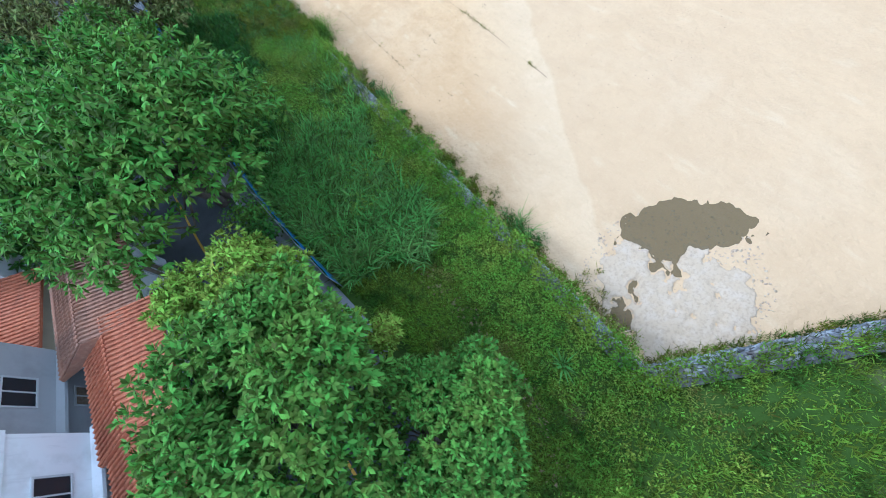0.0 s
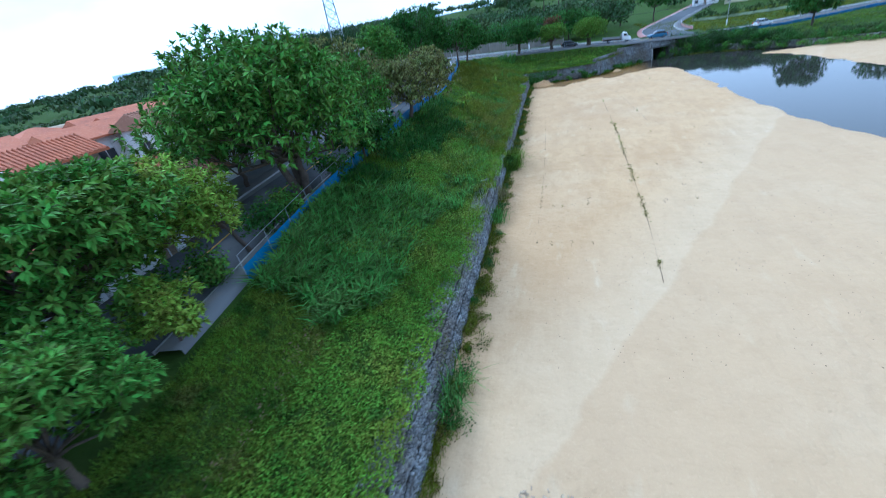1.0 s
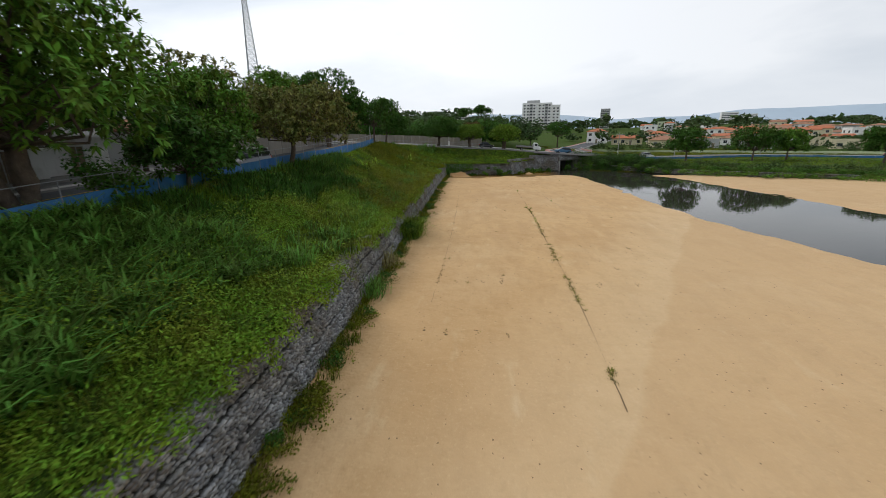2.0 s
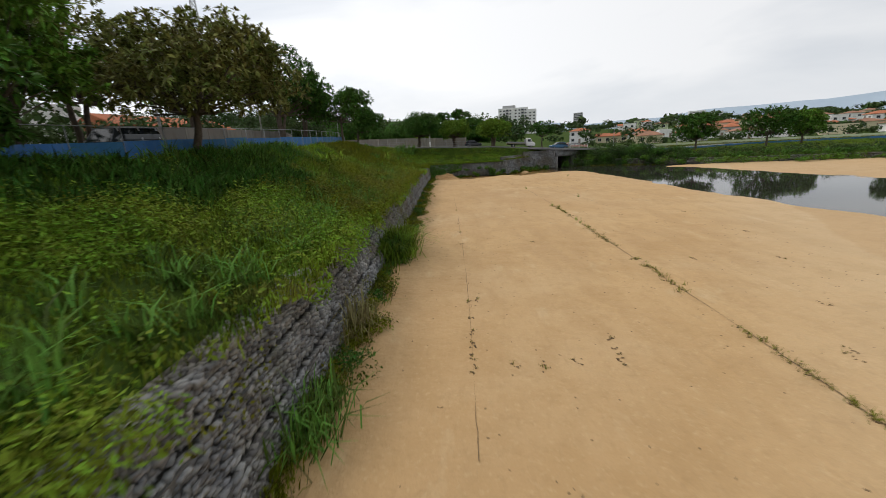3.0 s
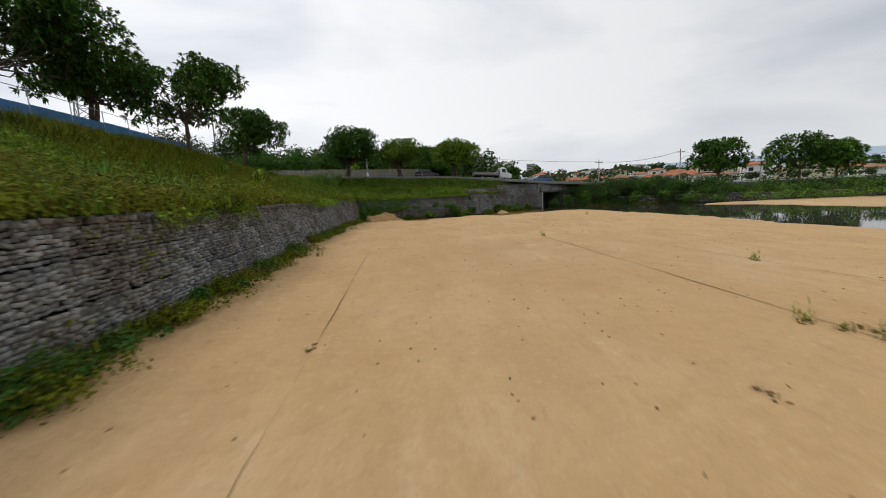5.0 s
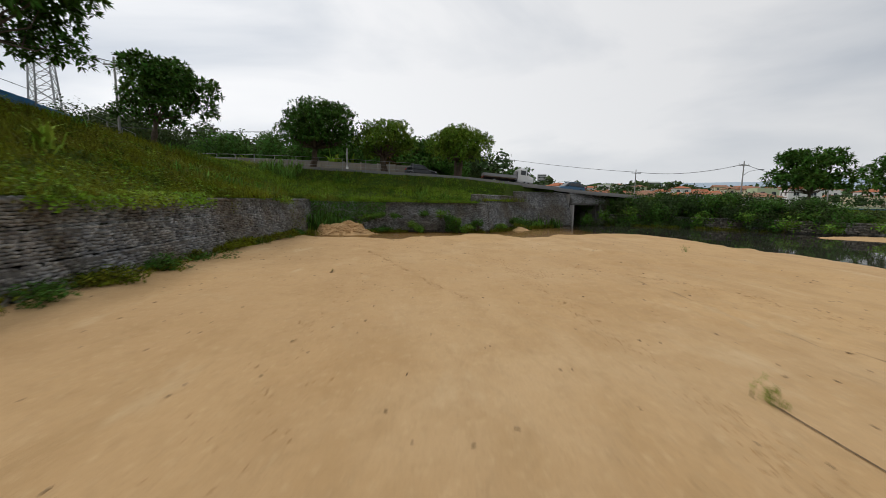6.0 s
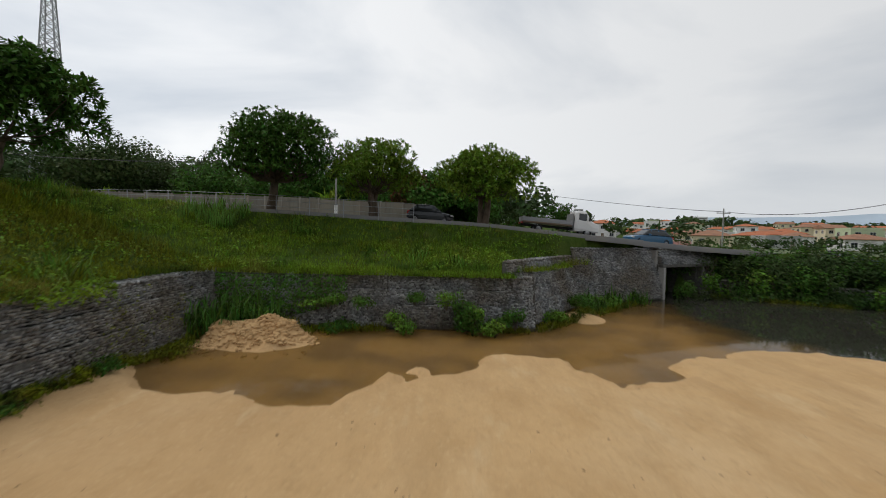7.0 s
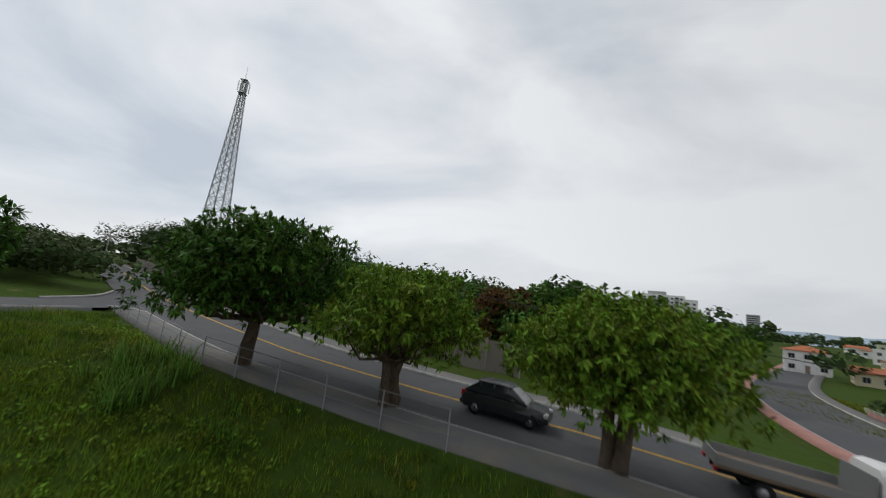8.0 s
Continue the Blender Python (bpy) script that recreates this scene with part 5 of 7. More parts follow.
stand = on_ground(420, -13, 14, 84, 125, lambda x, y: bank(x, y) & (wave(x * 0.55, y * 0.5, 2.2) + 0.4 * wave(x * 1.4, y * 1.2, 0.3) > 0.45))
stuff("tall_grass", "patches of tall dark grass on the end bank", tufts(stand, 30, 0.2, gr.uniform(0.5, 1.0, len(stand)), 0.9, 0.04), LEAF_MID)
stand = on_ground(150, -9, 1, 119, 128, lambda x, y: bank(x, y) & (np.hypot(x + 5.5, y - 124.5) < 2.2))
stuff("tall_grass", "clump of tall grass on the bank below the road", tufts(stand, 30, 0.2, 1.2, 0.7, 0.04), REED)


def agave(x, y):
    z = float(ground_height(np.array([x]), np.array([y]))[0])
    k = np.arange(60)
    at = np.repeat(np.array([[x, y, z]]), 60, 0)
    v, f = blades(at, 0.75, 0.8, 0.07, np.random.default_rng(9), 0.5)
    top = link("agave", np_mesh("agave", v, f), REED)
    tagged(top, "spiky blue green rosette plant in the grass", "plant")


agave(-3.3, 24.2)
for bx, by in ((-6.5, 73.53), (-5.5, 99.05), (-6.8, 78.8)):
    at = np.repeat(np.array([[bx, by, float(ground_height(np.array([bx]), np.array([by]))[0])]]), 46, 0) + np.c_[gr.normal(0, 0.15, (46, 2)), gr.uniform(0, 0.5, 46)]
    v, f = blades(at, 0.9, 0.7, 0.12, gr, 0.4)
    tagged(link("shrub", np_mesh("shrub", v, f), LEAF_YELLOW), "pale yellow green broad-leaved shrub on the bank", "shrub")

# weeds along the feet of the walls
foot = []
for a, b, gap in (((0, 22.8), (0, 116), 0.10), ((0, 116.2), (14.4, 116.5), 0.15), ((14.6, 116.7), (25.4, 127.0), 0.25), ((37, 3.1), (0, 22.0), 0.15), ((31.5, 129.4), (72, 101.6), 0.4)):
    a, b = np.array(a, float), np.array(b, float)
    ln = np.linalg.norm(b - a)
    way = (b - a) / ln
    out = np.array([way[1], -way[0]])
    m = int(ln * 16)
    s = gr.uniform(0, ln, m)
    dense = wave(s * 0.35, s * 0.21, a[0]) + 0.35 * wave(s * 1.7, s * 0.9, 1.0)
    ok = dense > -0.45
    s, dense = s[ok], dense[ok]
    o = np.abs(gr.normal(0.0, 0.20, len(s))) * (0.8 + 3.0 * np.clip(dense, 0, 1) ** 1.2) + gap * 0.2
    xy = a + way * s[:, None] + out * o[:, None]
    foot.append(np.c_[xy, np.maximum(sand_height(xy[:, 0], xy[:, 1]), WATER_Z) - 0.02])
foot = np.concatenate(foot)
stuff("grass", "rough grass along the foot of the gabion walls", tufts(foot, 13, 0.12, gr.uniform(0.12, 0.46, len(foot)), 0.85, 0.022), OLIVE)
dead = foot[gr.uniform(0, 1, len(foot)) < 0.3]
stuff("grass", "dead straw-coloured grass along the foot of the gabion walls", tufts(dead, 8, 0.12, gr.uniform(0.12, 0.4, len(dead)), 0.9, 0.02, True), DRYBLADE)
some = foot[gr.uniform(0, 1, len(foot)) < 0.45]
p = np.repeat(some, 16, 0)
d = gr.normal(0, 1, p.shape)
d[:, 2] = np.abs(d[:, 2])
d /= np.linalg.norm(d, axis=1, keepdims=True)
stuff("weeds", "leafy weeds along the foot of the gabion walls", leaves(p + d * gr.uniform(0.08, 0.38, (len(p), 1)), d + (0, 0, 0.5), 0.10, gr, 0.55), OLIVE)


def overhang(name, label, x, y, z, count, height, lean, width, seed, spread=0.35, mat=REED, mix=None):
    """A clump of arching blades in three sprigs."""
    r = np.random.default_rng(seed)
    top = tagged(new(name), label, "plant")
    top.location = (x, y, z)
    for k in range(3):
        at = r.normal(0, 1, (count // 3, 3)) * (spread * 0.5, spread * 0.6, 0.1) + (0, (k - 1) * spread * 0.7, 0)
        v, f = blades(at, height * (1, 0.85, 1.1)[k], lean, width, r, 0.75)
        link("sprig", np_mesh("sprig", v, f), mix if mix and k == 1 else mat, top)
    return top


overhang("tall_grass_clump", "big arching clump of tall grass growing from the wall", 0.05, 61.0, 0.15, 2100, 1.3, 1.5, 0.036, 3, 1.15, BLADE, LEAF_YELLOW)
overhang("tall_grass_clump", "dry straw-coloured grass clump on the wall foot", 0.15, 52.6, 0.0, 220, 1.1, 0.9, 0.03, 4, 0.5, DRYBLADE)
overhang("tall_grass_clump", "arching clump of grass on the wall foot", 0.3, 48.4, 0.0, 260, 1.0, 0.8, 0.035, 5, 0.6)
overhang("tall_grass_clump", "arching clump of grass on the wall foot", 0.3, 31.6, 0.0, 260, 1.2, 0.8, 0.035, 6, 0.6)
for k, (x, y) in enumerate(((0.4, 114.6), (1.2, 115.6), (2.4, 115.9), (19.5, 122.6), (21.5, 124.2), (23.6, 125.6))):
    overhang("reed_clump", "dense dark green reed clump at the wall corner", x, y, float(sand_height(np.array([x]), np.array([y]))[0]), 220, 1.7 if k < 3 else 1.2, 0.6, 0.05, 60 + k, 0.7, LEAF, LEAF_MID)


def bush(label, x, y, z, r, h, count, seed, mat=WEED, size=0.14):
    rng = np.random.default_rng(seed)
    top = tagged(new("bush"), label, "bush")
    top.location = (x, y, z)
    stems = [limb(np.array([(0, 0, -0.1), (c[0] * 0.5, c[1] * 0.5, h * 0.4), (c[0], c[1], h * 0.75)]), 0.014 * min(h, 1.4), 0.004, 4) for c in np.clip(rng.normal(0, r * 0.4, (9, 2)), -0.55 * r, 0.55 * r)]
    v, f = join(*stems)
    link("stem", np_mesh("stem", v, f), BARK, top)
    d = rng.normal(0, 1, (count, 3))
    d /= np.linalg.norm(d, axis=1, keepdims=True)
    lob = rng.normal(0, 0.42, (9, 3)) * (r, r, h * 0.35) + (0, 0, h * 0.55)
    p = lob[rng.integers(0, 9, count)] + d * (r * 0.5, r * 0.5, h * 0.3) * rng.uniform(0.5, 1.1, (count, 1))
    p[:, 2] = np.maximum(p[:, 2], 0.02)
    v, f = leaves(p, d + (0, 0, 0.5), size, rng, 0.6)
    link("foliage", np_mesh("foliage", v, f), mat, top)


for k, (x, y, r, h) in enumerate(((8.4, 115.8, 0.7, 1.0), (11.6, 115.9, 0.9, 1.2), (12.6, 115.7, 0.6, 0.8), (5.4, 116.0, 0.8, 0.7), (16.2, 118.4, 0.8, 0.9), (18.2, 121.0, 1.0, 1.2), (20.2, 123.4, 0.9, 1.3))):
    bush("leafy green bush at the foot of the gabion wall", x, y, float(sand_height(np.array([x]), np.array([y]))[0]), r, h, 900, 80 + k, (LEAF_MID, LEAF)[k % 2], 0.13)
for k in range(64):
    t = k / 63
    x = 30.8 + 46 * t
    y = float(np.interp(x, [30.8, 38, 50, 60, 72, 84], [130.2, 128, 113, 107, 102, 97])) + (0.6, -0.9, 2.4)[k % 3]
    z = (0.6, -0.4, 1.0)[k % 3] + (0.7 if x < 44 and k % 3 != 1 else 0)
    bush("overgrown green shrub on the far basin bank", x, y, z, gr.uniform(1.1, 1.9), gr.uniform(1.3, 2.2) * (1.25 if x < 46 else 0.8), 430, 120 + k, (LEAF, LEAF_MID, LEAF_FAR)[k % 3], 0.22)
for k in range(34):
    t = gr.uniform(0, 1) ** 0.8
    x = 29.2 + 19 * t
    y = float(np.interp(x, [29, 31.5, 38, 50], [129.4, 130.2, 128, 113])) + gr.uniform(-1.6, 2.2)
    bush("tall dense green bush overgrowing the bank beside the culvert", x, y, gr.uniform(-0.9, 1.6), gr.uniform(1.2, 2.0), gr.uniform(1.8, 3.0), 680, 300 + k, (LEAF, LEAF_FAR, LEAF_FAR)[k % 3], 0.2)
for k in range(22):
    x = gr.uniform(28.6, 40)
    y = float(np.interp(x, [28.6, 31.5, 38, 41], [128.5, 129.6, 127.4, 124])) - gr.uniform(0.2, 1.0)
    bush("dark green bush hanging over the water beside the culvert", x, y, -1.0 + gr.uniform(-0.1, 0.5), gr.uniform(0.9, 1.5), gr.uniform(1.2, 2.2), 700, 380 + k, (LEAF_FAR, LEAF)[k % 2], 0.18)
for k in range(26):
    x = 32.6 + 0.62 * k + gr.uniform(-0.3, 0.3)
    y = float(np.interp(x, [32, 38, 50], [130.4, 128.6, 114.6])) + gr.uniform(-0.6, 1.2)
    bush("tall leafy bush growing up beside the culvert and the road", x, y, 1.2 + gr.uniform(-0.3, 0.5), gr.uniform(1.0, 1.6), gr.uniform(1.3, 2.1), 900, 700 + k, (LEAF_FAR, LEAF)[k % 2], 0.17)
for k, (x, y) in enumerate(((-11.4, 31.41), (-11.2, 33.6), (-11.6, 38.7), (-11.5, 40.73), (-11.8, 47.21), (-11.6, 53.28))):
    bush("dark green shrub beside the road fence", x, y, float(ground_height(np.array([x]), np.array([y]))[0]), 1.4, 2.3, 1400, 420 + k, (LEAF, LEAF_MID)[k % 2], 0.2)
for k in range(110):
    y = gr.uniform(30, 115)
    bush("low leafy weed bush at the foot of the long wall", gr.uniform(0.15, 0.6), y, float(sand_height(np.array([0.5]), np.array([y]))[0]) - 0.03, gr.uniform(0.3, 0.95), gr.uniform(0.25, 0.6), 420, 500 + k, (OLIVE, OLIVE, LEAF)[k % 3], 0.085)
for k in range(10):
    x = gr.uniform(2.6, 14.2)
    bush("leafy green bush hanging at the end wall", x, 116.05 + gr.uniform(-0.2, 0.1), float(gr.uniform(-0.25, 0.9)), gr.uniform(0.4, 0.8), gr.uniform(0.5, 1.1), 420, 350 + k, (LEAF, LEAF_MID)[k % 2], 0.12)
# creeper hanging over the end wall near its corner
p = np.c_[gr.uniform(-0.3, 5.8, 2600), 116.15 + gr.normal(0, 0.07, 2600), gr.uniform(0.1, 2.05, 2600)]
p = p[(p[:, 2] > 0.6 + 0.8 * wave(p[:, 0] * 1.1, p[:, 0] * 0.3)) | (p[:, 0] < 2.5)]
tagged(link("creeper", np_mesh("creeper", *leaves(p, np.tile((0, -1.0, 0.3), (len(p), 1)), 0.13, gr, 0.6)), LEAF), "green creeper hanging over the end wall", "creeper", kind="stuff")
p = np.c_[-0.16 - 0.2 * (gr.uniform(0, 1, 9000) > 0.5), gr.uniform(26.2, 116, 9000), gr.uniform(0.0, 2.1, 9000)]
p[:, 0] = np.where(p[:, 2] > 1.0, -0.22, 0.0) + gr.normal(0, 0.05, len(p))
p = p[wave(p[:, 1] * 0.55, p[:, 2] * 0.9, 3.0) + 0.4 * wave(p[:, 1] * 2.1, p[:, 2] * 2, 1.0) > 0.52]
tagged(link("creeper", np_mesh("creeper", *leaves(p, np.tile((1.0, 0, 0.4), (len(p), 1)), 0.085, gr, 0.6)), OLIVE), "patches of green creeper on the long gabion wall", "creeper", kind="stuff")

# weeds drooping over the crest of the long wall
p = np.c_[gr.uniform(-1.1, 0.12, 26000), gr.uniform(37, 116, 26000), np.zeros(26000)]
p = p[wave(p[:, 1] * 0.45, p[:, 1] * 0.21, 2.4) + 0.5 * wave(p[:, 1] * 1.6, p[:, 0] * 1.5, 0.8) > 0.22]
p[:, 2] = 2.28 + 0.16 * gr.uniform(-1, 1, len(p)) - 0.6 * np.clip(p[:, 0] + 0.55, 0, 1) ** 1.3 * gr.uniform(0.3, 1.2, len(p))
tagged(link("weeds", np_mesh("weeds", *leaves(p, np.tile((0.7, 0, 0.6), (len(p), 1)), 0.15, gr, 0.42)), WEED), "leafy weeds drooping over the crest of the long wall", "plants", kind="stuff")

# bare spots along a trodden path in the near grass
s = gr.uniform(0, 1, 260)
line = resample([(-5.7, 33.1), (-5.5, 30.7), (-5.3, 28.5), (-5.2, 26.7), (-5.3, 24.0), (-6.6, 20.8)], 0.4)
p = line[(s * (len(line) - 1)).astype(int)] + gr.normal(0, 0.24, (260, 2))
v, f = stone_cloud(np.c_[p, ground_height(p[:, 0], p[:, 1]) + 0.012], np.c_[gr.uniform(0.03, 0.12, 260), gr.uniform(0.03, 0.09, 260), np.full(260, 0.012)], gr.uniform(0, 6.28, 260), gr)
tagged(link("bare_earth", np_mesh("bare_earth", v, f), EARTH, smooth=True), "trodden bare earth spots in the grass", "earth", kind="stuff")


# ---- marks on the sand: joints with weeds, clods and litter ----
def joint(label, pts, wide, seed):
    r = np.random.default_rng(seed)
    line = resample(pts, 0.35)
    n = len(line)
    way = np.gradient(line, axis=0)
    way /= np.linalg.norm(way, axis=1, keepdims=True)
    left = np.stack([-way[:, 1], way[:, 0]], 1)
    line = line + left * r.normal(0, 0.006, (n, 1))
    w = wide * np.clip(0.6 + 0.9 * wave(np.arange(n) * 0.31, np.arange(n) * 0.17, seed), 0.12, 1.6)[:, None]
    a, b = line + left * w, line - left * w
    v = np.stack([np.c_[a, sand_height(a[:, 0], a[:, 1]) + 0.012], np.c_[b, sand_height(b[:, 0], b[:, 1]) + 0.012]], 1).reshape(-1, 3)
    k = np.arange(n - 1)[:, None] * 2
    return tagged(link("floor_joint", np_mesh("floor_joint", v, k + [[0, 1, 3, 2]]), CRACK), label, "joint", kind="structure")


joint("dark damp joint line across the sand", [(10.0, 40), (10.4, 44.5), (10.8, 50), (11.0, 55), (11.3, 62), (11.6, 68), (11.8, 74.3), (12.1, 87.4)], 0.018, 1)
joint("dark damp joint line across the sand", [(3.4, 47.5), (3.6, 54), (3.7, 62.5), (3.7, 68.7), (3.7, 74.6), (3.6, 84)], 0.009, 2)
joint("thin wavy crack in the sand", [(15.6, 72), (15.3, 80), (14.8, 95)], 0.012, 4)


def clods(name, label, at, size, mat, seed):
    r = np.random.default_rng(seed)
    v, f = stone_cloud(at, r.uniform(0.5, 1.4, (len(at), 3)) * size * (1.2, 0.8, 0.5), r.uniform(0, 6.28, len(at)), r)
    return tagged(link(name, np_mesh(name, v, f), mat), label, "clods", kind="stuff")


cr = np.random.default_rng(11)


def sand_spots(x, y, lift=0.01):
    return np.c_[x, y, sand_height(x, y) + lift]


yy = cr.uniform(41, 76, 260)
yy = yy[wave(yy * 0.8, yy * 0.3, 0.4) > -0.15]
row = sand_spots(np.interp(yy, [40, 44.5, 50, 55, 62, 68, 74.3], [10.0, 10.4, 10.8, 11.0, 11.3, 11.6, 11.8]) + cr.normal(0, 0.09, len(yy)), yy)
clods("clods", "dark damp clods along the joint in the sand", row, 0.034, CRACK, 1)
stuff("grass", "small weeds growing in the joint of the sand floor", tufts(row, 12, 0.07, cr.uniform(0.04, 0.13, len(row)), 0.9, 0.014), OLIVE)
trail = np.array([(3.5, 50.3), (3.5, 50.9), (3.55, 51.4), (3.6, 52.2), (3.6, 53.1), (3.65, 54.3), (3.9, 54.4), (7.1, 50.7), (7.2, 51.6), (7.0, 50.4), (5.2, 50.3), (4.5, 50.3), (6.0, 50.4), (12.3, 50.1), (12.5, 50.4), (14.4, 50.4), (14.2, 52.9), (18.6, 62.1), (19.1, 68.5), (15.0, 68.6), (7.5, 62.5), (3.7, 74.6), (3.7, 68.8), (3.7, 62.5), (3.7, 65.8), (11.5, 73.9), (12.0, 73.3), (15.3, 78.7), (5.5, 95.5), (3.4, 44.6), (4.3, 44.5), (5.6, 44.4), (6.9, 44.4), (16.6, 57.5), (13.4, 58.0), (9.0, 72.0)])
p = np.repeat(trail, 6, 0) + cr.normal(0, 1, (len(trail) * 6, 2)) * (0.05, 0.14)
p = sand_spots(p[:, 0], p[:, 1])
clods("clods", "scattered dark clods and twigs on the sand", p, 0.03, CRACK, 2)
stuff("grass", "tiny weeds scattered over the sand", tufts(p[::5], 6, 0.05, cr.uniform(0.03, 0.10, len(p[::5])), 0.9, 0.014), OLIVE)
p = sand_spots(cr.uniform(1, 22, 1500), cr.uniform(33.5, 107, 1500), 0.0)
clods("clods", "small crumbs scattered over the sand", p, 0.024, CRACK, 3)
for k, (x, y) in enumerate(((11.6, 74.0), (12.0, 73.2), (12.1, 87.4), (21.0, 100.8), (15.3, 78.7), (11.6, 67.8), (11.5, 66.7))):
    overhang("grass_tuft", "small green grass tuft on the sand", x, y, float(sand_height(np.array([x]), np.array([y]))[0]) - 0.02, 60, 0.15, 0.7, 0.014, 200 + k, 0.11, BLADE)
# crust of dried mud round the near puddle
gx, gy = np.arange(-0.2, 7.6, 0.07), np.arange(18.5, 28.5, 0.07)


def crust(x, y):
    r2 = np.hypot((x - 3.4) / 3.5, (y - 23.4) / 3.8) + 0.16 * wave(x * 1.3, y * 1.5, 0.9) + 0.07 * wave(x * 6, y * 5.3, 0.4)
    proud = mud_islands(x, y) + 0.16 * wave(x * 7.1, y * 6.3, 0.2) + 0.10 * wave(x * 15, y * 13.7, 1.1)
    lump = 0.02 + 0.014 * wave(x * 9, y * 8.2, 0.5) + 0.012 * np.abs(wave(x * 21, y * 19, 2.0))
    return sand_height(x, y) + np.where((proud > 0.0) & (r2 < 1.0), lump, -0.25)


tagged(link("dry_mud", grid_mesh("dry_mud", gx, gy, crust), DRYMUD, smooth=True), "pale crust of dried mud beside a puddle", "mud", kind="structure")
a = cr.uniform(0, 6.28, 900)
q = np.sqrt(cr.uniform(0.05, 1.5, 900))
x, y = 4.2 + 3.8 * q * np.cos(a), 24.2 + 3.6 * q * np.sin(a)
p = sand_spots(x[inside(x, y)], y[inside(x, y)], 0.0)
r = np.random.default_rng(4)
v, f = stone_cloud(p, np.c_[r.uniform(0.02, 0.09, len(p)), r.uniform(0.02, 0.08, len(p)), r.uniform(0.006, 0.02, len(p))], r.uniform(0, 6.28, len(p)), r, True)
tagged(link("mud_flakes", np_mesh("mud_flakes", v, f), DRYMUD), "pale dried mud flakes round a puddle", "mud", kind="stuff")
p = sand_spots(2.4 + cr.normal(0, 1.1, 900), 114.2 + cr.normal(0, 0.75, 900), 0.0)
clods("clods", "crumbled lumps of sand on the heap", p, 0.11, SAND, 5)


# chains of crumbled edges and trampled sand before the end wall
SCARPS = (
    ([(6.1, 100.5), (7.0, 98.16), (7.9, 95.56), (8.5, 93.94), (9.0, 92.81), (9.3, 92.16)], 0.05, 150, 0.06),
    ([(10.5, 101.07), (11.3, 99.37), (11.4, 97.02), (11.3, 94.59), (11.5, 92.41), (11.4, 89.89), (11.3, 86.09)], 0.16, 330, 0.05),
    ([(12.6, 98.72), (13.8, 97.27), (15.1, 95), (16.3, 92.49), (17.0, 89.33)], 0.25, 300, 0.05),
    ([(6.7, 103.26), (6.6, 96.54), (6.6, 93.94), (6.3, 92.89), (6.4, 90.78), (6.2, 85.28)], 0.35, 380, 0.045),
    ([(7.7, 102.04), (9.1, 100.1), (10.7, 97.91)], 0.10, 70, 0.045),
    ([(11.6, 95.97), (11.9, 95.56), (12.2, 95.16)], 0.25, 90, 0.05),
)
for k, (pts, spread, count, size) in enumerate(SCARPS):
    line = resample(pts, 0.1)
    s = cr.uniform(0, 1, int(count * 1.7))
    s = s[wave(s * 40, s * 23, 0.7 * k) > -0.35]
    at = line[(s * (len(line) - 1)).astype(int)] + cr.normal(0, spread, (len(s), 2))
    v, f = stone_cloud(sand_spots(at[:, 0], at[:, 1], 0.0), np.c_[cr.uniform(0.4, 1.5, len(s)), cr.uniform(0.2, 0.6, len(s)), cr.uniform(0.12, 0.4, len(s))] * size * 0.55, cr.normal(1.2, 0.6, len(s)), cr)
    tagged(link("sand_crumbs", np_mesh("sand_crumbs", v, f), DAMP, smooth=True), "crumbled damp edge of a washed runnel in the sand", "sand", kind="stuff")


# ---- houses ----
def hip_roof(w, d, z, rise, over, ridge=None, mat=TILE, tiles=False):
    """A hipped or gabled tile roof as a bmesh: tiles: with rows of rolls along the slopes."""
    W, D = w / 2 + over, d / 2 + over
    inset = D if ridge is None else ridge
    bm = bmesh.new()
    lo = [bm.verts.new(p) for p in ((-W, -D, z), (W, -D, z), (W, D, z), (-W, D, z))]
    hi = [bm.verts.new(p) for p in ((-W + inset, 0, z + rise), (W - inset, 0, z + rise))]
    un = [bm.verts.new((v.co.x, v.co.y, z - 0.14)) for v in lo]
    bm.faces.new((lo[0], lo[1], hi[1], hi[0]))
    bm.faces.new((lo[2], lo[3], hi[0], hi[1]))
    bm.faces.new((lo[1], lo[2], hi[1]))
    bm.faces.new((lo[3], lo[0], hi[0]))
    for k in range(4):
        bm.faces.new((un[k], un[(k + 1) % 4], lo[(k + 1) % 4], lo[k]))
    bm.faces.new(un[::-1])
    return bm


def roof_rolls(w, d, z, rise, over, inset):
    """Half-round tile rolls down both long slopes of a roof: (verts, quads)."""
    W, D = w / 2 + over, d / 2 + over
    out = []
    n = int(2 * W / 0.24)
    for s in (-1, 1):
        for k in range(n):
            x = -W + (k + 0.5) * 2 * W / n
            reach = min(1.0, (W - abs(x)) / max(inset, 0.01)) if inset > 0.05 else 1.0
            if reach < 0.08:
                continue
            m = max(2, int(D * reach / 0.42))
            t = np.repeat(np.linspace(0, reach, m + 1), 2)[1:-1]
            bump = np.tile([0.0, 0.035], m)
            pts = np.stack([np.full(len(t), x), s * (-D + D * t), z + rise * t + 0.02 + bump], 1)
            out.append(tube(pts, np.full(len(t), 0.075), 4))
    return join(*out)


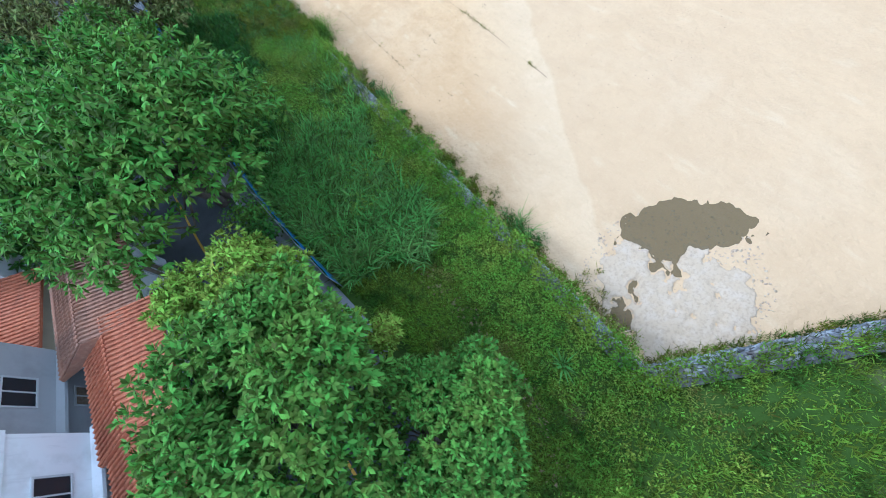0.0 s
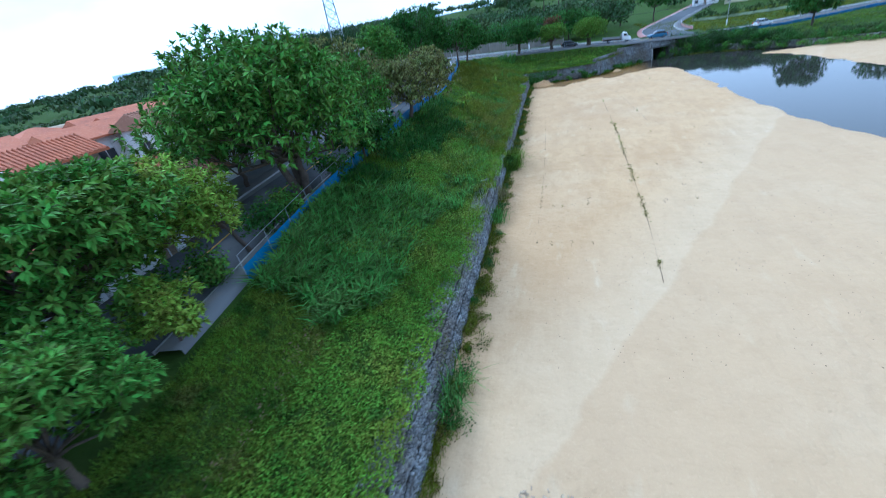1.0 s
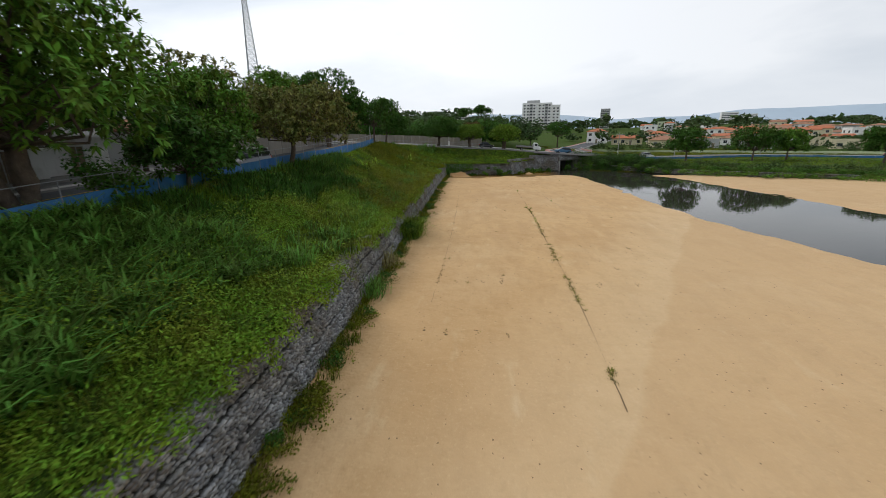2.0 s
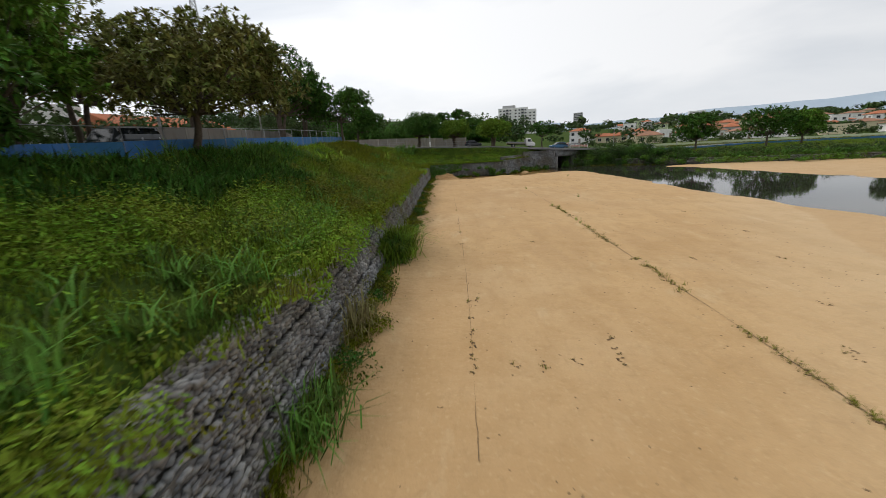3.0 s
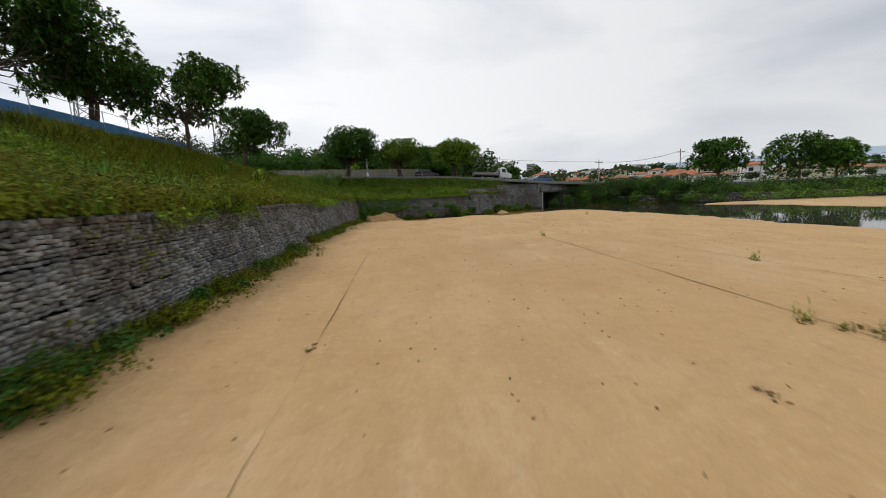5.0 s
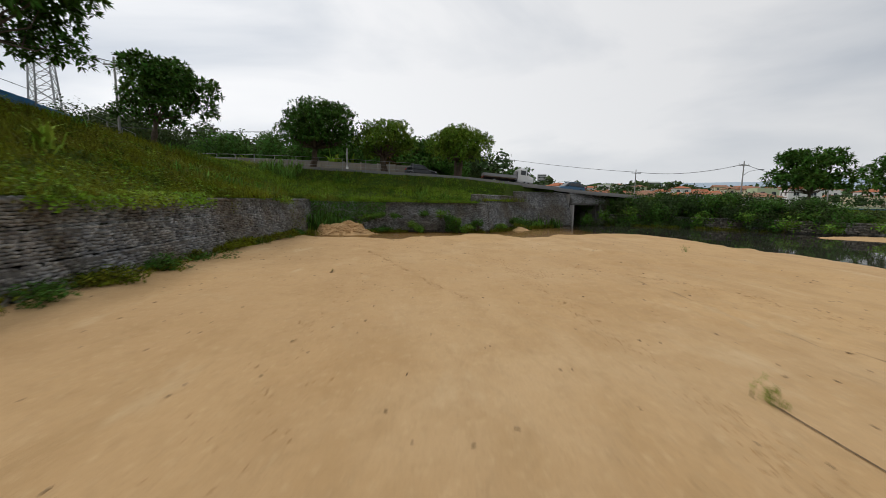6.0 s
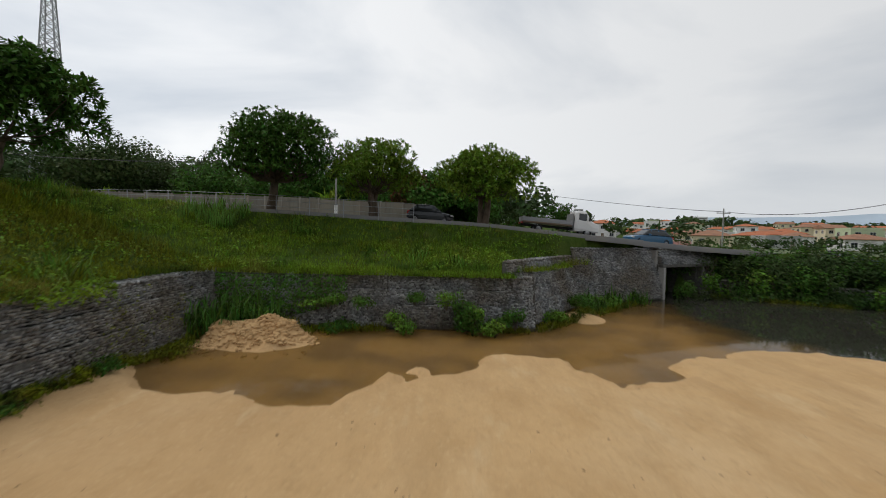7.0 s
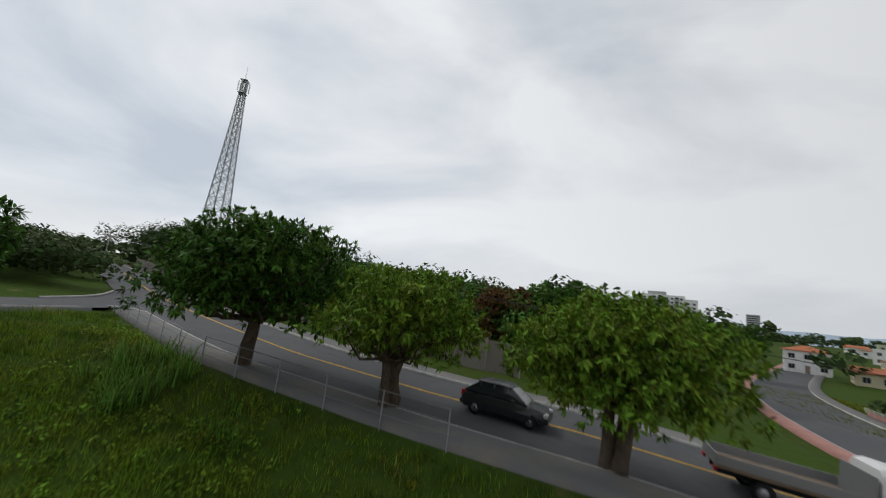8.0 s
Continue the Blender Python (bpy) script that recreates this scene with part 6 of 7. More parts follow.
def opening(parent, kind, x, z, w, h, face, d2, mat=PANE):
    """A window or door on the front (face 0), back, or sides, at half depth d2."""
    turn = Matrix.Rotation(face * math.pi / 2, 4, "Z")
    frame_bm = bmesh.new()
    t = 0.07
    for x0, x1, z0, z1 in ((x - w / 2 - t, x + w / 2 + t, z + h, z + h + t), (x - w / 2 - t, x + w / 2 + t, z - t, z), (x - w / 2 - t, x - w / 2, z, z + h), (x + w / 2, x + w / 2 + t, z, z + h), (x - 0.025, x + 0.025, z, z + h)):
        box(frame_bm, x0, x1, -d2 - 0.06, -d2 + 0.05, z0, z1)
    frame_bm.transform(turn)
    fr = part(kind, frame_bm, FRAME, parent)
    pane = boxed(x - w / 2, x + w / 2, -d2 - 0.015, -d2 + 0.03, z, z + h)
    pane.transform(turn)
    part("pane" if kind == "window" else "door_leaf", pane, mat, fr)


def house(label, x, y, turn, w, d, storeys, wall_mat, roof_mat, roof="hip", rise=1.5, z=None, detail=2, name="house", group=""):
    if z is None:
        z = float(plateau(np.array([x]), np.array([y]))[0]) - 0.1
    h = 2.9 * storeys + 0.2
    top = tagged(new(name), label, "house", group=group)
    top.matrix_basis = pose(x, y, z, 0, 0, turn)
    part("wall", boxed(-w / 2, w / 2, -d / 2, d / 2, -1.0, h), wall_mat, top)
    if roof == "flat":
        bm = bmesh.new()
        for x0, x1, y0, y1 in ((-w / 2 - 0.1, w / 2 + 0.1, -d / 2 - 0.1, -d / 2 + 0.15), (-w / 2 - 0.1, w / 2 + 0.1, d / 2 - 0.15, d / 2 + 0.1), (-w / 2 - 0.1, -w / 2 + 0.15, -d / 2 + 0.153, d / 2 - 0.153), (w / 2 - 0.15, w / 2 + 0.1, -d / 2 + 0.153, d / 2 - 0.153)):
            box(bm, x0, x1, y0, y1, h + 0.003, h + 0.6)
        part("parapet", bm, wall_mat, top)
        part("roof", boxed(-w / 2 + 0.16, w / 2 - 0.16, -d / 2 + 0.16, d / 2 - 0.16, h + 0.004, h + 0.12), roof_mat, top)
    else:
        inset = d / 2 + 0.5 if roof == "hip" else 0.02
        inset = min(inset, w / 2 + 0.4)
        r = part("roof", hip_roof(w, d, h + 0.15, rise, 0.5, inset), roof_mat, top)
        if detail > 1:
            v, f = roof_rolls(w, d, h + 0.15, rise, 0.5, inset)
            link("roof_tiles", np_mesh("roof_tiles", v, f), roof_mat, r)
    for s in range(storeys):
        zz = s * 2.9 + 1.0
        for face, span, half in ((0, w, d / 2), (1, d, w / 2), (2, w, d / 2), (3, d, w / 2)):
            if detail == 0 and face in (1, 2):
                continue
            n = max(1, int(span / (2.5 if span < 6 else 3.3)))
            for k in range(n):
                at = -span / 2 + (k + 0.5) * span / n
                if s == 0 and face == 0 and k == n // 2:
                    opening(top, "door", at, 0.05, 0.95, 2.1, face, half, WOOD)
                else:
                    opening(top, "window", at, zz - 0.1 * (span < 6), 1.35, 1.25, face, half)
    if storeys > 1 and detail > 1:
        part("ledge", boxed(-w / 2 - 0.25, w / 2 + 0.25, -d / 2 - 0.5, -d / 2 - 0.003, 2.85, 3.0), wall_mat, top)
    return top


house("white house with orange clay tile roof beside the street", -18.7, 35.06, 90, 5.2, 3.2, 1, WHITE, TILE, "gable", 0.8)
house("white house with lower orange tile roof beside the street", -18.5, 29.87, 90, 5.0, 3.0, 1, WHITE, TILE, "gable", 0.7)
house("white flat-roofed house behind the trees", -19.6, 40.4, 90, 5.6, 3.8, 1, WHITE, TILE_OLD, "gable", 1.0)
house("low white house with orange tile roof beside the street", -18.2, 25.01, 90, 4.6, 3.0, 1, WHITE, TILE, "hip", 1.0)
for row, (hx, y0, number) in enumerate(((-22.6, 21.0, 9), (-28.6, 18.0, 10), (-35.6, 15.0, 10), (-43.0, 13.0, 9))):
    for k in range(number):
        kind = ("gable", "gable", "hip", "gable", "flat")[(k * 2 + row) % 5]
        house("white two-storey terraced house with " + ("flat grey roof" if kind == "flat" else "orange tile roof"), hx - 0.12 * (y0 - 20 + k * 5.4), y0 + k * 5.4, 84, 4.9, 3.8 + 0.5 * ((k + row) % 3), 2 if (k + row) % 4 else 1, (WHITE, WHITE, CREAM, WHITE, GREY)[(k * 3 + row) % 5], ROOFGREY if kind == "flat" else (TILE, TILE, TILE_OLD)[(k + row) % 3], kind, 1.0, detail=2 if row < 1 else 1, group="terraced houses")
gx, gy = np.arange(-56, -16.9, 2.0), np.arange(8, 76, 2.0)
tagged(link("pavement", grid_mesh("pavement", gx, gy, lambda x, y: plateau(x, y) + 0.06), PAVING), "concrete yards and lanes between the houses", "pavement", kind="structure")
house("large low house with orange tile roof among trees", -38, 99.86, 75, 17, 9, 1, CREAM, TILE, "gable", 1.8)
house("white flat-roofed house among trees", -48, 90.14, 70, 9, 8, 2, WHITE, ROOFGREY, "flat")
house("house with orange tile roof on the rising street", -118, 176, 40, 11, 8, 1, CREAM, TILE, "hip", 1.6, detail=1)
house("white two-storey house with orange tile roof on the corner", 74, 256, -20, 10, 8, 2, WHITE, TILE, "hip", 1.5, detail=1)
house("single-storey cream house with orange tile roof", 84, 240, -20, 14, 8, 1, CREAM, TILE, "gable", 1.4, detail=1)
hr = np.random.default_rng(15)
count = 0
for row in range(9):
    for col in range(12):
        x = 90 + col * 15 + row * 9 + hr.uniform(-2, 2)
        y = 214 + row * 24 - col * 5.0 + hr.uniform(-3, 3)
        if y < 168 or hr.uniform() < 0.10:
            continue
        wall_mat = (WHITE, CREAM, GREY, CREAM, GREENISH, WHITE)[hr.integers(0, 6)]
        tall = 2 if hr.uniform() < 0.35 else 1
        kind = ("hip", "gable", "hip", "flat")[hr.integers(0, 4)]
        house(f"{'two' if tall == 2 else 'single'}-storey house with {'flat grey' if kind == 'flat' else 'orange tile'} roof in the town", x, y, hr.uniform(-35, -10), hr.uniform(7, 11), hr.uniform(7, 9), tall, wall_mat, ROOFGREY if kind == "flat" else (TILE, TILE_OLD)[hr.integers(0, 2)], kind, hr.uniform(1.1, 1.7), detail=0, group="houses of the town")
fence("perimeter_wall", "pale rendered garden walls along the street", resample([(50, 186), (66, 180), (90, 170), (112, 160), (130, 146)], 1.0), 4.0, lambda x, y: plateau(x, y), (-0.3, 0.8), GREENISH, 0.85, 0.08, GREENISH, (), "wall")


def tower_block():
    top = tagged(new("apartment_building"), "white eight-storey apartment building with balconies", "building")
    top.matrix_basis = pose(74, 442, 14.3, 0, 0, -12)
    for x0, x1, y0, y1, h in ((-18, -4, -7, 7, 24), (-3.99, 10, -5, 9, 24), (10.01, 18, -3, 9, 22)):
        part("wall", boxed(x0, x1, y0, y1, -3, h), WHITE, top)
    part("roof", boxed(-14, -2, -4, 5, 24.003, 26.5), GREY, top)
    for fl in range(8):
        z = 1.0 + fl * 2.85
        for x, yf in ((-15.8, -7), (-12.5, -7), (-6.5, -7), (-1.5, -5), (2.0, -5), (7.8, -5), (12.2, -3), (15.8, -3)):
            if fl == 7 and x > 10:
                continue
            part("window", boxed(x - 0.8, x + 0.8, yf - 0.05, yf + 0.1, z, z + 1.3), PANE, top)
        for x, yf in ((-9.5, -7), (5.0, -5)):
            b = part("balcony", boxed(x - 1.6, x + 1.6, yf - 1.3, yf - 0.003, z - 0.7, z + 0.35), GREY, top)
            part("balcony_door", boxed(x - 1.2, x + 1.2, yf - 0.06, yf + 0.05, z + 0.36, z + 1.7), PANE, b)


tower_block()
for k, (x, y, w, h) in enumerate(((250, 800, 16, 34), (480, 820, 26, 26), (510, 810, 20, 22), (-12, 640, 22, 20))):
    top = tagged(new("apartment_building"), "distant pale apartment block on the skyline", "building")
    top.matrix_basis = pose(x, y, 19, 0, 0, -20)
    part("wall", boxed(-w / 2, w / 2, -7, 7, -4, h), (GREY, WHITE, WHITE, WHITE)[k], top)
    for fl in range(int(h / 3)):
        part("window", boxed(-w / 2 + 1, w / 2 - 1, -7.08, -6.9, 1 + fl * 3, 2.2 + fl * 3), PANE, top)


# ---- lattice mast ----
def mast():
    x, y, z0, h = -77.9, 184.5, 12.0, 51.7
    top = tagged(new("lattice_tower"), "tall grey steel lattice telecom mast", "tower")
    top.matrix_basis = pose(x, y, z0, 0, 0, 25)

    def half(t):
        return 2.3 * (1 - t) ** 1.15 + 0.5

    for sx, sy in ((-1, -1), (1, -1), (1, 1), (-1, 1)):
        ts = np.linspace(0, 1, 16)
        pts = np.stack([sx * half(ts), sy * half(ts), ts * h], 1)
        v, f = tube(pts, np.linspace(0.22, 0.11, 16), 6)
        link("leg", np_mesh("leg", v, f), MAST, top)
    zs = [0.0]
    while zs[-1] < h - 2.0:
        zs.append(zs[-1] + max(2.0, 1.5 * half(zs[-1] / h)))
    zs[-1] = h
    for k in range(len(zs) - 1):
        a, b = half(zs[k] / h), half(zs[k + 1] / h)
        for s in range(4):
            c, d = [(-1, -1), (1, -1), (1, 1), (-1, 1)][s], [(1, -1), (1, 1), (-1, 1), (-1, -1)][s]
            for p, q, r in (((c[0] * a, c[1] * a, zs[k]), (d[0] * b, d[1] * b, zs[k + 1]), 0.08), ((d[0] * a, d[1] * a, zs[k]), (c[0] * b, c[1] * b, zs[k + 1]), 0.08), ((c[0] * b, c[1] * b, zs[k + 1]), (d[0] * b, d[1] * b, zs[k + 1]), 0.07)):
                v, f = tube([p, q], [r, r], 4)
                link("brace", np_mesh("brace", v, f), MAST, top)
    part("platform", boxed(-0.95, 0.95, -0.95, 0.95, h - 4.0, h - 3.85), MAST, top)
    part("platform", boxed(-0.9, 0.9, -0.9, 0.9, h - 0.2, h - 0.05), MAST, top)
    for k in range(6):
        a = k * math.pi / 3
        bm = boxed(-0.2, 0.2, -0.1, 0.1, h - 3.4, h - 0.6)
        bm.transform(Matrix.Rotation(a, 4, "Z") @ Matrix.Translation((0, 1.35, 0)))
        part("antenna", bm, FRAME, top)
    v, f = tube([(0, 0, h - 0.1), (0, 0, h + 4.0)], [0.07, 0.03], 5)
    link("spike", np_mesh("spike", v, f), MAST, top)


mast()


# ---- poles, lamps and cables ----
def pole(label, x, y, h, arm=None, white=False, z=None):
    if z is None:
        z = float(plateau(np.array([x]), np.array([y]))[0])
    top = tagged(new("utility_pole"), label, "pole")
    top.location = (x, y, z)
    v, f = tube([(0, 0, -0.5), (0, 0, h)], [0.12, 0.08], 8)
    link("shaft", np_mesh("shaft", v, f), POLE, top)
    if white:
        v, f = tube([(0, 0, 0.0), (0, 0, 1.3)], [0.175, 0.168], 8)
        link("painted_base", np_mesh("painted_base", v, f), WHITE, top, "white painted foot")
    part("crossarm", boxed(-0.9, 0.9, -0.06, 0.06, h - 0.7, h - 0.58), POLE, top)
    for x0 in (-0.8, 0.0, 0.8):
        v, f = tube([(x0, 0, h - 0.58), (x0, 0, h - 0.38)], [0.05, 0.04], 6)
        link("insulator", np_mesh("insulator", v, f), FRAME, top)
    if arm:
        a = math.radians(arm)
        pts = [(0, 0, h - 2.2), (math.cos(a) * 0.8, math.sin(a) * 0.8, h - 1.6), (math.cos(a) * 2.0, math.sin(a) * 2.0, h - 1.4)]
        v, f = tube(pts, [0.04, 0.035, 0.03], 6)
        link("lamp_arm", np_mesh("lamp_arm", v, f), METAL, top)
        bm = boxed(-0.3, 0.3, -0.12, 0.12, -0.06, 0.06, bevel=0.03)
        bm.transform(Matrix.Translation((math.cos(a) * 2.3, math.sin(a) * 2.3, h - 1.4)) @ Matrix.Rotation(a, 4, "Z"))
        part("lamp_head", bm, METAL, top)
    return np.array((x, y, z + h - 0.45))


POLES = [pole("grey concrete utility pole with white foot and street lamp", *p) for p in ((-55.5, 150.0, 7.0, -60, True), (-0.8, 137.2, 6.2, -80, True), (49.1, 152.8, 6.6, None, True), (59.9, 141.3, 7.6, -60), (92, 156, 6.5), (120, 147, 6.5))]
SIDE = [pole("grey concrete utility pole beside the street", *p) for p in ((-19.5, 73.94, 8.0), (-22.5, 98.0, 8.0), (-18.0, 121, 8.0))]


def cables(ends, label):
    top = tagged(new("overhead_line"), label, "cable")
    for a, b in zip(ends, ends[1:]):
        for o in (-0.8, 0.0, 0.8):
            t = np.linspace(0, 1, 12)[:, None]
            p = a + (b - a) * t
            p[:, 2] -= 0.8 * 4 * (t[:, 0] * (1 - t[:, 0]))
            p[:, :2] += o * 0.4
            v, f = tube(p, np.full(12, 0.012), 4)
            link("cable", np_mesh("cable", v, f), WIRE, top)


cables(POLES, "thin dark overhead cables along the main road")
cables(SIDE, "thin dark overhead cables along the side street")


# ---- vehicles ----
def wheel(parent, x, y, r, w=0.2):
    v, f = tube([(x, y - w / 2, r), (x, y - w / 2 + 0.02, r), (x, y + w / 2 - 0.02, r), (x, y + w / 2, r)], [r * 0.6, r, r, r * 0.6], 18)
    t = link("wheel", np_mesh("wheel", v, f), TYRE, parent)
    v, f = tube([(x, y - w / 2 - 0.005, r), (x, y - w / 2 + 0.03, r), (x, y + w / 2 - 0.03, r), (x, y + w / 2 + 0.005, r)], [r * 0.15, r * 0.62, r * 0.62, r * 0.15], 14)
    link("rim", np_mesh("rim", v, f), RIM, t)


def loft(sections):
    """A skin over cross sections of (x, half width low, half width high, z low, z high)."""
    bm = bmesh.new()
    rings = []
    for x, wl, wh, zl, zh in sections:
        m = (zl + zh) / 2
        rings.append([bm.verts.new((x, y, z)) for y, z in ((-wl * 0.92, zl), (-wl, zl + 0.12 * (zh - zl)), (-max(wl, wh), m), (-wh, zh - 0.1 * (zh - zl)), (-wh * 0.85, zh), (wh * 0.85, zh), (wh, zh - 0.1 * (zh - zl)), (max(wl, wh), m), (wl, zl + 0.12 * (zh - zl)), (wl * 0.92, zl))])
    for p, q in zip(rings, rings[1:]):
        for i in range(10):
            bm.faces.new((p[i], p[(i + 1) % 10], q[(i + 1) % 10], q[i]))
    bm.faces.new(rings[0][::-1])
    bm.faces.new(rings[-1])
    bmesh.ops.recalc_face_normals(bm, faces=bm.faces)
    return bm


def car(label, x, y, turn, paint, length=4.0, wide=1.68, high=1.48, van=False, z=None):
    if z is None:
        z = float(plateau(np.array([x]), np.array([y]))[0]) + 0.05
    slope = 0.0
    c, s = math.cos(math.radians(turn)), math.sin(math.radians(turn))
    ahead, behind = (float(plateau(np.array([x + k * c]), np.array([y + k * s]))[0]) for k in (1.5, -1.5))
    slope = -math.degrees(math.atan2(ahead - behind, 3.0))
    top = tagged(new("car"), label, "car")
    top.matrix_basis = pose(x, y, z, 0, 0, turn) @ pose(0, 0, 0, 0, slope, 0)
    L, w = length / 2, wide / 2
    part("body", loft([(-L, w * 0.8, w * 0.78, 0.38, 0.72), (-L + 0.15, w * 0.95, w * 0.93, 0.24, 0.86), (-L * 0.4, w, w * 0.97, 0.2, 0.90), (L * 0.3, w, w * 0.97, 0.2, 0.88), (L * 0.62, w, w * 0.94, 0.22, 0.82), (L - 0.2, w * 0.93, w * 0.85, 0.24, 0.72), (L, w * 0.78, w * 0.74, 0.34, 0.6)]), paint, top, smooth=False)
    back, roof0, roof1, front = (-L + 0.08, -L + 0.25, L * 0.28, L * 0.56) if van else (-L + 0.1, -L * 0.62, L * 0.12, L * 0.52)
    part("glasshouse", loft([(back, w * 0.86, w * 0.80, 0.86, 0.9), (roof0, w * 0.9, w * 0.74, 0.86, high - 0.06), (roof1, w * 0.9, w * 0.74, 0.86, high - 0.05), (front, w * 0.88, w * 0.84, 0.84, 0.88)]), PANE, top)
    part("roof", loft([(roof0 - 0.05, w * 0.75, w * 0.68, high - 0.10, high - 0.03), (0.3 * roof0 + 0.7 * roof1, w * 0.76, w * 0.7, high - 0.09, high), (roof1 + 0.05, w * 0.75, w * 0.68, high - 0.10, high - 0.04)]), paint, top)
    for sgn in (-1, 1):
        bm = bmesh.new()
        for px in (roof0 + 0.1, (roof0 + roof1) / 2, roof1 - 0.02):
            r = bmesh.ops.create_cube(bm, size=1, matrix=Matrix.Translation((px, sgn * w * 0.825, (0.86 + high) / 2)) @ Matrix.Rotation(sgn * 0.22, 4, "X") @ Matrix.Diagonal((0.08, 0.03, high - 0.92, 1)))
        part("pillars", bm, paint, top)
        part("headlight", boxed(L - 0.22, L - 0.03, sgn * w * 0.68 - 0.16, sgn * w * 0.68 + 0.16, 0.56, 0.70, bevel=0.02), LAMP_CLEAR, top)
        part("tail_light", boxed(-L - 0.01, -L + 0.2, sgn * w * 0.74 - 0.12, sgn * w * 0.74 + 0.12, 0.66, 0.88, bevel=0.02), LAMP_RED, top)
        part("mirror", boxed(roof1 + 0.15, roof1 + 0.3, sgn * (w + 0.07) - 0.08, sgn * (w + 0.07) + 0.08, 0.88, 1.0, bevel=0.02), paint, top)
        wheel(top, L * 0.62, sgn * (w - 0.1), 0.30)
        wheel(top, -L * 0.62, sgn * (w - 0.1), 0.30)
    part("bumper", boxed(-L - 0.05, -L + 0.12, -w * 0.85, w * 0.85, 0.30, 0.5, bevel=0.03), paint, top)
    part("plate", boxed(-L - 0.062, -L - 0.045, -0.2, 0.2, 0.58, 0.70), FRAME, top)
    return top


car("small dark hatchback car on the road", 9.0, 130.4, -5, PAINT_DARK, 3.75, 1.62, 1.44)
car("blue hatchback car on the road", 28.6, 133.6, 188, PAINT_BLUE)
car("silver family car parked at the street side", -13.4, 62.19, -95, PAINT_SILVER, 4.2, 1.7, 1.6, True)
car("white car on the road along the far bank", 52, 139.6, 25, PAINT_WHITE)
car("dark car parked under the street trees", 112, 138, -40, PAINT_DARK)


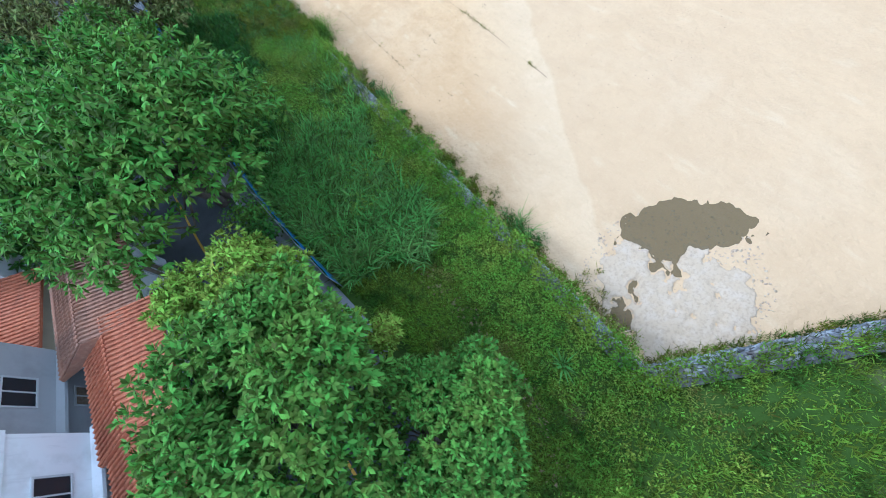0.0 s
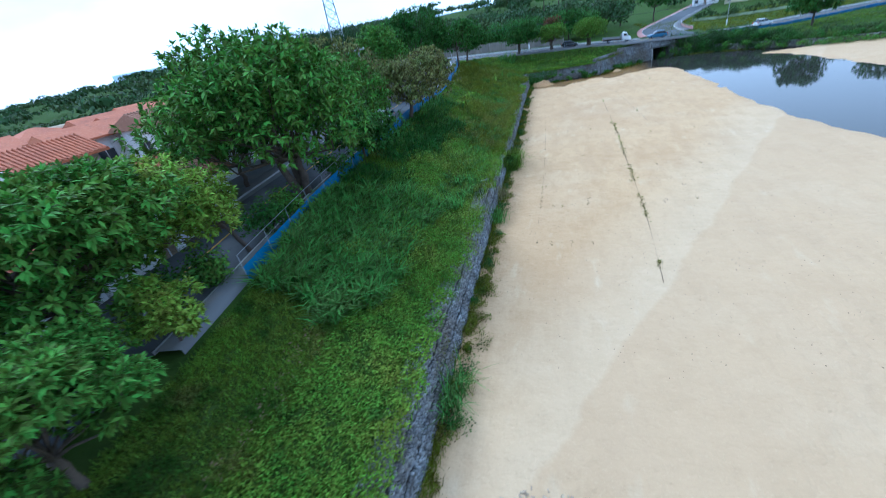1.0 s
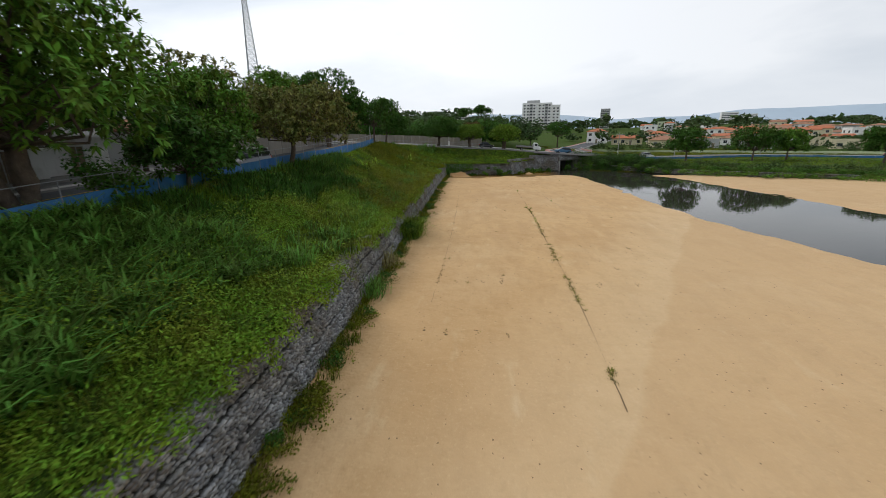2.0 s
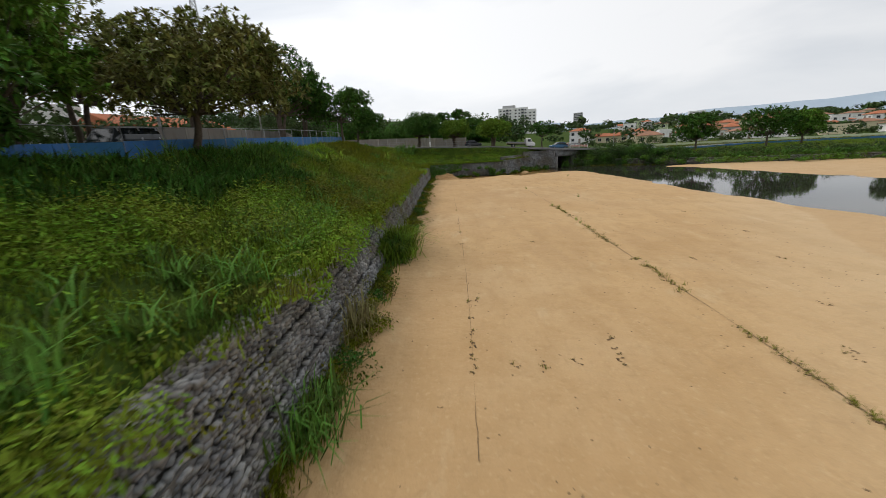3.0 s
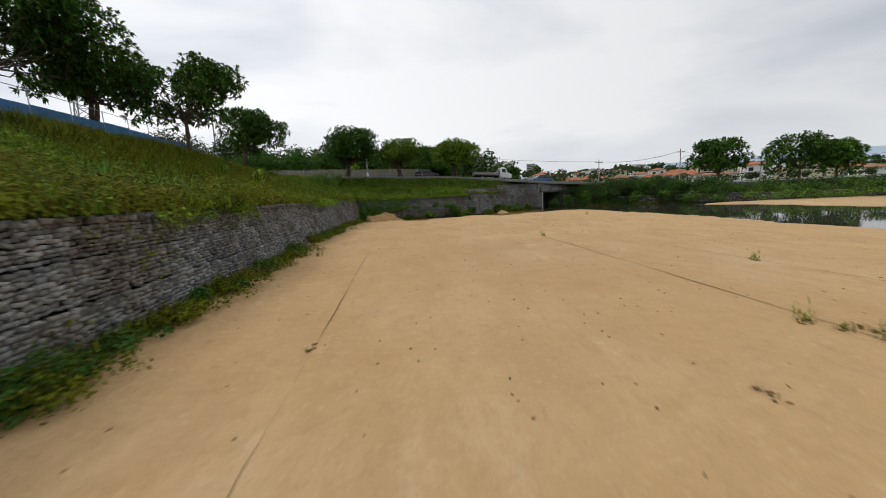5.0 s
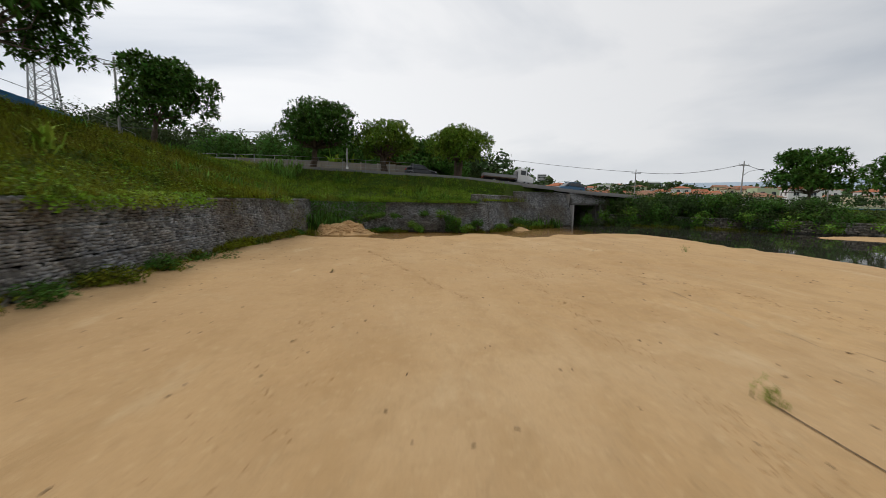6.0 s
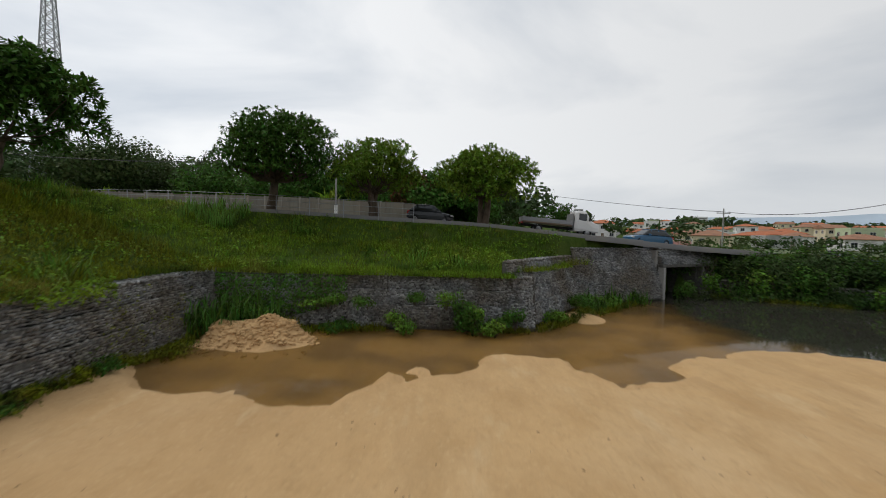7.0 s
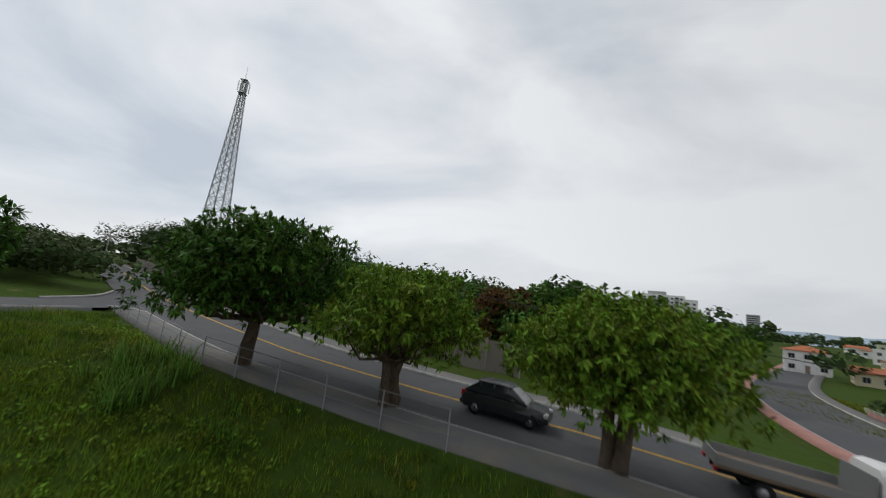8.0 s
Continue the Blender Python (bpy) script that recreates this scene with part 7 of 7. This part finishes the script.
def truck(x, y, turn):
    z = float(plateau(np.array([x]), np.array([y]))[0]) + 0.06
    top = tagged(new("truck"), "white flatbed truck with low drop sides on the road", "truck")
    top.matrix_basis = pose(x, y, z, 0, 0, turn) @ pose(0, 0, 0, 0, 4.5, 0)
    cab = part("cab", loft([(1.05, 0.9, 0.82, 0.45, 1.95), (1.3, 0.95, 0.86, 0.42, 2.05), (1.9, 0.95, 0.84, 0.40, 2.0), (2.45, 0.95, 0.86, 0.40, 1.25), (2.95, 0.88, 0.82, 0.42, 1.05)]), PAINT_WHITE, top)
    part("windscreen", loft([(1.98, 0.78, 0.72, 1.18, 1.92), (2.42, 0.8, 0.8, 1.16, 1.3)]), PANE, cab)
    for s in (-1, 1):
        part("side_window", boxed(1.35, 1.95, s * 0.91 - 0.03, s * 0.91 + 0.03, 1.25, 1.8), PANE, cab)
        part("headlight", boxed(2.8, 2.97, s * 0.65 - 0.14, s * 0.65 + 0.14, 0.7, 0.88, bevel=0.02), LAMP_CLEAR, cab)
        part("mirror", boxed(2.1, 2.2, s * 1.08 - 0.09, s * 1.08 + 0.09, 1.25, 1.55, bevel=0.02), TYRE, cab)
        wheel(top, 2.1, s * 0.82, 0.33)
        wheel(top, -1.7, s * 0.82, 0.33)
        part("drop_side", boxed(-3.0, 0.85, s * 0.98 - 0.02, s * 0.98 + 0.02, 0.86, 1.16), METAL, top)
        part("tail_light", boxed(-3.06, -2.98, s * 0.75 - 0.14, s * 0.75 + 0.14, 0.62, 0.74), LAMP_RED, top)
        part("chassis_rail", boxed(-2.9, 2.4, s * 0.4 - 0.05, s * 0.4 + 0.05, 0.48, 0.66), TYRE, top)
    part("bed", boxed(-3.0, 0.85, -0.95, 0.95, 0.74, 0.85), WOOD, top)
    part("tailgate", boxed(-3.04, -3.003, -0.98, 0.98, 0.80, 1.16), METAL, top)
    part("headboard", boxed(0.86, 0.92, -0.95, 0.95, 0.80, 1.75), METAL, top)


truck(19.3, 129.8, -3)

# ---- drain pipe in the bank ----
def drain(x, y, z):
    top = tagged(new("drain_pipe"), "short grey concrete drain pipe end in the bank", "pipe")
    top.matrix_basis = pose(x, y, z, 0, 78, -12)
    v, f = tube([(0, 0, -0.6), (0, 0, 0.3), (0, 0, 0.3), (0, 0, -0.5)], [0.30, 0.30, 0.24, 0.24], 20)
    link("pipe", np_mesh("pipe", v, f), CONCRETE, top)
    v, f = tube([(0, 0, 0.12), (0, 0, 0.32), (0, 0, 0.325), (0, 0, 0.12)], [0.345, 0.345, 0.25, 0.25], 20)
    link("collar", np_mesh("collar", v, f), CONCRETE, top)


drain(-0.75, 51.3, 2.1)
for k, (x, y) in enumerate(((-4.5, 146.8), (-2.0, 149.5), (-22.0, 155.5), (-30.0, 158.5), (-52.0, 169.0))):
    z = float(plateau(np.array([x]), np.array([y]))[0])
    overhang("banana_plant", "broad-leaved light green banana plant behind the wall", x, y, z + 1.4, 42, 2.6, 0.8, 0.34, 400 + k, 0.4, LEAF_YELLOW, LEAF_MID)

# ---- low concrete spur and earth bank on the far sand, hills on the horizon ----
bm = boxed(-9, 9, -1.2, 1.2, -1.6, 0.05, bevel=0.1)
bm.transform(Matrix.Translation((66, 113, 0.2)) @ Matrix.Rotation(radians(27), 4, "Z"))
tagged(part("concrete_spur", bm, CONCRETE), "low concrete slab and wall spur on the far sand", "slab", kind="structure")
# ridge of hills; its haze lies in the material colour alone
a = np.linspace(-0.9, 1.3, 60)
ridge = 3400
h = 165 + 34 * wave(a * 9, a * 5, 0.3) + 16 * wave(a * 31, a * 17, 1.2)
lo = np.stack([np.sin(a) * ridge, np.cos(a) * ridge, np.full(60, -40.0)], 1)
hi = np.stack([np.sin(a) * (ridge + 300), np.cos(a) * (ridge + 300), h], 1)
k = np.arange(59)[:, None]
tagged(link("backdrop", np_mesh("backdrop", np.r_[lo, hi], k + [[0, 1, 61, 60]]), HILL, smooth=True), "distant hills on the horizon, tinted pale blue for haze", "hills", kind="structure")
